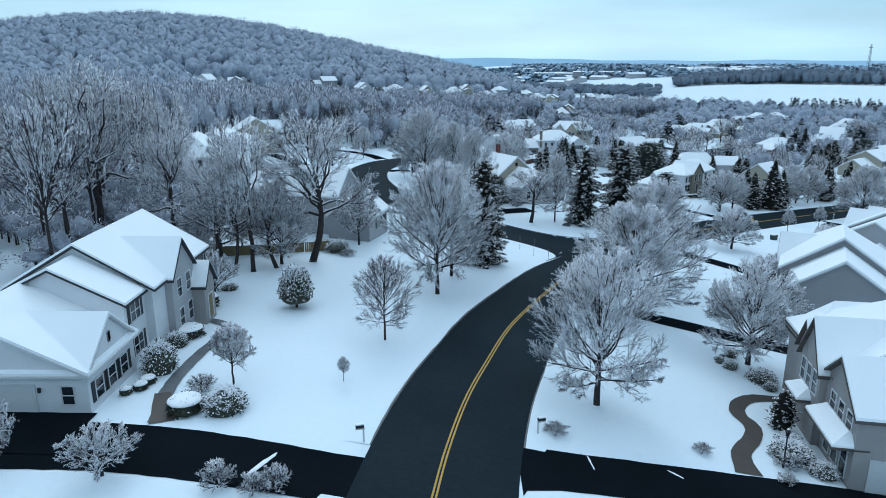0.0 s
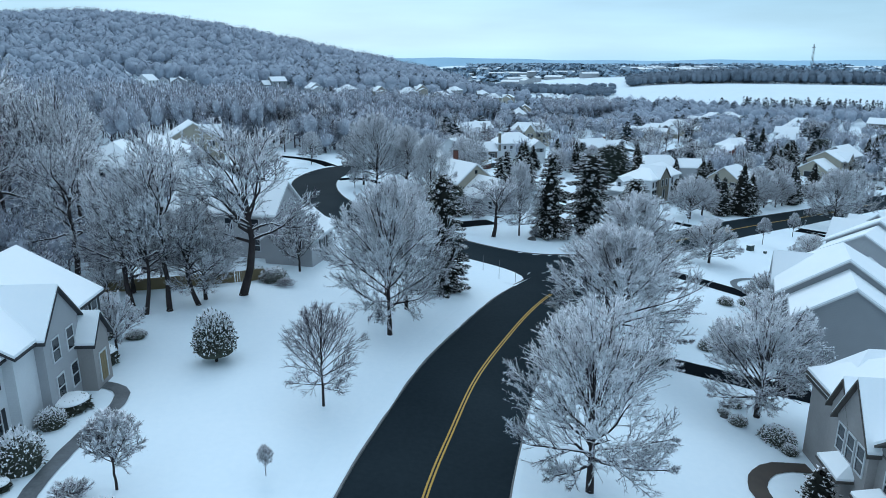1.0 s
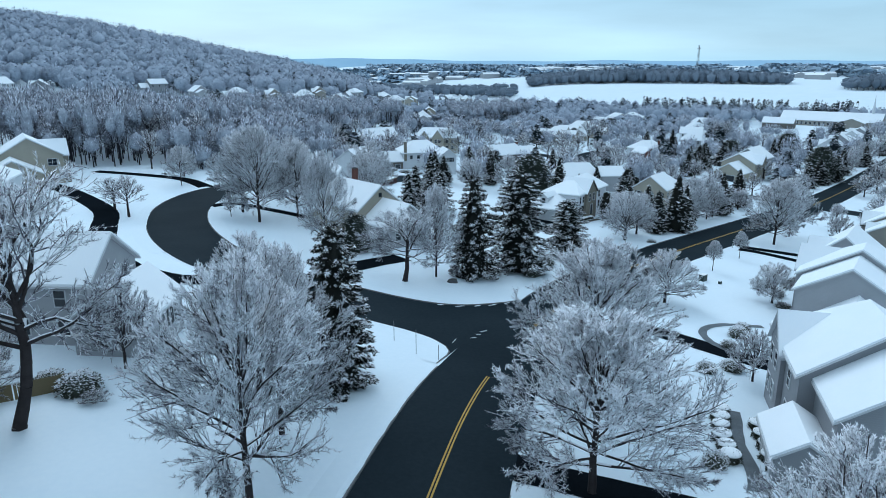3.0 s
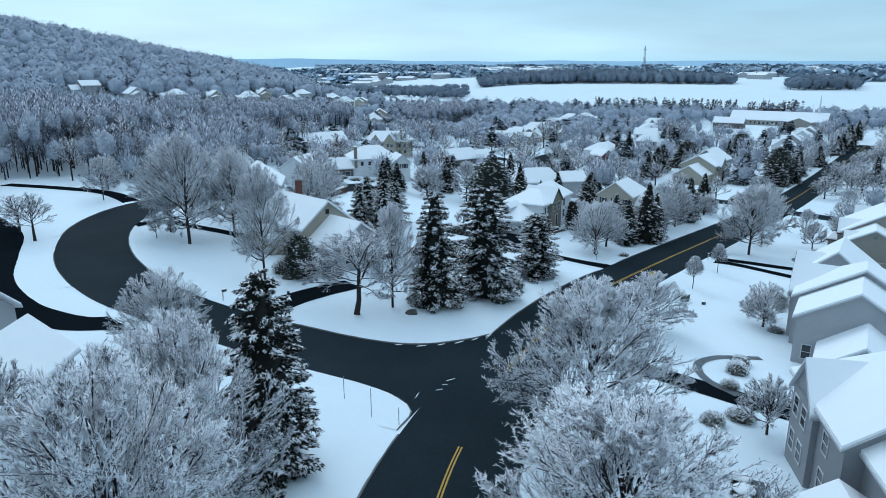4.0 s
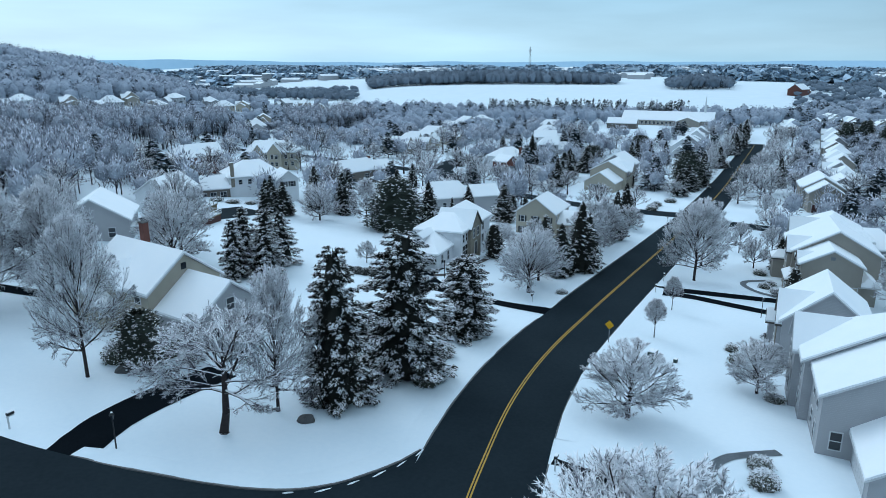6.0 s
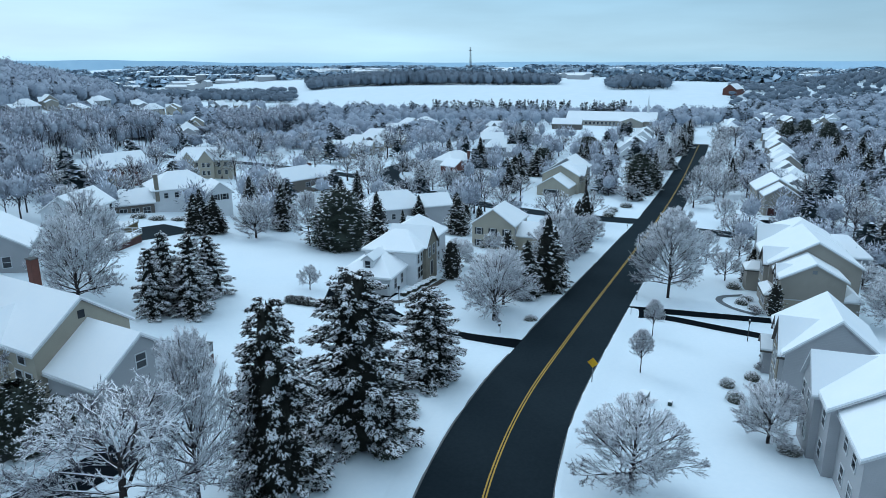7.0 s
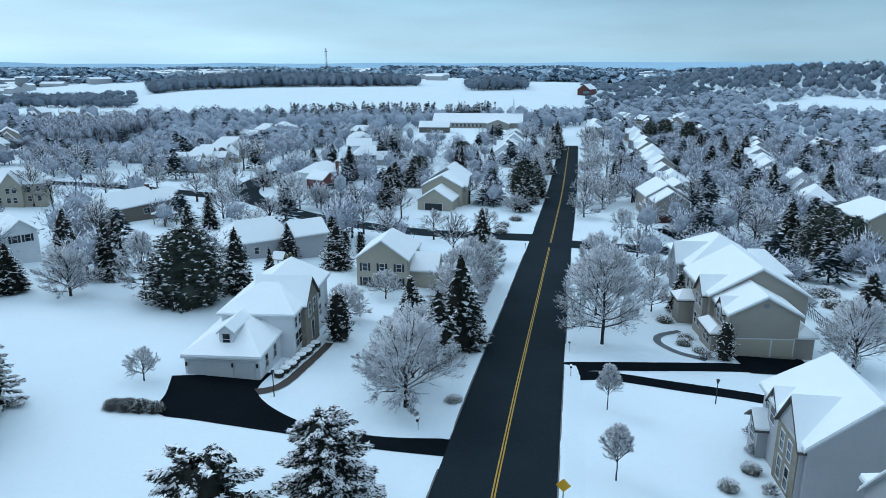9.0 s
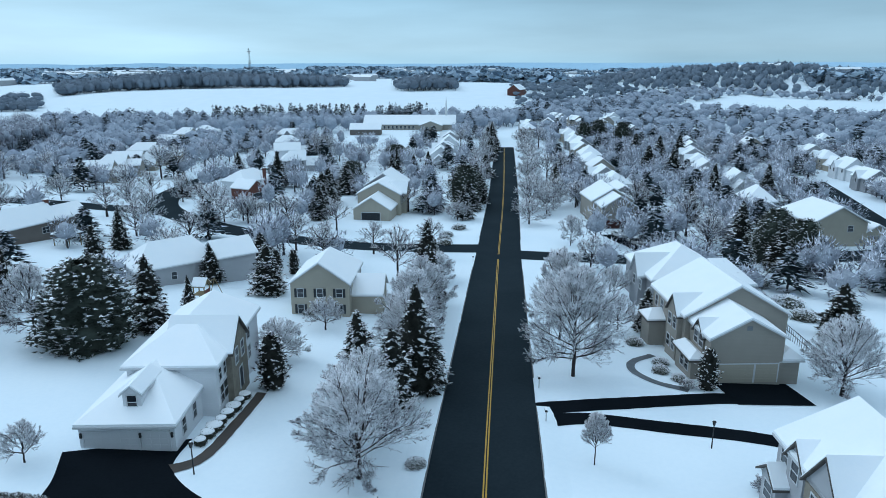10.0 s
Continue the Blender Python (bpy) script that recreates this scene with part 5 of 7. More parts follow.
# house on the corner between the streets
hD = house(11.23, 138.21, -59.6, (-5, 4.6, 11), "beige house with a broad gable end behind the corner spruces")
hD.location.z = -3.85
block(hD, -11.6, 0, 0.35, 8.95, 4.35, 7.55, "x", (0, 0), W_BEIGE)
block(hD, 0.0, 6.5, 1.1, 9.2, 2.5, 5.45, "x", (0, 0), W_LGREY)
gable_face(hD, "-y", -0.4, -6.4, 2.3, 4.2, 6.3, 4.0, W_BEIGE)
block(hD, -10.4, -4.6, -2.0, 0.35, 2.5, 3.9, "y", (0, 0), W_BEIGE)
stack = part("chimney", box(-9.6, -8.8, 6.0, 6.7, 3.0, 9.3, 0.02), M_BRICK, hD)
part("chimney_cap", box(-9.66, -8.74, 5.94, 6.76, 9.3, 9.4, 0.02), M_ROCK, stack)
for p in (-2.6, -1.2):
    window(hD, "-y", 0.35, p, 0.9)
window(hD, "-y", 0.35, -1.9, 3.0)
window(hD, "+x", 6.5, 5.1, 2.7, 0.9, 1.2)
window(hD, "+x", 6.5, 3.0, 0.3)
window(hD, "+x", 6.5, 7.2, 0.3)
part("vent", box(-0.02, 0.05, 4.35, 4.95, 5.9, 6.6, 0.01), M_GLASS, hD, "small dark louvred gable vent")

# houses in the trees on the left
hC = house(-28.5, 97, -14, (7, 4, 13), "pale grey house half hidden by bare trees")
block(hC, 0, 14, 0, 8.5, 5.4, 8.6, "x", (0, 0), W_LGREY)
block(hC, 13.5, 19.5, -2.0, 5.5, 3.0, 5.4, "y", (0, 0), W_LGREY)
for p in (2, 5, 8, 11.5):
    window(hC, "-y", 0, p, 3.4)
    window(hC, "-y", 0, p, 0.8)
for p in (1.5, 4.0):
    window(hC, "+x", 19.5, p, 0.9, 0.9, 1.4, True)
hC2 = house(-56, 132, 3, (6, 12, 16), "large pale house with broad snowy roofs among trees")
block(hC2, 0, 12, 0, 13, 5.4, 9.2, "y", (4, 4), W_WHITE)
block(hC2, 1, 15, 11, 26, 5.4, 9.0, "y", (0, 4), W_WHITE)
block(hC2, 12, 17.5, 2, 9, 3.0, 5.4, "x", (0, 0), W_WHITE)
for p in (2, 5, 8, 16, 20):
    window(hC2, "+x", 12 if p < 12 else 15, p, 3.4)
for p in (2, 5, 8.5):
    window(hC2, "-y", 0, p, 3.4)
    window(hC2, "-y", 0, p, 0.8)
hB = house(-52, 184, 22, (4, 6, 11), "cream house with a stone front at the end of its drive")
block(hB, -4, 8, 0, 10, 5.6, 9.2, "y", (0, 0), W_BEIGE)
gable_face(hB, "+x", 9.0, 3.0, 2.4, 5.6, 8.4, 5, M_STONE)
block(hB, -6, 3.5, -6.5, 0, 3.0, 5.6, "y", (0, 0), W_BEIGE)
for p in (1, 6, 8.5):
    window(hB, "+x", 8.0, p, 3.4, 1.2, 1.4)
window(hB, "-y", 0, 6, 3.6, 1.6, 1.3)

# second row, seen over the lawns
hW1 = house(18.2, 202.7, 57, (6, 4, 9), "white house with a timber deck behind it")
block(hW1, 0, 12, 0, 8.4, 5.0, 7.9, "x", (0, 0), W_WHITE)
for p in (2.4, 6.0, 10.6):
    window(hW1, "-y", 0, p, 3.2)
window(hW1, "-y", 0, 10.4, 0.8, 1.4, 1.5)
window(hW1, "-y", 0, 2.6, 0.9)
part("back_door", box(6.6, 7.6, -0.06, 0.02, 0.5, 2.6, 0.01), M_GLASS, hW1)
for p in (2.0, 6.2):
    window(hW1, "+x", 12, p, 3.2)


def railing(parent, x0, x1, y0, y1, z):
    """Posts, balusters and a snow-topped rail along one edge of a deck."""
    n = max(2, round(math.hypot(x1 - x0, y1 - y0) / 1.6) + 1)
    for k in range(n):
        x, y = x0 + (x1 - x0) * k / (n - 1), y0 + (y1 - y0) * k / (n - 1)
        part("post", box(x - 0.06, x + 0.06, y - 0.06, y + 0.06, z, z + 1.0, 0.01), M_TRIM, parent)
    for lo, hi, half, mat in ((0.12, 0.2, 0.04, M_TRIM), (0.52, 0.6, 0.03, M_TRIM), (0.9, 1.0, 0.06, M_ROOF_SNOW)):
        part("rail", box(min(x0, x1) - half, max(x0, x1) + half, min(y0, y1) - half, max(y0, y1) + half, z + lo, z + hi, 0.01), mat, parent)


# stepped timber deck behind it: an upper landing at the wall, a lower one with a red-brown skirt
deck = thing("garden_deck", 18.2, 202.7, 57, G(20.5, 201.0), "two-level timber deck with railings under snow", "deck")
part("upper_floor", box(1.0, 9.0, -4.2, -0.1, 0.7, 0.9, 0.02), M_WOOD, deck)
part("snow", box(1.05, 8.95, -4.15, -0.12, 0.904, 1.0, 0.04), M_ROOF_SNOW, deck)
part("lower_floor", box(-7.4, 0.6, -9.0, -4.3, 0.75, 0.9, 0.02), M_WOOD, deck)
part("snow", box(-7.35, 0.55, -8.95, -4.35, 0.904, 1.0, 0.04), M_ROOF_SNOW, deck)
part("skirt", box(-7.3, 0.5, -8.9, -4.4, -1.0, 0.745, 0.0), M_DECK, deck)
part("skirt", box(1.1, 8.9, -4.1, -0.2, -0.8, 0.695, 0.0), M_WOOD, deck)
for a in ((-7.4, 0.6, -9.0, -9.0), (0.6, 0.6, -9.0, -4.3), (1.0, 9.0, -4.2, -4.2)):
    railing(deck, *a, 0.9)

hM = house(10.5, 181.2, -7.5, (-5, 5, 9), "grey-sided house with its gable end towards the lawn")
block(hM, -10.4, 0, 0, 10.7, 3.3, 6.6, "y", (0, 0), W_LGREY)
window(hM, "-y", 0, -2.6, 0.8)
window(hM, "-y", 0, -7.0, 0.8)
for p in (2.4, 7.6):
    window(hM, "+x", 0, p, 0.8)
canopy = part("side_canopy", box(0.0, 1.6, 0.4, 2.8, 2.0, 2.12, 0.02), M_TRIM, hM)
part("roof_snow", box(0.0, 1.65, 0.35, 2.85, 2.123, 2.28, 0.04), M_ROOF_SNOW, canopy, "even layer of snow on the roof")
for y in (0.5, 2.7):
    part("canopy_post", box(1.45, 1.55, y - 0.05, y + 0.05, -0.6, 2.0, 0.0), M_TRIM, hM)
hW2 = house(31, 226, 3, (8, 6, 13), "white house with a hipped snowy roof and chimney")
block(hW2, 0, 15, 0, 12, 5.6, 9.0, "x", (5, 5), W_WHITE)
block(hW2, 11.5, 17, -7, 0.5, 5.0, 7.2, "y", (0, 0), W_WHITE)
block(hW2, -8.5, 0, -0.5, 8, 3.0, 5.8, "x", (0, 0), W_BROWN)
chimney(hW2, 1.0, 0.2, 9.6, M_STONE)
for p in (3, 5.5, 8, 10):
    window(hW2, "-y", 0, p, 3.6, 0.9, 1.2)
for p in (13, 15.2):
    window(hW2, "-y", -7, p, 3.2, 0.9, 1.3, True)
for k in range(3):
    window(hW2, "-y", -0.5, -7 + k * 2.6, 0.3, 1.6, 1.7)
hW3 = house(24, 262, 24, (6, 6, 13), "brick-ended house under a snowy roof")
block(hW3, 0, 16, 0, 10, 5.4, 8.8, "x", (3, 0), M_BRICK)
block(hW3, -6, 1, -7, 3, 3.2, 6.4, "y", (0, 0), W_BEIGE)
window(hW3, "-y", 0, 8, 3.4)
window(hW3, "-y", 0, 12, 3.4)
hW4 = house(44, 287, -22, (9, 5, 14), "large beige house with several front gables")
block(hW4, 0, 19, 0, 10, 5.8, 9.4, "x", (3, 3), W_BEIGE)
gable_face(hW4, "-y", -1.0, 5, 2.2, 5.6, 8.6, 6, W_BEIGE)
gable_face(hW4, "-y", -1.6, 11, 2.6, 5.6, 9.0, 6, W_BEIGE)
for p in (2, 5, 8, 10.2, 11.8, 15, 17.4):
    window(hW4, "-y", -1.0 if 3 < p < 7 else (-1.6 if 9 < p < 13 else 0), p, 3.5)
    window(hW4, "-y", -1.0 if 3 < p < 7 else (-1.6 if 9 < p < 13 else 0), p, 0.8)
hW5 = house(63, 251, 21, (9, 4, 12), "long brown house with a single snowy roof slope")
block(hW5, 0, 18, 0, 8.5, 3.6, 7.0, "x", (0, 0), W_BROWN)
chimney(hW5, 18.3, 4.2, 7.8)
window(hW5, "-y", 0, 14, 0.9, 1.8, 1.4)
window(hW5, "-y", 0, 4, 0.9, 1.4, 1.3)
block(hW5, 18.8, 27, 1.0, 8.0, 3.2, 5.6, "x", (0, 0), W_BROWN)
hW6 = house(71, 209, -8, (9, 5, 13), "low house under a broad snow-covered roof")
block(hW6, 0, 15, 0, 10, 3.6, 7.2, "x", (4, 3), W_LGREY)
block(hW6, 14, 21.5, -3, 4.5, 4.2, 6.6, "x", (0, 0), W_LGREY)
window(hW6, "+x", 21.5, 0.8, 2.6, 0.9, 1.3)
window(hW6, "-y", 0, 2.5, 0.9)
window(hW6, "-y", 0, 6.5, 0.9)
hW7 = house(137, 287, 16, (8, 5, 13), "white house with a brick garage gable and chimney")
block(hW7, 2, 17, 0, 11, 5.4, 8.8, "x", (4, 4), W_WHITE)
block(hW7, -3.0, 5.0, -6.0, 2.0, 4.4, 6.8, "y", (0, 0), M_BRICK)
chimney(hW7, 12.0, -0.3, 9.4)
garage_door(hW7, "-y", -6.0, 1.0, 4.8, 2.4, M_SHUTTER)
for p in (7, 9.5, 14.5):
    window(hW7, "-y", 0, p, 3.4)
hW8 = house(146, 233, 35, (10, 6, 16), "beige house with stepped gables along the street")
block(hW8, 0, 9, 0, 9.5, 3.0, 6.0, "x", (0, 0), W_BEIGE)
block(hW8, 8.5, 19, -1.0, 10.5, 5.4, 8.4, "x", (0, 0), W_BEIGE)
block(hW8, 19, 30, 0.5, 11, 5.8, 9.2, "x", (0, 0), W_GREY)
garage_door(hW8, "-x", 0, 5, 4.8, 2.2, M_SHUTTER)
gable_face(hW8, "-y", -2.0, 14.0, 2.4, 5.2, 7.8, 5, W_BEIGE)
for p in (11, 17):
    window(hW8, "-y", -1.0, p, 3.4)
h5 = house(123.5, 151.6, -46, (6, 7, 12), "grey house with a broad hipped roof deep in snow")
block(h5, 0, 12.0, 0, 13.5, 5.4, 9.0, "y", (5.5, 5.5), W_GREY)
block(h5, 12.0, 17.5, 4, 12.5, 3.2, 6.0, "x", (0, 3.0), W_GREY)
gable_face(h5, "-x", -1.2, 5.0, 2.0, 5.2, 8.0, 5, W_GREY)
for p in (2.0, 5.0, 9.0):
    window(h5, "-x", 0.0 if p > 7 else -1.2, p, 3.4)
h6 = house(177.5, 190.5, -44, (5, 7, 12), "taupe house with a dark garage and stepped snowy gables")
block(h6, 0, 8.4, 0, 6.5, 5.4, 8.0, "y", (0, 0), W_TAUPE)
block(h6, -0.8, 9.6, 6.5, 13, 5.8, 8.8, "y", (0, 0), W_TAUPE)
block(h6, -0.2, 10.2, 13, 20, 5.4, 8.6, "y", (0, 0), W_TAUPE)
garage_door(h6, "-y", 0, 3.6, 5.2, 2.2, M_DECK)
window(h6, "-y", 0, 4.2, 3.6)
h7 = house(193.6, 147.6, -45, (8, 7, 13), "beige house with a broad blank gable and low garage")
block(h7, 0, 12.4, 0, 15, 5.4, 8.8, "y", (0, 3), W_BEIGE)
block(h7, 12.4, 18.5, 0.6, 8, 2.8, 4.6, "y", (0, 2), W_BEIGE)
for p in (1.4, 3.4):
    window(h7, "-y", 0, p, 0.4, 0.9, 1.9)
window(h7, "-y", 0, 8.6, 3.4, 1.2, 1.3)
for p in (3.0, 7.5, 12.0):
    window(h7, "-x", 0, p, 3.4)
    window(h7, "-x", 0, p, 0.8)
garage_door(h7, "-y", 0.6, 15.5, 4.6, 2.1, W_TAUPE)


def shrink(hs, k):
    """A smaller house about the same middle."""
    m = hs.matrix_basis.copy()
    c = m @ Vector((4.5, 5.0, 0))
    hs.matrix_basis = Matrix.Translation(c) @ Matrix.Diagonal((k, k, k, 1)) @ Matrix.Translation(-c) @ m


for hs in (hK, hW1, hW2, hW3, hW4, hW5, hW6, hW7):
    shrink(hs, 0.84)


def row_house(x, y, ang, seed, group):
    """One of the further houses: two or three volumes with a few windows."""
    rg = random.Random(seed)
    wall, word = rg.choice([(W_LGREY, "light grey"), (W_GREY, "grey"), (W_TAUPE, "taupe"), (W_BEIGE, "beige"), (W_WHITE, "white"), (W_TAUPE, "taupe")])
    hs = house(x, y, ang, (5, 6, 11), word + "-sided suburban house under a snowy roof")
    hs["group"] = group
    L, Wd, rz = rg.uniform(11, 14), rg.uniform(9, 10.5), rg.uniform(8.2, 9.4)
    block(hs, 0, Wd, 0, L, 5.4, rz, "y", rg.choice([(0, 0), (0, 4), (4, 4), (0, 0)]), wall)
    block(hs, 0.8, 7.8, -6.0, 0, rg.choice([2.9, 4.8]), rg.uniform(5.6, 7.0), "y", (0, 0), wall)
    if rg.random() < 0.6:
        gable_face(hs, "-x", -1.0, L * 0.55, 2.0, 5.2, 7.8, 5, wall)
    for p in (1.6, L * 0.5, L - 1.8):
        window(hs, "-x", -1.0 if abs(p - L * 0.5) < 1 else 0.0, p, 3.4)
        window(hs, "+x", Wd, p, 3.4)
    for p in (2.6, 6.0):
        window(hs, "-y", -6.0, p, 0.8, 0.9, 1.3)
    shrink(hs, 0.82)
    return hs


ux, uy = 0.8, 0.6
for k in range(11):  # right of the straight, onward
    row_house(198 + k * 17.5 * ux + 2 * (k % 2), 201 + k * 17.5 * uy, -48, 100 + k, "row of houses along the straight")


def house_at(x, y, ang, seed, group):
    """A row house by its middle."""
    a = radians(ang)
    return row_house(x - 4.5 * math.cos(a) + 5 * math.sin(a), y - 4.5 * math.sin(a) - 5 * math.cos(a), ang, seed, group)


for k, (x, y) in enumerate(((235, 298), (252, 312), (270, 325), (290, 342))):  # left of the straight
    house_at(x, y, -48, 120 + k, "row of houses along the straight")
for k, (x, y) in enumerate(((186, 329), (204, 357), (224, 386), (246, 416))):
    house_at(x, y, 56, 140 + k, "row of houses on the side street")
for k, (x, y) in enumerate(((121, 347), (131, 360), (142, 372), (157, 381), (160, 399), (184, 426), (207, 454), (226, 467))):
    house_at(x, y, 50 if k < 5 else 20, 150 + k, "row of houses on the far side street")
for k, (x, y) in enumerate(((222, 169), (249, 184), (268, 202), (286, 212), (304, 222), (324, 231), (345, 241))):
    house_at(x, y, -58, 160 + k, "row of houses on the far right")
for k, (x, y) in enumerate(((284, 154), (305, 165), (328, 178), (346, 189), (394, 196), (381, 288), (352, 215))):
    house_at(x, y, -50, 180 + k, "row of houses on the far right")
for k, (x, y) in enumerate(((379, 357), (440, 378), (427, 352))):
    house_at(x, y, -30, 190 + k, "houses at the end of the straight")
far_rng = random.Random(77)
FOOTHILL = ((17, 513), (29, 485), (43, 548), (68, 566), (70, 527), (88, 561), (83, 460), (71, 416), (129, 620), (149, 634), (148, 581), (178, 614), (-78, 467), (-52, 450), (-32, 453), (-129, 435), (-146, 431), (-11, 461), (6, 470))
for x, y in FOOTHILL:
    house_at(x, y, far_rng.uniform(-60, 30), int(x * 7 + y), "houses at the foot of the hill")
for k in range(7):
    row_house(348 + 40 * (k % 4) + far_rng.uniform(-8, 8), 300 + 40 * (k // 4) + 16 * (k % 4), far_rng.uniform(-60, -30), 240 + k, "houses past the straight")

# long low church with its steeple
ch = house(318, 440, -50, (30, 7, 34), "long low church building under one snowy roof")
block(ch, 0, 58, 0, 18, 3.4, 8.5, "x", (0, 0), W_TAUPE)
block(ch, 36, 50, -9, 1, 3.4, 6.0, "y", (0, 0), W_TAUPE)
part("steeple", tube((52, 9, 7), (52, 9, 20), 1.1, 0.06, 4), W_WHITE, ch)
for k in range(12):
    window(ch, "-y", 0, 3 + k * 2.6, 0.9, 1.2, 1.6)
ba = house(290, 420, -48, (9, 5, 13), "brick outbuilding beside the church")
block(ba, 0, 18, 0, 9, 3.4, 6.4, "x", (0, 0), W_BROWN)
brn = house(620, 540, 20, (10, 6, 15), "dark red barn with a snowy roof far off")
block(brn, 0, 24, 0, 13, 6, 11, "x", (0, 0), M_BRICK)
block(brn, 24, 34, 2, 10, 4, 7, "x", (0, 0), M_BRICK)

# ---- trees and shrubs, one by one ----
tree("maple", 11.4, 45.6, 12.4, 5.9, 3)
tree("broad", 27.8, 57.0, 10.6, 5.0, 0)
tree("young", -5.0, 54.4, 7.6, 3.2, 0, "slender bare tree with brown twigs on the lawn")
tree("young", -7.3, 45.6, 2.0, 0.5, 1, "tiny bare sapling in the snow")
tree("maple", -0.6, 69.2, 14.6, 6.0, 1)
tree("spruce", 5.2, 85.3, 13.4, 3.7, 5)
tree("young", -15.0, 44.4, 4.8, 1.75, 1, "small upright bare tree frosted with snow on the lawn")
tree("maple", 20.0, 68.8, 12.4, 7.6, 1)
tree("maple", 26.8, 84.3, 13.6, 7.6, 2)
tree("broad", 48.3, 109.8, 7.4, 4.6, 0)
tree("maple", 1.0, 77.0, 13.6, 5.4, 2)
tree("small", 43.7, 85.6, 5.2, 2.8, 0)
tree("oak", -15.8, 79.2, 19.5, 8.2, 1, "gnarled leaning oak with snowy limbs by the fence")
tree("oak", -21.6, 74.0, 19.0, 5.2, 0)
tree("oak", -23.4, 73.0, 15.0, 3.6, 1)
tree("oak", -25.6, 75.4, 15.0, 5.4, 0)
tree("oak", -19.4, 75.8, 11.0, 4.6, 1)
tree("small", -11.3, 88.4, 7.8, 3.4, 0)
tree("oak", -46.0, 89.0, 26.0, 9.0, 0, "great bare oak standing at the edge of the woods")
tree("oak", -40.5, 99.0, 21.0, 6.0, 0)
tree("small", -18.9, 33.0, 3.2, 2.4, 0)
tree("small", -25.2, 32.6, 5.6, 2.4, 0)
tree("small", -22.8, 64.4, 5.0, 2.9, 0)
for x, y, h, r in ((-20.5, 86.5, 6.0, 3.0), (-26.0, 85.0, 7.0, 3.2), (-31.0, 83.5, 6.0, 3.0), (-28.5, 77.0, 4.6, 2.4)):
    tree("small", x, y, h, r, 0, "small bare tree laden with snow by the fence")
tree("broad", -19.2, 77.6, 9.0, 4.4, 0, "spreading bare tree by the fence with snowy boughs")
tree("broad", -27.0, 79.6, 11.0, 5.0, 0, "spreading bare tree by the fence with snowy boughs")
tree("oak", -33.5, 82.0, 18.0, 5.6, 0)
# corner between the streets
tree("oak", 15.5, 116.9, 11.0, 6.4, 0, "wide crooked bare tree with snow along its dark limbs")
tree("maple", 20.1, 119.4, 12.6, 3.8, 2)
tree("broad", -3.0, 105.6, 8.3, 4.2, 0)
tree("wood", 24.0, 120.8, 9.0, 2.4)
tree("spruce", 25.3, 119.6, 14.0, 3.5, 5)
tree("spruce", 32.8, 123.6, 14.4, 5.0, 3)
tree("spruce", 43.9, 132.6, 9.4, 4.2, 3)
tree("maple", -3.9, 146.5, 16.0, 6.6, 1)
tree("maple", -7.0, 153.5, 14.0, 6.0, 2)
tree("maple", 2.2, 151.4, 13.4, 5.4, 0)
tree("maple", 6.0, 129.7, 14.6, 4.2, 2)
tree("small", -8.6, 149.5, 4.4, 1.6, 0)
tree("broad", 2.0, 166.0, 13.0, 5.0)
tree("maple", -21.3, 182.0, 8.2, 3.9, 0)
tree("wood", -28.0, 156.0, 6.0, 4.0)
tree("wood", -24.5, 150.0, 7.0, 3.6)
tree("broad", 15.4, 164.0, 11.6, 5.2)
tree("pine", 10.4, 131.0, 5.5, 2.4)
# lawn behind, spruces in a knot
for x, y, h, r, k in ((22.6, 158.8, 8.2, 2.4, 4), (24.6, 162.6, 9.2, 2.6, 4), (26.6, 158.4, 7.4, 3.1, 4), (30.2, 165.4, 8.0, 3.0, 4), (27.6, 163.0, 8.8, 3.0, 4)):
    tree("spruce", x, y, h, r, k, group="knot of spruces on the lawn")
tree("pine", 56.8, 187.6, 10.4, 6.0)
tree("spruce", 64.4, 189.2, 9.9, 2.9, 0)
tree("maple", 52.6, 192.5, 9.6, 4.4, 2)
tree("spruce", 82.1, 206.5, 6.6, 2.3, 0)
tree("spruce", 85.6, 196.0, 7.8, 3.6, 1)
tree("arbor", 65.4, 164.4, 5.8, 1.7)
tree("broad", 70.5, 170.6, 5.2, 3.4, 0)
tree("small", 43.0, 164.4, 3.6, 2.0, 0)
tree("broad", 44.8, 198.5, 8.2, 4.3, 0)
for x, y, h, r in ((35.4, 203.4, 7.6, 2.6), (38.8, 203.8, 7.0, 2.8), (37.0, 206.2, 8.0, 2.6), (51.6, 205.0, 9.2, 2.6), (55.0, 212, 8.6, 2.4), (47.5, 212.0, 9.0, 2.6)):
    tree("spruce", x, y, h, r, 0, group="dark yews along the lawn edge")
# left of the straight
tree("broad", 60.4, 145.4, 9.6, 5.4, 0)
tree("broad", 65.4, 150.6, 8.4, 4.2, 0)
tree("spruce", 70.6, 152.4, 8.5, 2.8, 0)
tree("spruce", 79.4, 157.2, 9.2, 2.7, 2)
tree("broad", 88.4, 167.4, 8.4, 4.2, 0)
tree("broad", 96.0, 172.6, 8.0, 4.0, 0)
tree("broad", 80.2, 159.6, 9.4, 4.2, 0)
tree("spruce", 75.8, 154.4, 11.6, 3.6, 0)
tree("spruce", 71.6, 158.4, 8.6, 3.2, 1)
tree("maple", 84.5, 163.5, 10.2, 4.8, 0)
tree("maple", 92.5, 169.5, 9.8, 4.6, 3)
tree("spruce", 100.0, 175.4, 10.4, 2.9, 0)
tree("spruce", 103.5, 180.0, 9.0, 2.7, 0)
tree("broad", 111.0, 184.6, 6.0, 4.0, 0)
tree("small", 81.0, 176.0, 4.6, 3.0, 0)
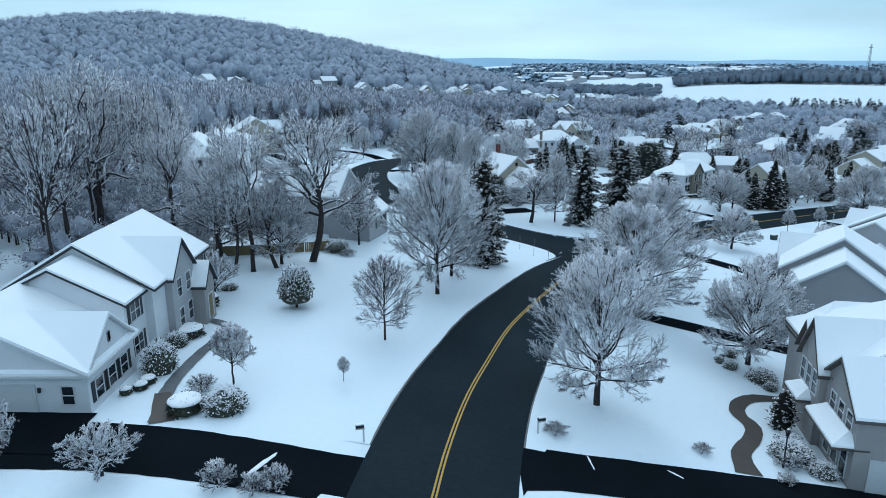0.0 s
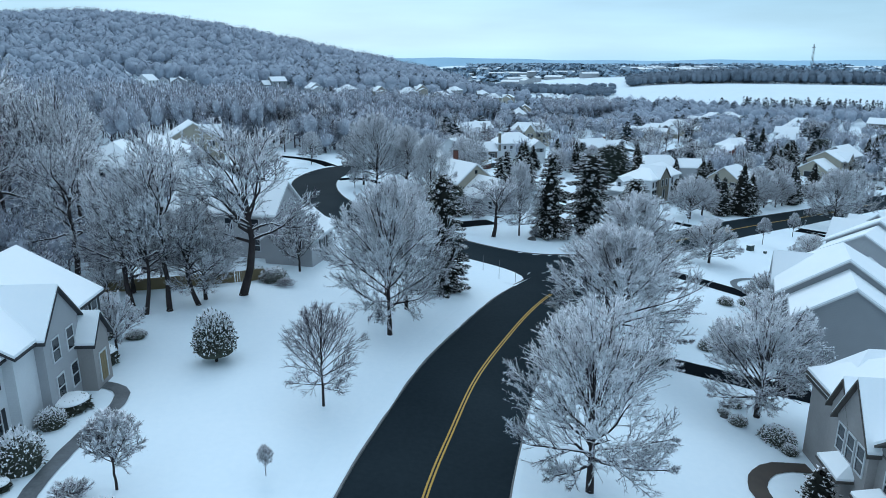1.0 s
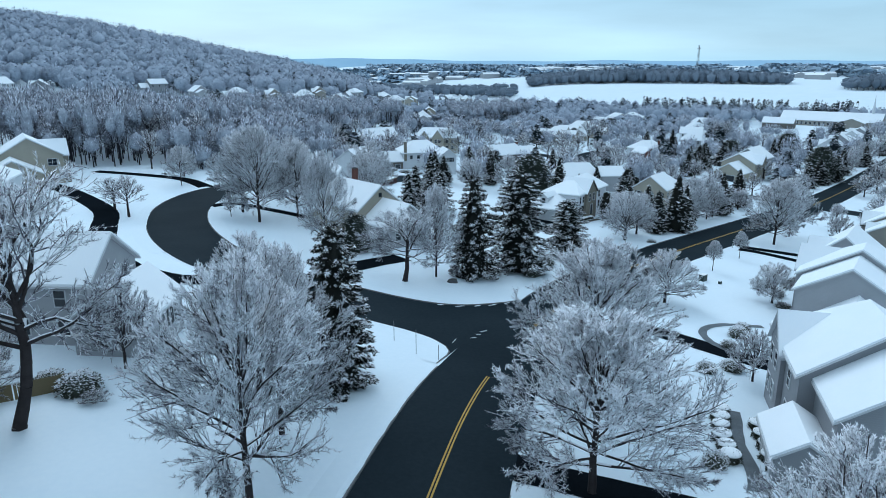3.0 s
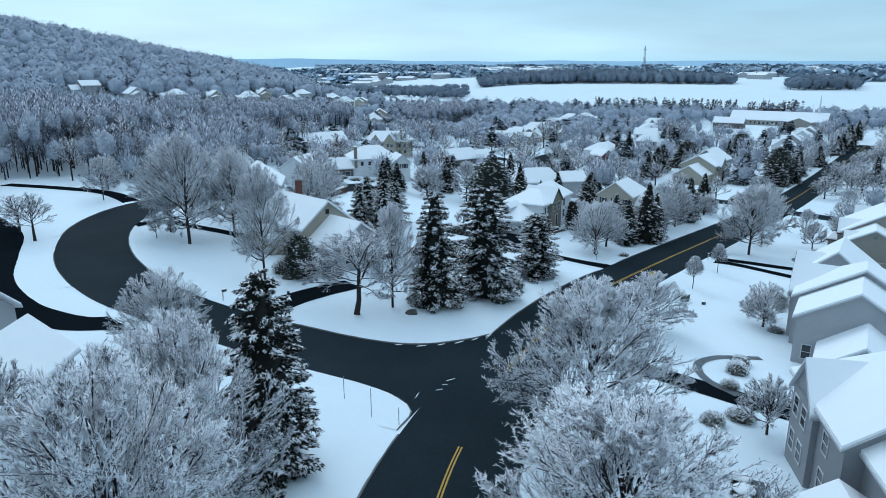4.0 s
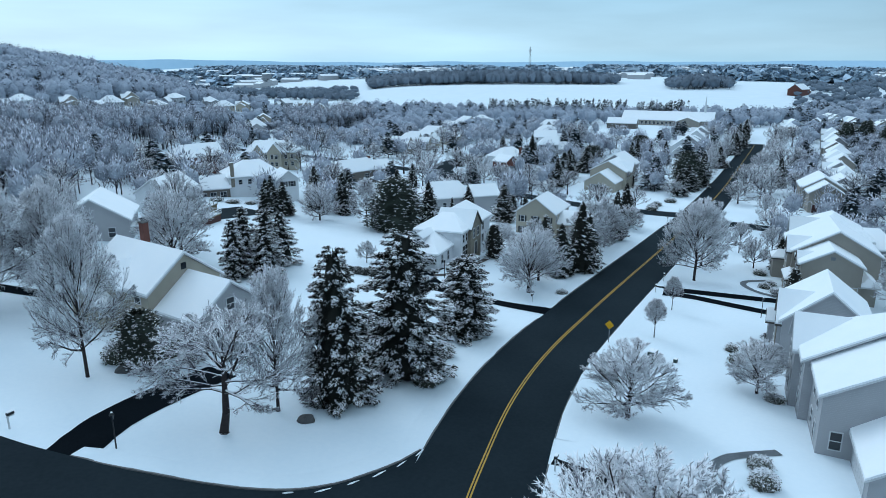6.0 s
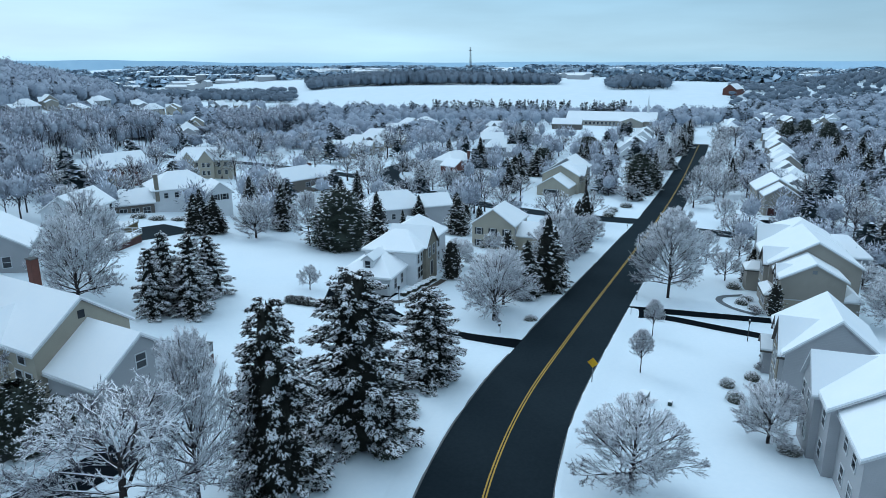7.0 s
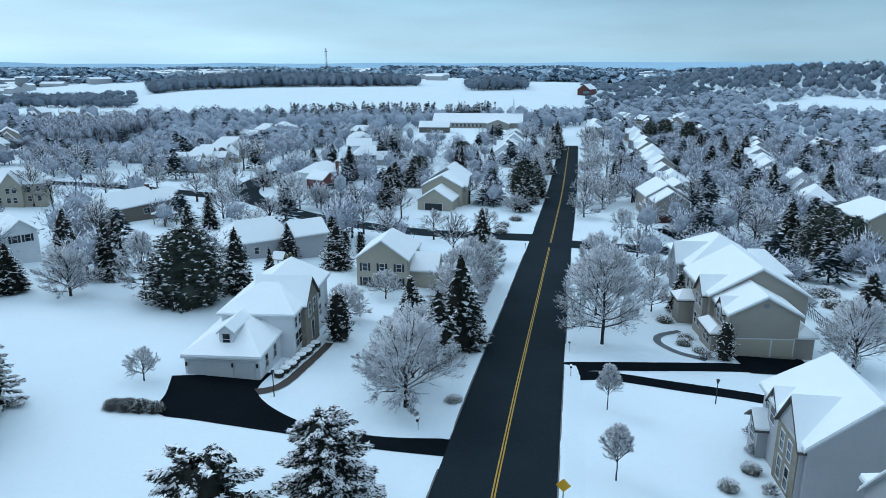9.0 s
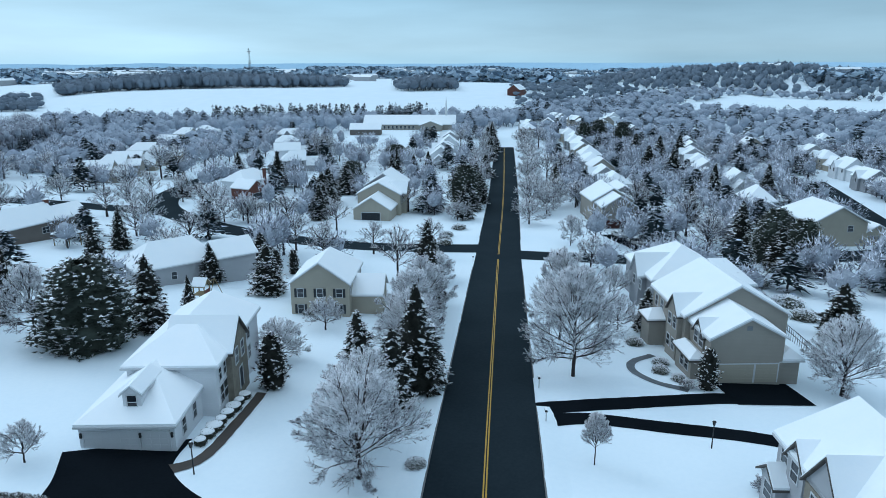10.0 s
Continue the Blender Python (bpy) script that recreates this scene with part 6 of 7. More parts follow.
tree("spruce", 69.5, 189.0, 6.6, 1.5, 0)
for x, y in ((88.0, 208.4), (90.6, 207.0), (93.6, 205.4), (96.0, 203.8)):
    tree("arbor", x, y, 4.4, 1.1, group="clipped evergreens behind the beige house")
# right of the straight
tree("young", 65.5, 125.6, 5.0, 1.4, 1)
tree("young", 75.9, 133.7, 4.9, 1.3, 1)
tree("maple", 91.8, 145.6, 13.0, 6.2, 1)
tree("maple", 101.5, 153.6, 12.4, 5.8, 0)
tree("broad", 64.2, 109.8, 5.9, 3.3, 0)
tree("broad", 109.2, 122.6, 9.6, 5.0, 0)
tree("broad", 142.1, 172.8, 6.6, 3.8, 0)
tree("maple", 118.5, 160.5, 6.4, 3.0, 2)
tree("small", 110.6, 150.2, 5.6, 3.2, 0)
tree("spruce", 114.4, 148.0, 6.2, 2.4, 1)
tree("arbor", 99.6, 133.6, 4.8, 1.25)
tree("maple", 156.0, 186.0, 7.0, 3.4, 0)
tree("spruce", 92.6, 108.6, 6.4, 3.0, 1)
# further along both sides of the straight
line_rng = random.Random(31)
for k in range(19):
    s = 168 + k * 9.5
    tree(line_rng.choice(["spruce", "broad", "spruce", "broad", "wood"]), s - 5 + line_rng.uniform(-3, 2), 201 + (s - 150) * 0.747 + line_rng.uniform(4, 9), line_rng.uniform(8, 11), line_rng.uniform(3.4, 4.4), group="trees lining the straight")
for k in range(17):
    s = 158 + k * 10.5
    tree("broad", s + 13 + line_rng.uniform(-2, 2), 200 + (s - 150) * 0.747 - line_rng.uniform(-1, 4), line_rng.uniform(6.8, 8.8), line_rng.uniform(4.4, 5.4), group="trees lining the straight")
# gardens to the right and second row
for kind, x, y, h, r in (("spruce", 158, 150, 8, 3.2), ("spruce", 166, 146, 9, 3.6), ("pine", 172, 150, 9, 4.4), ("broad", 150, 158, 5, 4.2), ("broad", 140, 145, 4.6, 4.0), ("spruce", 132, 128, 8, 3.6),
                         ("wood", 166, 160, 10, 4.5), ("wood", 184, 172, 11, 5.0), ("spruce", 200, 178, 10, 3.2), ("wood", 178, 164, 9, 4), ("broad", 130, 138, 5, 4), ("wood", 198, 192, 10, 5),
                         ("wood", 126, 200, 8, 3.8), ("wood", 118, 208, 7, 3.6), ("wood", 104, 206, 9, 4.2), ("wood", 108, 220, 8, 4.0)):
    tree(kind, x, y, h, r)
for kind, x, y, h, r in (("spruce", 134, 246, 9, 3.4), ("spruce", 140, 252, 8, 3.4), ("spruce", 150, 262, 9, 3.0), ("spruce", 160, 300, 9, 3.0), ("spruce", 126, 300, 8, 2.6), ("wood", 128, 232, 8, 4), ("wood", 120, 240, 9, 4.5),
                         ("wood", 116, 300, 9, 4), ("wood", 100, 240, 9, 4.5), ("wood", 92, 232, 8, 4), ("spruce", 82, 240, 8, 2.5), ("wood", 60, 240, 8, 4.2), ("wood", 56, 226, 9, 4), ("wood", 20, 236, 9, 4.4),
                         ("wood", 30, 246, 10, 4.6), ("wood", 14, 250, 9, 5), ("spruce", 72, 226, 8, 2.6)):
    tree(kind, x, y, h, r)

# among the houses beyond the corner
tree("broad", 17.1, 173.9, 13.0, 5.4)
tree("wood", 15.3, 231.6, 8.0, 5.0)
tree("broad", 33.2, 239.9, 8.0, 3.9)
tree("wood", 57.3, 282.7, 11.0, 4.8)
tree("spruce", 50.5, 223.9, 8.3, 3.1)
tree("wood", 138.0, 340.3, 13.0, 5.4)
tree("wood", 146.0, 344.0, 12.0, 5.6)
tree("wood", 109.5, 302.0, 10.8, 5.6)
tree("wood", 105.6, 351.5, 10.6, 5.4)
tree("wood", 80.4, 334.2, 11.5, 5.6)
tree("broad", 113.7, 257.2, 6.5, 4.6)
tree("broad", 118.6, 250.9, 6.7, 3.7)
tree("spruce", 159.0, 300.7, 12.0, 3.6)
tree("spruce", 141.4, 257.8, 9.6, 4.2)
tree("spruce", 152.6, 265.9, 10.1, 4.6)
tree("pine", 170.9, 277.0, 9.8, 5.2)
tree("wood", 204.0, 338.8, 13.0, 5.8)
tree("wood", 212.0, 342.0, 12.0, 5.8)
tree("wood", 226.3, 331.7, 7.0, 5.6)
tree("spruce", 204.3, 291.0, 9.4, 2.9)
tree("wood", 158.6, 239.2, 7.0, 5.2)
tree("spruce", 209.4, 279.9, 9.6, 3.2)
tree("pine", 176.5, 234.0, 12.0, 5.8)
tree("small", 159.7, 222.2, 5.2, 4.4)
tree("wood", 213.7, 261.4, 9.2, 5.2)
tree("spruce", 195.9, 246.2, 10.0, 3.7)
tree("spruce", 256.5, 289.3, 8.8, 4.2)
tree("spruce", 283.3, 307.6, 9.3, 4.6)
tree("wood", 292.3, 336.2, 8.9, 5.6)
tree("broad", 183.1, 216.4, 10.4, 5.4)
tree("broad", 190.1, 213.0, 9.8, 5.2)
tree("wood", 226.1, 239.6, 11.0, 5.8)
tree("wood", 236.1, 241.0, 10.0, 5.4)
tree("wood", 300.6, 303.9, 11.4, 6.0)
tree("wood", 310.0, 301.0, 10.8, 5.6)
tree("small", 126.6, 159.5, 5.6, 3.0)
tree("spruce", 206.4, 223.2, 10.3, 3.1)
tree("wood", 197.1, 210.1, 7.9, 5.1)
tree("spruce", 170.9, 344.8, 7.2, 3.0)
tree("spruce", 180.9, 348.8, 7.1, 3.1)
tree("spruce", 94.4, 211.2, 6.5, 3.6)
tree("spruce", 90.5, 188.3, 5.7, 2.9)
tree("wood", 105.1, 187.6, 10.5, 4.2)
tree("spruce", 113.9, 189.2, 10.0, 3.2)
tree("wood", -31.9, 207.7, 9.7, 3.2)
tree("broad", -22.6, 194.5, 7.6, 3.3)
tree("wood", -20.8, 211.2, 14.0, 5.6)
tree("wood", -36.5, 229.1, 14.5, 5.6)
tree("wood", -28.0, 222.0, 13.0, 5.0)
tree("wood", 0.0, 206.0, 10.0, 4.8)
tree("broad", 27.9, 239.5, 7.7, 3.5)
tree("wood", 40.6, 288.6, 9.2, 4.3)
tree("broad", 16.6, 217.4, 7.6, 3.6)
tree("wood", 25.4, 315.3, 8.3, 4.3)
tree("wood", 17.0, 281.1, 8.3, 4.1)
tree("broad", 46.3, 265.8, 6.3, 2.8)
tree("wood", 60.8, 281.3, 7.1, 3.8)
tree("wood", 75.1, 357.1, 9.7, 5.2)
tree("wood", 98.1, 369.5, 9.3, 5.8)
tree("broad", 82.9, 221.3, 7.6, 5.0)
tree("broad", 90.0, 251.5, 8.0, 4.8)
tree("wood", 95.0, 279.1, 7.7, 4.8)
tree("wood", 117.9, 274.9, 8.1, 5.4)
tree("pine", 334, 290, 12, 5)
tree("pine", 353, 293, 12, 5.5)
tree("pine", 336, 270, 13, 5.5)
tree("spruce", 297, 243, 12, 4.6)
tree("spruce", 268, 223, 11, 4.6)
tree("spruce", 296, 232, 12, 4.8)
tree("spruce", 267, 213, 11, 4.2)
tree("spruce", 228, 183, 12, 4)
tree("spruce", 176, 157, 11.5, 4.2)
tree("pine", 175, 150, 11, 4.6)
tree("pine", 172, 144, 10, 4.6)
tree("spruce", 240, 172, 12, 4)
tree("spruce", 313, 231, 11, 4.2)
tree("spruce", 151, 267, 9, 4.8)
tree("spruce", 166, 274, 9.5, 5)
tree("spruce", 172, 279, 9, 4.4)
tree("spruce", 199, 288, 9, 3)
tree("spruce", 199, 277, 9.5, 3.2)
tree("pine", 226, 314, 8, 6.5)
tree("broad", 118, 268, 9, 4.6)
tree("broad", 100, 268, 9, 4.6)
tree("broad", 103, 284, 9, 4.4)
tree("broad", 121, 292, 8.5, 4.4)
tree("broad", 117, 252, 8, 4.2)
tree("broad", 78, 300, 8, 4.5)
tree("broad", 96, 312, 8, 4)
for x, y, r, h, k in ((28.6, 120.6, 1.6, 2.2, 2), (36.2, 125.2, 1.7, 2.0, 1), (34.2, 121.4, 1.4, 1.6, 1), (23.0, 119.6, 1.2, 1.8, 2), (38.6, 127.4, 1.4, 1.4, 0), (12.4, 133.6, 1.8, 2.6, 0), (8.6, 133.0, 1.6, 2.0, 0), (14.6, 130.4, 1.6, 1.6, 2)):
    bush(x, y, r, h, k)

drive("front_walk", [(31.4, 68.0), (33.0, 71.0), (34.4, 74.4), (36.4, 77.6), (37.6, 79.6)], 0.5, 0.5, 0.05, M_FLAG, "dark wet walk between snow-capped shrubs", 0.7)
for x, y, r, h in ((37.6, 76.6, 0.7, 0.8), (36.8, 75.0, 0.7, 0.8), (36.1, 73.4, 0.75, 0.85), (35.2, 71.8, 0.8, 0.8), (34.6, 70.2, 0.8, 0.8),
                   (32.0, 72.0, 0.75, 0.9), (32.7, 73.5, 0.7, 0.8), (33.3, 75.0, 0.75, 0.85), (34.3, 76.6, 0.7, 0.8), (35.2, 78.0, 0.75, 0.8), (36.2, 79.4, 0.7, 0.8)):
    bush(x, y, r, h, capped=True)
bush(30.4, 71.4, 0.9, 1.2, 0, "dark evergreen shrub with snow on its top")
# dark hedge at the end of the drive, clipped shrubs along a walk
for x, y, r, h in ((38.9, 159.8, 0.9, 0.85), (39.8, 159.0, 1.0, 0.95), (40.7, 158.2, 1.0, 0.9), (41.6, 157.3, 0.85, 0.8)):
    bush(x, y, r, h, 4, "low dark evergreen hedge under patches of snow")

# holly on the lawn: a round evergreen on a short stem
holly = thing("holly_tree", -14.1, 61.7, 0, None, "round clipped holly on a short stem in the lawn", "evergreen", scale=(1.6, 1.6, 2.45))
part("trunk", tube((0, 0, -0.1), (0, 0, 0.6), 0.08, 0.06), M_BARK, holly)
part("body", SHRUB[3][0], None, holly, m=pose(0, 0, 0.30))
part("leaves", SHRUB[3][1], None, holly, m=pose(0, 0, 0.30))

# garden shrubs
bush(-21.2, 46.8, 1.35, 2.3, 0, "large round evergreen shrub clumped with snow")
bush(-14.5, 40.8, 1.5, 1.5, 1)
bush(-16.9, 43.3, 1.2, 1.3, 2)
bush(-17.0, 40.5, 1.15, 1.1, capped=True)
bush(-21.8, 51.6, 0.95, 1.2, 0)
bush(-21.6, 53.8, 1.2, 1.0, capped=True)
bush(-22.6, 61.3, 1.1, 1.5, capped=True)
bush(-22.2, 67.0, 0.9, 0.7, 0)
bush(-25.2, 66.9, 1.5, 2.6, 0)
for x, y, r in ((-21.2, 44.6, 0.55), (-21.3, 43.6, 0.5), (-22.0, 42.8, 0.4)):
    bush(x, y, r, 0.6, capped=True)
for x, y, r, h in ((-12.2, 32.0, 1.1, 1.6), (-10.2, 31.6, 0.9, 1.2), (-9.0, 31.8, 1.0, 1.6), (7.6, 40.6, 0.9, 0.9), (17.3, 40.0, 0.7, 0.7), (21.6, 37.2, 0.7, 0.6)):
    bush(x, y, r, h, 2, "bare twiggy shrub frosted with snow")
for x, y, r, h, k in ((27.4, 53.4, 1.3, 1.0, 0), (25.6, 55.6, 0.7, 0.7, 0), (26.9, 58.6, 0.6, 0.8, 0), (25.3, 57.3, 0.5, 0.4, 0), (23.4, 40.4, 1.4, 1.1, 1), (24.1, 42.0, 1.0, 0.9, 1), (22.6, 39.0, 1.1, 1.0, 2), (27.3, 51.6, 0.6, 0.7, 0), (24.6, 38.6, 1.0, 0.8, 1)):
    bush(x, y, r, h, k)
for x, y, r, h, k in ((82.0, 122.4, 0.9, 1.3, 2), (78.6, 120.9, 0.7, 1.0, 2), (75.5, 119.5, 0.8, 0.9, 0), (73.3, 117.0, 0.8, 1.0, 2), (85.7, 122.9, 0.6, 0.7, 0)):
    bush(x, y, r, h, k)
tree("arbor", 24.8, 44.6, 2.9, 1.0, 0, "small young spruce dusted with snow by the porch")
for k in range(8):
    bush(54.2 + k * 1.1, 158.3 + k * 0.82, 0.5 + 0.12 * (k % 3), 0.7, capped=True)
for x, y, r, h, k in ((-13.6, 84.5, 1.6, 1.5, 0), (-16.0, 86.0, 1.2, 1.2, 0), (-12.0, 82.4, 1.2, 0.9, 2), (40.4, 88.0, 1.0, 1.0, 0), (43.4, 88.4, 1.2, 1.0, 1), (47.2, 94.4, 0.9, 0.8, 0), (50.4, 97.4, 1.1, 1.3, 1), (52.4, 99.4, 1.0, 1.0, 0),
                     (99.8, 136.8, 0.9, 0.8, 1), (100.6, 139.4, 1.0, 0.9, 0), (103.2, 140.6, 1.0, 0.8, 1), (98.4, 135.2, 1.2, 1.0, 2), (107.6, 146.2, 1.2, 1.0, 0), (64.5, 108.0, 1.0, 0.6, 0), (67.5, 112.8, 0.9, 1.0, 0), (69.0, 116.6, 0.9, 1.1, 0),
                     (71.4, 119.4, 0.8, 0.9, 0), (64.8, 143.6, 0.9, 0.7, 0), (83.4, 183.0, 0.8, 0.8, 0), (85.5, 181.4, 0.8, 0.7, 1)):
    bush(x, y, r, h, k)
for x, y, r, h, k in ((136.5, 205.5, 1.6, 1.2, 0), (139.6, 208.6, 1.6, 1.2, 0), (143.2, 211.0, 1.5, 1.2, 0), (151.5, 214.6, 1.8, 1.3, 0), (147.0, 150.0, 2.2, 1.6, 1), (152.0, 146.0, 2.4, 1.8, 1), (144.0, 138.0, 2.6, 1.6, 1), (138.0, 134.0, 2.2, 1.5, 0),
                     (170.0, 138.0, 2.6, 1.8, 1), (176.0, 140.0, 2.6, 1.8, 1), (128.0, 118.0, 2.2, 1.6, 1), (124.5, 264.0, 2.0, 1.6, 0), (133.0, 271.0, 1.6, 1.4, 0), (28.0, 221.0, 1.5, 0.9, 0), (31.0, 218.6, 1.6, 0.8, 0), (34.6, 217.4, 1.3, 0.7, 0)):
    bush(x, y, r, h, k)

# ---- woods and distance ----
CLEAR = [(21, 178, 24), (40, 178, 22), (45, 150, 26), (-8, 60, 24), (60, 118, 26), (100, 262, 16), (-6, 135, 18), (-30, 165, 14), (86, 330, 16), (130, 222, 20), (290, 395, 40), (330, 420, 30)]


CLEAR += [(x + 0.04 * (20 - x), y - 15, 13) for x, y in FOOTHILL]


def free(x, y, gap=6.5, yard=1.0):
    for cx, cy, r in FOOT:
        if (x - cx) ** 2 + (y - cy) ** 2 < (r * yard + 1.0) ** 2:
            return False
    for cx, cy, r in CLEAR:
        if (x - cx) ** 2 + (y - cy) ** 2 < r * r:
            return False
    p = Vector((x, y))
    for line in LINES:
        for q in line:
            if abs(q.x - x) < 12 and abs(q.y - y) < 12 and (q - p).length < gap + 3.5:
                return False
    return True


LINES = [ROAD[::5], SIDE[::5], NORTH[::4], WEST[::4], EAST[::4], LANE[::4]]


def low(x, y, h):
    """Height of a tree at (x, y), kept down where it stands close before a house at the foot of the hill."""
    for hx, hy in FOOTHILL:
        d = Vector((20 - hx, 75 - hy)).normalized()
        p = Vector((x - hx, y - hy))
        along, aside = p.dot(d), abs(p.x * d.y - p.y * d.x)
        if 0 < along < 100 and aside < 12:
            h = min(h, 4.6 + 0.05 * along)
    return h


def crown_model(seed, n, wide, evergreen=False, snow=0.5, aspect=2.8, length=0.42, mid=0.52, half=0.40, core=0.0):
    """Unit tree (height 1, radius 1) of fine spikes that fan out from its stem, for the woods. aspect: height to radius when planted."""
    rng = np.random.default_rng(seed)
    if evergreen:
        t = rng.random(n) ** 0.8
        a = rng.uniform(0, 2 * math.pi, n)
        rad = (1 - t) ** 0.8 * rng.uniform(0.25, 0.75, n)
        P = np.stack([np.cos(a) * rad, np.sin(a) * rad, 0.06 + 0.9 * t], 1)
        turn = a + rng.normal(0, 0.6, n)
        D = np.stack([np.cos(turn), np.sin(turn), rng.uniform(-0.35, -0.05, n) / aspect], 1)
        L = rng.uniform(0.28, 0.5, n) * (0.5 + 0.6 * (1 - t))
        idx = np.where(rng.random(n) < snow, 1, 2)
    else:
        q = rng.normal(0, 1, (n, 3))
        q /= np.linalg.norm(q, axis=1, keepdims=True)
        q *= rng.random(n)[:, None] ** 0.36
        ang = np.arctan2(q[:, 1], q[:, 0])
        lump = 1 + 0.20 * np.sin(3 * ang + seed) + 0.12 * np.sin(5 * ang + 4 * q[:, 2] + 2 * seed)
        P = np.stack([q[:, 0] * 0.76 * lump, q[:, 1] * 0.76 * lump, mid + q[:, 2] * half * (1 + 0.10 * np.sin(4 * ang + seed))], 1)
        D = np.stack([q[:, 0] + rng.normal(0, 0.4, n), q[:, 1] + rng.normal(0, 0.4, n), (0.35 + 0.9 * q[:, 2] + rng.normal(0, 0.35, n)) / aspect], 1)
        L = rng.uniform(0.6, 1.1, n) * length
        clump = np.sin(6.5 * q[:, 0] + seed) + np.sin(6.1 * q[:, 1] + 2 * seed) + np.sin(5.4 * q[:, 2] + 3 * q[:, 0] + seed)
        idx = np.where(rng.random(n) < snow * (0.75 + 0.6 * q[:, 2]) + 0.15 * clump, 1, 0)
    D /= np.linalg.norm(D * np.array([1, 1, aspect]), axis=1, keepdims=True) + 1e-9
    s = np.cross(D * np.array([1, 1, aspect]), np.array([0, 0, 1.0]) + rng.normal(0, 0.4, (n, 3)))
    s /= np.linalg.norm(s, axis=1, keepdims=True) + 1e-9
    s *= np.array([1, 1, 1 / aspect]) * wide * 0.5
    v = np.stack([P - s, P + s, P + D * L[:, None]], 1).reshape(-1, 3)
    f = np.arange(3 * n).reshape(-1, 3)
    # stem and a few rising limbs, dark against the crown
    sv, k = [], 0 if evergreen or n < 100 else 6
    for j in range(1 + k):
        a = j * 2.4 + seed
        z0, w = (-0.05, 0.05) if j == 0 else (0.16 + 0.05 * j, 0.026)
        tip = (0, 0, 0.85) if j == 0 else (0.62 * math.cos(a), 0.62 * math.sin(a), z0 + 0.34)
        sv += [(-w, 0, z0), (w, 0, z0), tip, (0, -w, z0), (0, w, z0), tip]
    sf = np.arange(len(sv)).reshape(-1, 3) + len(v)
    v, f, idx = np.concatenate([v, np.array(sv)]), np.concatenate([f, sf]), np.concatenate([idx, np.full(len(sf), 3)])
    if core:  # the dense lumpy inside of a crown
        bm = bmesh.new()
        bmesh.ops.create_icosphere(bm, subdivisions=1 if core < 0.6 else 2, radius=1.0)
        cv = np.array([w.co[:] for w in bm.verts])
        cf = np.array([[w.index for w in g.verts] for g in bm.faces])
        bm.free()
        cv *= rng.uniform(0.8, 1.2, (len(cv), 1)) * np.array([core, core, half * core * 1.35])
        cv[:, 2] += mid
        idx = np.concatenate([idx, np.full(len(cf), 2 if evergreen else 4)])
        f = np.concatenate([f, cf + len(v)])
        v = np.concatenate([v, cv])
    n = v * np.array([1, 1, aspect]) - np.array([0, 0, mid * aspect * (0.4 if evergreen else 1)])
    n = n / (np.linalg.norm(n, axis=1, keepdims=True) + 1e-6) + np.array([0, 0, 0.45]) + rng.normal(0, 0.12, v.shape)
    n /= np.linalg.norm(n, axis=1, keepdims=True) + 1e-6
    return v, f, idx, n


def plant_stuff(name, label, spots, models, seed, mats=None):
    rng = np.random.default_rng(seed)
    V, F, I, N, off = [], [], [], [], 0
    for x, y, h, r in spots:
        v, f, i, nn = models[rng.integers(len(models))]
        a = rng.uniform(0, 6.283)
        c, s = math.cos(a), math.sin(a)
        V.append(np.stack([(v[:, 0] * c - v[:, 1] * s) * r + x, (v[:, 0] * s + v[:, 1] * c) * r + y, v[:, 2] * h + G(x, y)], 1))
        N.append(np.stack([nn[:, 0] * c - nn[:, 1] * s, nn[:, 0] * s + nn[:, 1] * c, nn[:, 2]], 1))
        F.append(f + off)
        I.append(i)
        off += len(v)
    # stems of the haze-tinted woods take the twig colour instead of dark bark
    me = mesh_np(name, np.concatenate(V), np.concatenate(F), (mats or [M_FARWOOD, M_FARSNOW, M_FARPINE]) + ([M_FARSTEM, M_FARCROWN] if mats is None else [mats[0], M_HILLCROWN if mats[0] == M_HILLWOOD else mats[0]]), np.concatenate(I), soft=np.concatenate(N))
    return tagged(new(name, me), label, "woods", kind="stuff")


MID = [crown_model(300 + i, 340, 0.05, snow=0.56, aspect=2.4, length=0.24, mid=0.60, half=0.34, core=0.5) for i in range(5)]
MIDG = [crown_model(310 + i, 320, 0.05, snow=0.72, aspect=1.7, length=0.24, mid=0.50, half=0.42, core=0.46) for i in range(5)]
MIDP = [crown_model(320 + i, 420, 0.16, True, 0.30, core=0.38) for i in range(3)]
FARM = [crown_model(340 + i, 72, 0.092, snow=(0.3, 0.5, 0.7, 0.42, 0.6, 0.8)[i], length=0.24, mid=0.46, half=0.45, core=0.58) for i in range(6)]
FARP = [crown_model(360 + i, 90, 0.26, True, 0.12) for i in range(2)]
TALL = [crown_model(330 + i, 240, 0.06, snow=0.5, aspect=4.4, length=0.26, mid=0.70, half=0.27, core=0.4) for i in range(4)]
wr = random.Random(9)

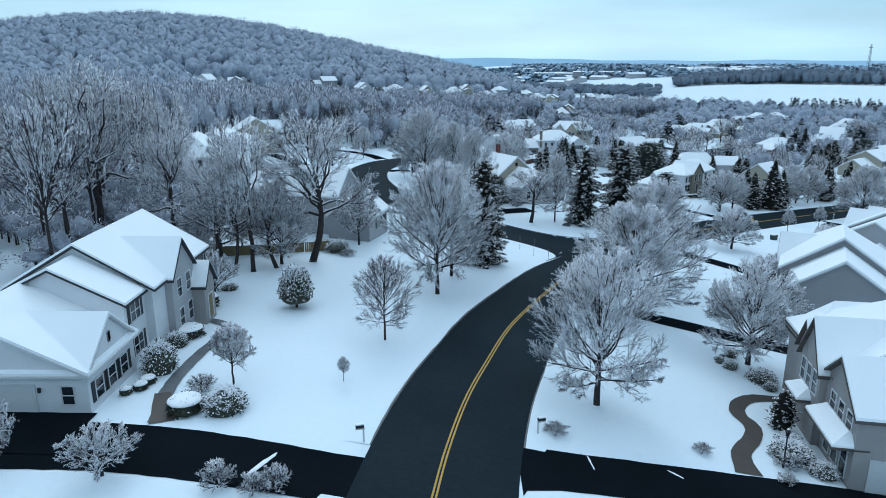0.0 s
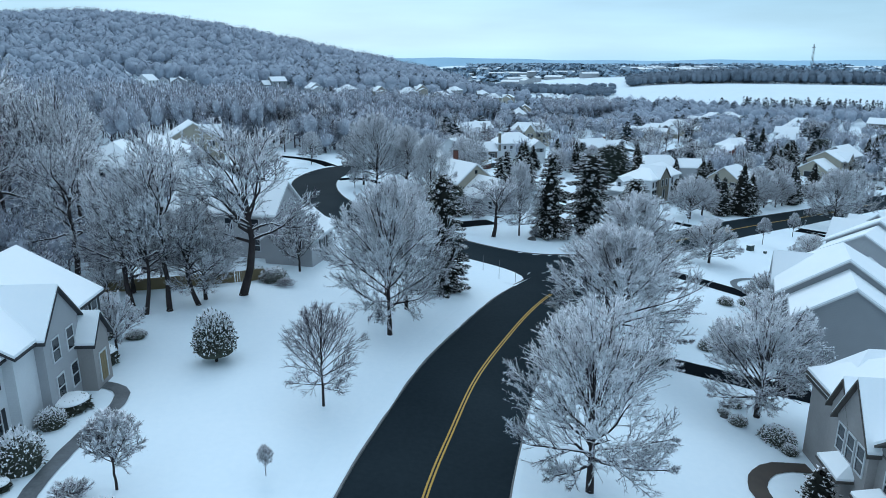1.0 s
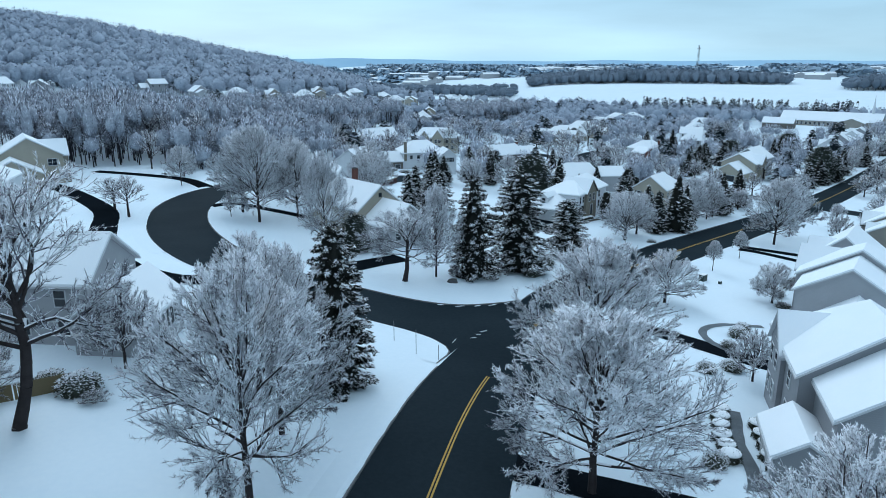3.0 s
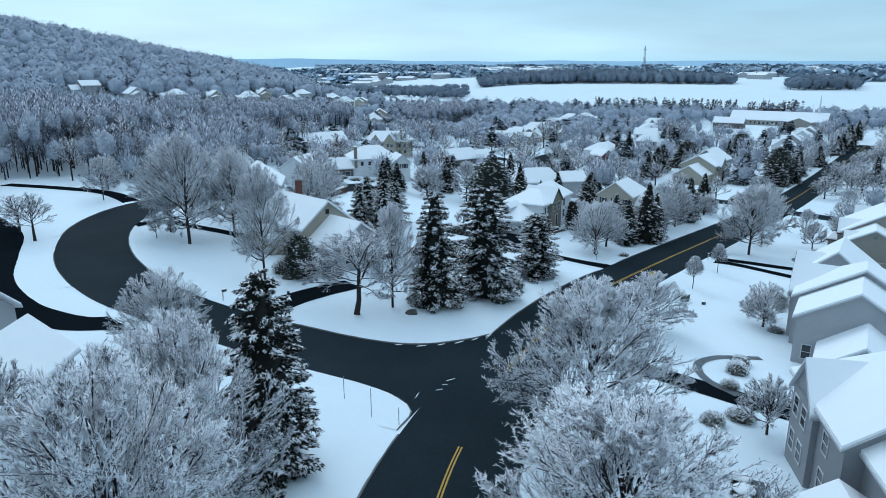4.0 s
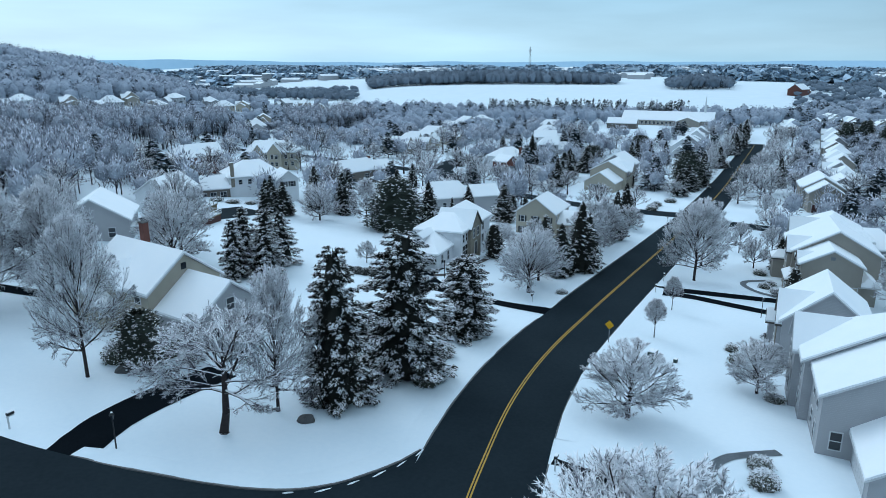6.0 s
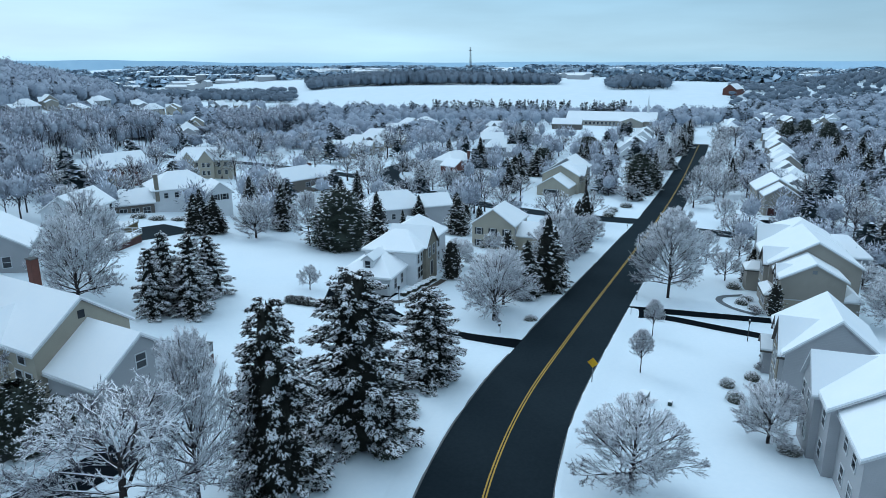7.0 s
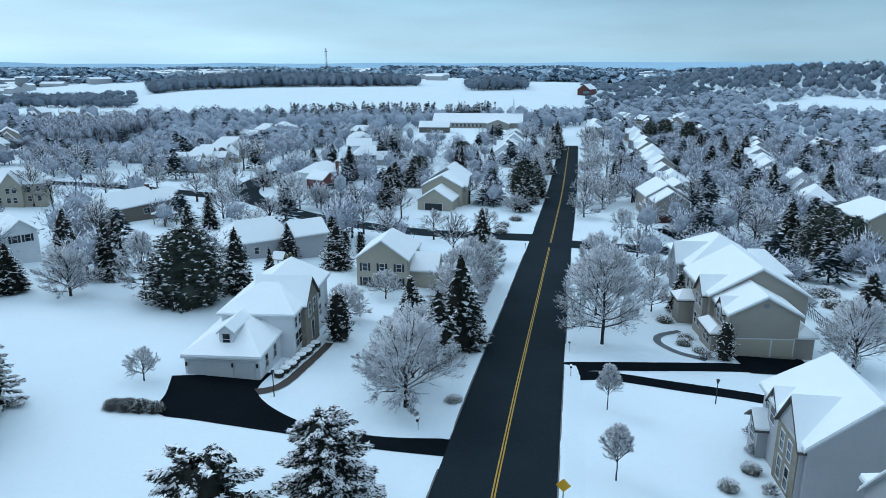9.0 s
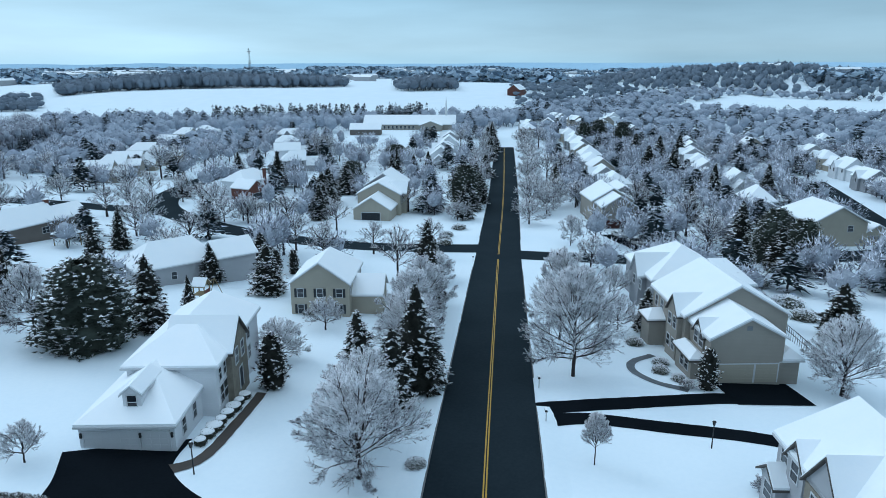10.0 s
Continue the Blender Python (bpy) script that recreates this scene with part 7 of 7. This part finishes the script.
# near woods on the left, tree by tree
n = 0
while n < 48:
    x, y = wr.uniform(-88, -36), wr.uniform(58, 150)
    if free(x, y) and not (x > -40 and y < 70):
        tree("wood", x, y, wr.uniform(15, 22), wr.uniform(3.6, 5.6), group="bare trees of the near woods")
        n += 1
spots, pines, garden = [], [], []
for k in range(760):
    x, y = wr.uniform(-200, -40), wr.uniform(60, 330)
    if x > -86 and y < 150 or not free(x, y):
        continue
    if x > -62 and 150 < y < 212:
        continue
    spots.append((x, y, wr.uniform(12, 18), wr.uniform(2.6, 4.4)))
for k in range(860):  # backs of the gardens, this side of the plain
    x, y = wr.uniform(-40, 330), wr.uniform(205, 430)
    if free(x, y, 5, 0.72) and (x < 150 or y > 0.747 * (x - 135) + 208) and wr.random() < (0.8 if x > 135 or y > 318 else 0.34):
        (garden if wr.random() < 0.8 else pines).append((x, y, wr.uniform(7, 11), wr.uniform(3.8, 5.8)))
for k in range(1750):
    x, y = wr.uniform(110, 380), wr.uniform(60, 345)
    if free(x, y, 6, 0.72) and (y - 190 < 0.747 * (x - 135) - 24) and x * 0.6 + y * 0.35 > 132:
        (garden if wr.random() < 0.82 else pines).append((x, y, wr.uniform(6, 9.5), wr.uniform(3.8, 6.0)))
for k in range(190):  # woods behind the bend of the side street
    x, y = wr.uniform(-60, 12), wr.uniform(206, 330)
    if free(x, y, 7):
        spots.append((x, y, wr.uniform(9, 13), wr.uniform(3.2, 4.6)))
for k in range(330):  # undergrowth of the near woods
    x, y = wr.uniform(-90, -33), wr.uniform(62, 150)
    if free(x, y):
        spots.append((x, y, wr.uniform(2.5, 6.0), wr.uniform(1.8, 3.2)))
tall = []
for k in range(420):
    x = wr.uniform(-25, 150)
    y = 304 + max(x, 0) * 1.0 + wr.uniform(0, 60)
    if free(x, y, 4, 0.7):
        tall.append((x, y, low(x, y, wr.uniform(12.5, 16.5)), wr.uniform(2.6, 3.8)))
edge_rng = random.Random(31)
for k in range(190):  # edge of the woods behind the bend of the side street
    x = edge_rng.uniform(-100, -16)
    y = 208 + abs(x + 48) * 0.55 + edge_rng.uniform(0, 48)
    if free(x, y, 4, 0.8):
        tall.append((x, y, edge_rng.uniform(14, 18.5), edge_rng.uniform(2.6, 3.8)))
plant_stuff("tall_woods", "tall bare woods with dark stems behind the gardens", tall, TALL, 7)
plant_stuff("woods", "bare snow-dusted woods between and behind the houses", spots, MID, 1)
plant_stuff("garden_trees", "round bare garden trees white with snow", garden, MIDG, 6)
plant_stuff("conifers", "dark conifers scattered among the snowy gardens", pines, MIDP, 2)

spots, pines = [], []
for k in range(3700):  # the wooded hill
    x, y = wr.uniform(-470, 60), wr.uniform(320, 770)
    if (hill_at(x, y) > 5.0 + wr.uniform(-1.5, 2) or x < -150) and -0.62 * y - 40 < x and free(x, y):
        spots.append((x, y, low(x, y, wr.uniform(11.5, 16.5)), wr.uniform(6.0, 8.8)))
for k in range(3300):  # belt of woods across the plain
    x, y = wr.uniform(-120, 620), wr.uniform(380, 640)
    d = 0.6 * x + 0.8 * y
    if 330 < d < 610 and free(x, y, 12) and not (x > 250 and d < 420) and (x < 210 or d > 520 or wr.random() < 0.35):
        (spots if wr.random() < 0.9 else pines).append((x, y, low(x, y, wr.uniform(7.5, 10.5) * (1.0 if d < 520 else 1.25)), wr.uniform(4.8, 6.8)))
for k in range(3600):  # gardens and woods to the right of the straight
    x, y = wr.uniform(330, 900), wr.uniform(-60, 480)
    if free(x, y, 12) and y < 0.747 * (x - 135) + 175 and not (620 < x < 860 and 215 < y < 400) and wr.random() < 0.7:
        (spots if wr.random() < 0.8 else pines).append((x, y, wr.uniform(7, 11), wr.uniform(5.8, 7.8)))
CX, CY = 31.0, 105.0


def polar(b, d):
    return CX + math.sin(radians(b)) * d, CY + math.cos(radians(b)) * d


lots = []
for b0, b1, d0, d1, n, h in ((18.5, 39.5, 845, 980, 860, 19), (43.5, 48.5, 760, 900, 170, 15), (57, 84, 900, 1350, 1300, 14), (53, 64, 560, 1000, 260, 8), (2, 17.5, 690, 860, 300, 11)):
    for k in range(n):
        b, d = wr.uniform(b0, b1), wr.uniform(d0, d1)
        x, y = polar(b, d)
        if h == 14 and G(x, y) < -9 and wr.random() < 0.8:
            continue
        if not (600 < x < 900 and 205 < y < 410):
            lots.append((x, y, h * wr.uniform(0.75, 1.15) * (0.7 + 0.35 * math.sin(math.pi * (b - b0) / (b1 - b0))), wr.uniform(6, 9)))
for k in range(150):  # line of conifers behind the church
    b, d = wr.uniform(28, 46), wr.uniform(486, 502)
    pines.append((*polar(b, d), wr.uniform(11, 15), wr.uniform(3.0, 4.2)))
for k in range(120):  # conifers at the foot of the hill
    b, d = wr.uniform(-14, 16), wr.uniform(380, 470)
    x, y = polar(b, d)
    if free(x, y):
        pines.append((x, y, low(x, y, wr.uniform(9, 13)), wr.uniform(3.0, 4.2)))
plant_stuff("hill_woods", "snow-dusted woods on the hill and plain, tinted with haze", spots, FARM, 3, [M_HILLWOOD, M_HILLSNOW, M_FARPINE])
plant_stuff("woodlots", "sparsely snowed woodlots round the far fields, tinted haze-blue", lots, FARM, 8, [M_LOTWOOD, M_LOTSNOW, M_FARPINE])
plant_stuff("far_conifers", "dark lines of conifers far off", pines, FARP, 4)

# woodlots, hedges and roofs of the far plain
BAND = [crown_model(380 + i, 14, 0.8, snow=0.2, aspect=0.6) for i in range(3)]
spots = []
for k in range(120):
    b, d = wr.uniform(-6, 92), 1050 + 3100 * wr.random() ** 1.5
    wide = wr.uniform(0.4, 4.5)
    for j in range(int(6 + wide * 6)):
        x, y = polar(b + wr.uniform(-wide, wide), d + wr.uniform(-25, 25))
        spots.append((x, y, wr.uniform(8, 13) * (1 + d / 8000), wr.uniform(14, 26) * (0.7 + d / 2800)))
plant_stuff("distant_woodlots", "haze-blue woodlots and hedges across the distant snowy plain", spots, BAND, 5, [M_HAZEWOOD, M_HAZESNOW, M_HAZEWOOD])
V, F = [], []
for k in range(520):
    b, d = wr.uniform(-4, 92), 1100 + 2300 * wr.random()
    x, y = polar(b, d)
    L, Wd, H, a = wr.uniform(10, 60), wr.uniform(9, 18), wr.uniform(4, 8), wr.uniform(0, 3.14)
    z = G(x, y)
    c, s = math.cos(a), math.sin(a)
    k0 = len(V)
    for px, py, pz in ((-L, -Wd, 0), (L, -Wd, 0), (L, Wd, 0), (-L, Wd, 0), (-L, -Wd, H), (L, -Wd, H), (L, Wd, H), (-L, Wd, H), (-L, 0, H + 3), (L, 0, H + 3)):
        V.append((x + (px * c - py * s) / 2, y + (px * s + py * c) / 2, z + pz))
    F += [tuple(k0 + i for i in f) for f in ((0, 1, 5, 4), (1, 2, 6, 9, 5), (2, 3, 7, 6), (3, 0, 4, 8, 7), (4, 5, 9, 8), (6, 7, 8, 9))]
me = mesh_of("distant_buildings", V, F, [W_LGREY, M_ROOF_SNOW], [1 if i % 6 > 3 else 0 for i in range(len(F))])
tagged(new("distant_buildings", me), "tiny snow-roofed buildings far across the plain", "buildings", kind="stuff")
# long low sheds on the plain
for b, d, L in ((16.5, 1320, 300), (11.5, 1420, 240)):
    x, y = polar(b, d)
    sh = house(x, y, -12, (0, 0, 10), "long grey warehouse far across the plain")
    block(sh, -L / 2, L / 2, 0, 40, 7, 8.5, "x", (0, 0), W_GREY)

# ridges on the horizon, their haze painted on as pale blue
V, F = [], []
n = 240
for i in range(n + 1):
    b = -40 + 150 * i / n
    hgt = 9 + 30 * max(0, noise.noise(Vector((b * 0.07, 1.3, 0)))) + 9 * noise.noise(Vector((b * 0.22, 4.0, 0)))
    hgt *= 1.0 if b < 30 else 0.75
    x, y = polar(b, 4550)
    V += [(x, y, -18), (x * 1.02, y * 1.02, 22.9 + hgt * 0.95)]
F = [(2 * i, 2 * i + 2, 2 * i + 3, 2 * i + 1) for i in range(n)]
tagged(new("backdrop", mesh_of("backdrop", V, F, M_RIDGE)), "wooded ridges coloured haze-blue along the horizon", "hills", kind="structure")

# ---- small things ----


def mailbox(x, y, ang, label="black mailbox on a wooden post by the road"):
    t = thing("mailbox", x, y, ang, None, label, "mailbox")
    part("post", box(-0.05, 0.05, -0.05, 0.05, -0.3, 1.05, 0.01), M_TRIM, t)
    part("arm", box(-0.04, 0.04, -0.5, 0.1, 0.92, 1.0, 0.01), M_TRIM, t)
    bm = bmesh.new()
    bmesh.ops.create_cone(bm, cap_ends=True, segments=16, radius1=0.13, radius2=0.13, depth=0.5, matrix=pose(0, -0.22, 1.14, 90))
    part("mailbox_body", bm, M_BLACK, t)
    part("snow_cap", box(-0.12, 0.12, -0.46, 0.02, 1.25, 1.33, 0.03), M_ROOF_SNOW, t, "cap of snow")
    return t


for x, y, a in ((-4.9, 37.4, -75), (6.3, 40.2, 105), (58.4, 141.2, -50), (86.0, 146.2, 130), (79.6, 141.0, 130), (36.9, 104.2, 130), (1.3, 121.2, 130), (128.4, 190.8, -50)):
    mailbox(x, y, a)


def lamp_post(x, y, h=2.3):
    t = thing("lamp_post", x, y, 20, None, "black garden lamp post with a lantern head", "lamp post")
    part("post", tube((0, 0, -0.2), (0, 0, h), 0.06, 0.045, 10), M_BLACK, t)
    part("lantern", tube((0, 0, h), (0, 0, h + 0.34), 0.1, 0.17, 6), M_GLASS, t)
    part("cap", tube((0, 0, h + 0.34), (0, 0, h + 0.52), 0.2, 0.02, 6), M_BLACK, t)
    part("snow_cap", tube((0, 0, h + 0.5), (0, 0, h + 0.58), 0.1, 0.04, 8), M_ROOF_SNOW, t)


for x, y in ((8.2, 116.4), (51.5, 154.3), (86.2, 127.9), (22.2, 39.0), (44.8, 88.6)):
    lamp_post(x, y)

# yellow diamond sign facing the road
sg = thing("road_sign", 58.6, 125.4, -55, None, "yellow diamond warning sign on a steel post", "road sign")
part("post", box(-0.04, 0.04, -0.04, 0.04, -0.3, 2.6, 0.005), M_METAL, sg)
bm = box(-0.38, 0.38, -0.012, 0.012, -0.38, 0.38, 0.004)
bmesh.ops.transform(bm, matrix=pose(0, -0.06, 2.3, 0, 45, 0), verts=bm.verts)
part("sign_plate", bm, M_SIGN, sg)
for x, y, h in ((12.8, 92.2, 2.4), (14.6, 90.6, 1.5), (11.2, 95.6, 2.0)):
    t = thing("marker_post", x, y, 0, None, "thin steel marker post in the corner snow", "post")
    part("post", tube((0, 0, -0.2), (0, 0, h), 0.03, 0.03, 6), M_METAL, t)

# green utility cabinets on the lawn
for x, y, s in ((60.4, 120.2, 1.0), (61.0, 121.1, 0.6), (62.2, 118.6, 0.45)):
    t = thing("utility_box", x, y, 30, None, "green utility cabinet capped with snow", "utility box", scale=(s, s, s))
    part("cabinet", box(-0.55, 0.55, -0.4, 0.4, -0.2, 0.85, 0.03), M_GREENBOX, t)
    part("lid", box(-0.58, 0.58, -0.43, 0.43, 0.85, 0.92, 0.02), M_GREENBOX, t)
    part("snow_cap", box(-0.55, 0.55, -0.4, 0.4, 0.92, 1.02, 0.03), M_ROOF_SNOW, t)

# boulders under the corner spruces and along the lawns
for i, (x, y, s) in enumerate(((21.9, 117.2, 0.75), (9.0, 130.5, 0.9), (34.2, 121.4, 0.5), (26.0, 58.4, 0.3), (25.0, 56.6, 0.28))):
    bm = bmesh.new()
    bmesh.ops.create_icosphere(bm, subdivisions=3, radius=1.0)
    for v in bm.verts:
        v.co *= 1 + 0.3 * noise.noise(v.co * 1.4 + Vector((i * 7, 0, 0)))
        v.co.z *= 0.7
    t = thing("boulder", x, y, 40 * i, None, "dark boulder breaking through the snow", "rock", scale=(s, s * 0.8, s))
    part("stone", bm, M_ROCK, t)

# tan board fence between the lawn and the houses in the trees
fence = thing("fence", -33.0, 79.2, 0, G(-26, 80), "weathered tan board fence with snow along its top", "fence")
FL = [(-33.0, 79.2), (-26.2, 80.6), (-17.8, 83.6), (-14.6, 85.0)]
line = spline(FL, 0.16)
board = mesh_of("board", *bars([(-0.1, 0.1, -0.4, 1.25)], -0.012, 0.012), M_WOOD)
zf = G(-26, 80)
for i in range(0, len(line) - 1):
    d = line[i + 1] - line[i]
    p = line[i]
    part("board", board, None, fence, m=pose(p.x + 33.0, p.y - 79.2 + 0.026 * (i % 2), G(p.x, p.y) - zf + 0.03 * noise.noise(Vector((i * 0.6, 0, 0))), 0, 0, math.degrees(math.atan2(d.y, d.x))))
for i in range(0, len(line) - 1, 15):
    p = line[i]
    part("post", box(-0.07, 0.07, 0.04, 0.18, -0.4, 1.2, 0.01), M_WOOD, fence, m=pose(p.x + 33.0, p.y - 79.2, G(p.x, p.y) - zf))


def car(x, y, ang, paint, label, snow=True, van=False):
    """A parked car with a shaped body, glass, wheels and snow lying on it."""
    t = thing("car", x, y, ang, None, label, "car")
    prof = [(-2.2, 0.35), (-2.25, 0.75), (-1.9, 0.95), (-1.45, 1.0), (-0.95, 1.42), (0.75, 1.46), (1.6, 1.02), (2.1, 0.92), (2.2, 0.6), (2.15, 0.35)] if not van else \
           [(-2.4, 0.4), (-2.45, 0.95), (-2.35, 1.0), (-0.6, 1.02), (-0.5, 1.75), (0.7, 1.78), (1.3, 1.15), (2.35, 1.05), (2.45, 0.7), (2.4, 0.4)]
    vs = [(px, -0.85 + 0.1 * max(0, pz - 0.9), pz) for px, pz in prof] + [(px, 0.85 - 0.1 * max(0, pz - 0.9), pz) for px, pz in prof]
    n = len(prof)
    fs = [tuple(range(n)), tuple(range(2 * n - 1, n - 1, -1))] + [(i, i + n, (i + 1) % n + n, (i + 1) % n) for i in range(n)]
    me = mesh_of("body", vs, [f[::-1] for f in fs], paint)
    part("body", me, None, t)
    k = 1.4 if not van else 1.7
    part("side_window", bars([(-0.95, 0.0, 1.05, k - 0.06), (0.06, 0.85, 1.05, k - 0.08)], -0.86, 0.86), M_GLASS, t)
    for px in (-1.35, 1.35):
        for s in (-1, 1):
            wv = part("wheel", tube((px, s * 0.72, 0.32), (px, s * 0.9, 0.32), 0.33, 0.33, 18), M_TYRE, t)
            part("rim", tube((px, s * 0.88, 0.32), (px, s * 0.915, 0.32), 0.2, 0.2, 12), M_METAL, wv)
    if snow:
        top = [(-1.0, 0.72, k - 0.02, k + 0.16), (0.9, 2.05, 0.98, 1.12), (-2.15, -1.2, 0.98, 1.1)]
        for xa, xb, za, zb in top:
            part("snow_cover", box(xa, xb, -0.72, 0.72, za, zb, 0.06), M_ROOF_SNOW, t)


car(167.6, 176.5, 58, M_TRIM, "white pickup truck on the driveway", True, True)
car(172.0, 183.0, 58, M_TRIM, "white car with a snowy roof on the driveway")

# grey deck behind the beige house at the corner
dk = thing("deck", 22.85, 143.06, -34, None, "low grey deck with weathered rails deep in snow", "deck")
part("skirt", box(-2.5, 2.5, -1.85, 1.85, -1.0, 0.8, 0.02), M_DECK, dk)
part("deck_floor", box(-2.55, 2.55, -1.9, 1.9, 0.8, 0.95, 0.02), M_ROOF_SNOW, dk, "deck floor under snow")
for px in (-2.45, -0.8, 0.8, 2.45):
    part("rail_post", box(px - 0.05, px + 0.05, 1.78, 1.88, 0.9, 1.85, 0.01), M_ROCK, dk)
for py in (-1.8, 0.0):
    part("rail_post", box(2.42, 2.52, py - 0.05, py + 0.05, 0.9, 1.85, 0.01), M_ROCK, dk)
part("rail", box(-2.5, 2.55, 1.76, 1.9, 1.82, 1.9), M_ROCK, dk)
part("rail", box(2.4, 2.54, -1.85, 1.76, 1.82, 1.9), M_ROCK, dk)
part("rail_panel", box(-2.42, 2.42, 1.815, 1.845, 1.05, 1.75), W_GREY, dk)
part("rail_panel", box(2.455, 2.485, -1.78, 1.75, 1.05, 1.75), W_GREY, dk)

# play set beside the beige house
ps = thing("play_set", 75.6, 197.4, 35, None, "timber play tower with a snowy roof and swing beam", "play set")
for px in (-0.8, 0.8):
    for py in (-0.8, 0.8):
        part("post", box(px - 0.06, px + 0.06, py - 0.06, py + 0.06, -0.2, 2.7), M_WOOD, ps)
part("platform", box(-0.9, 0.9, -0.9, 0.9, 1.2, 1.32), M_WOOD, ps)
part("panel", box(-0.86, 0.86, -0.9, -0.84, 1.32, 1.95), M_BRICK, ps)
part("roof", roof_data(-0.8, 0.8, -0.8, 0.8, 2.7, 3.5, (0, 0), 0.25, 0.08, 0.0), M_WOOD, ps)
part("roof_snow", roof_data(-0.8, 0.8, -0.8, 0.8, 2.7, 3.5, (0, 0), 0.25, 0.12, 0.083, 0.03), M_ROOF_SNOW, ps)
part("swing_beam", tube((0.8, 0, 2.2), (4.2, 0, 2.2), 0.07, 0.07), M_WOOD, ps)
for py in (-0.9, 0.9):
    part("leg", tube((4.2, 0, 2.2), (4.4, py, -0.1), 0.06, 0.06), M_WOOD, ps)

# garden pavilion by the long brown house
gz = thing("garden_pavilion", 75.5, 248.5, 21, None, "small garden pavilion with a pyramid of snow", "pavilion")
part("roof", roof_data(-1.7, 1.7, -1.7, 1.7, 2.5, 3.6, (1.65, 1.65), 0.3, 0.1, 0.0), M_SHINGLE, gz)
part("roof_snow", roof_data(-1.7, 1.7, -1.7, 1.7, 2.5, 3.6, (1.65, 1.65), 0.3, 0.18, 0.103, 0.04), M_ROOF_SNOW, gz)
for px in (-1.6, 1.6):
    for py in (-1.6, 1.6):
        part("post", box(px - 0.08, px + 0.08, py - 0.08, py + 0.08, -0.2, 2.5), M_WOOD, gz)

# garden fence and hedges of the houses to the right
gf = thing("garden_fence", 118.0, 126.0, 40, None, "low dark picket fence round a snowy garden", "fence")
for k in range(26):
    part("picket", box(k * 0.62 - 0.03, k * 0.62 + 0.03, -0.02, 0.02, -0.6, 1.15), M_BLACK, gf)
for z in (0.3, 1.0):
    part("rail", box(0, 15.6, -0.03, 0.03, z, z + 0.06), M_BLACK, gf)

# lattice mast on the horizon
TX, TY = 875.0, 1448.0
mast = thing("radio_mast", TX, TY, 20, None, "tall steel lattice mast on the far plain", "mast")
for px, py in ((-2.4, -2.4), (2.4, -2.4), (2.4, 2.4), (-2.4, 2.4)):
    part("leg", tube((px, py, -1), (px * 0.35, py * 0.35, 62), 0.35, 0.25, 5), M_METAL, mast)
for k in range(9):
    z0, z1 = k * 6.8, (k + 1) * 6.8
    s0, s1 = 2.4 * (1 - 0.65 * z0 / 62), 2.4 * (1 - 0.65 * z1 / 62)
    part("brace", tube((-s0, -s0, z0), (s1, -s1, z1), 0.16, 0.16, 4), M_METAL, mast)
    part("brace", tube((s0, -s0, z0), (s1, s1, z1), 0.16, 0.16, 4), M_METAL, mast)
part("antenna_ring", box(-2.6, 2.6, -2.6, 2.6, 54, 55.2), M_METAL, mast)

# ridges of packed snow left on the road at the junction and drive mouths
for i, (x, y, l, w2, a) in enumerate(((17.2, 95.6, 1.2, 0.035, 58), (21.0, 98.6, 1.0, 0.04, 15), (20.2, 97.6, 0.5, 0.03, -20), (19.4, 96.6, 0.7, 0.03, 5), (-10.4, 34.2, 2.6, 0.16, 62), (9.2, 37.3, 1.6, 0.05, 95), (14.4, 36.8, 1.2, 0.06, -50), (24.6, 107.8, 1.3, 0.07, 20), (22.6, 107.3, 0.9, 0.06, 10), (26.6, 108.6, 1.1, 0.06, 28), (20.4, 107.0, 1.2, 0.07, 2), (18.2, 107.4, 0.8, 0.06, -14), (28.4, 109.6, 0.9, 0.06, 34))):
    bm = bmesh.new()
    bmesh.ops.create_icosphere(bm, subdivisions=3, radius=1.0)
    for v in bm.verts:
        v.co *= 1 + 0.35 * noise.noise(v.co * 2.6 + Vector((i * 5, 1, 0)))
        v.co.z = max(v.co.z, -0.1) * 0.06
        v.co.x *= l / 2
        v.co.y *= w2 * (1 + 0.5 * noise.noise(Vector((v.co.x * 2, i, 0))))
    t = thing("snow_patch", x, y, a, G(x, y) + 0.06, "thin streak of packed snow on the asphalt", "snow")
    part("snow", bm, M_ROOF_SNOW, t)
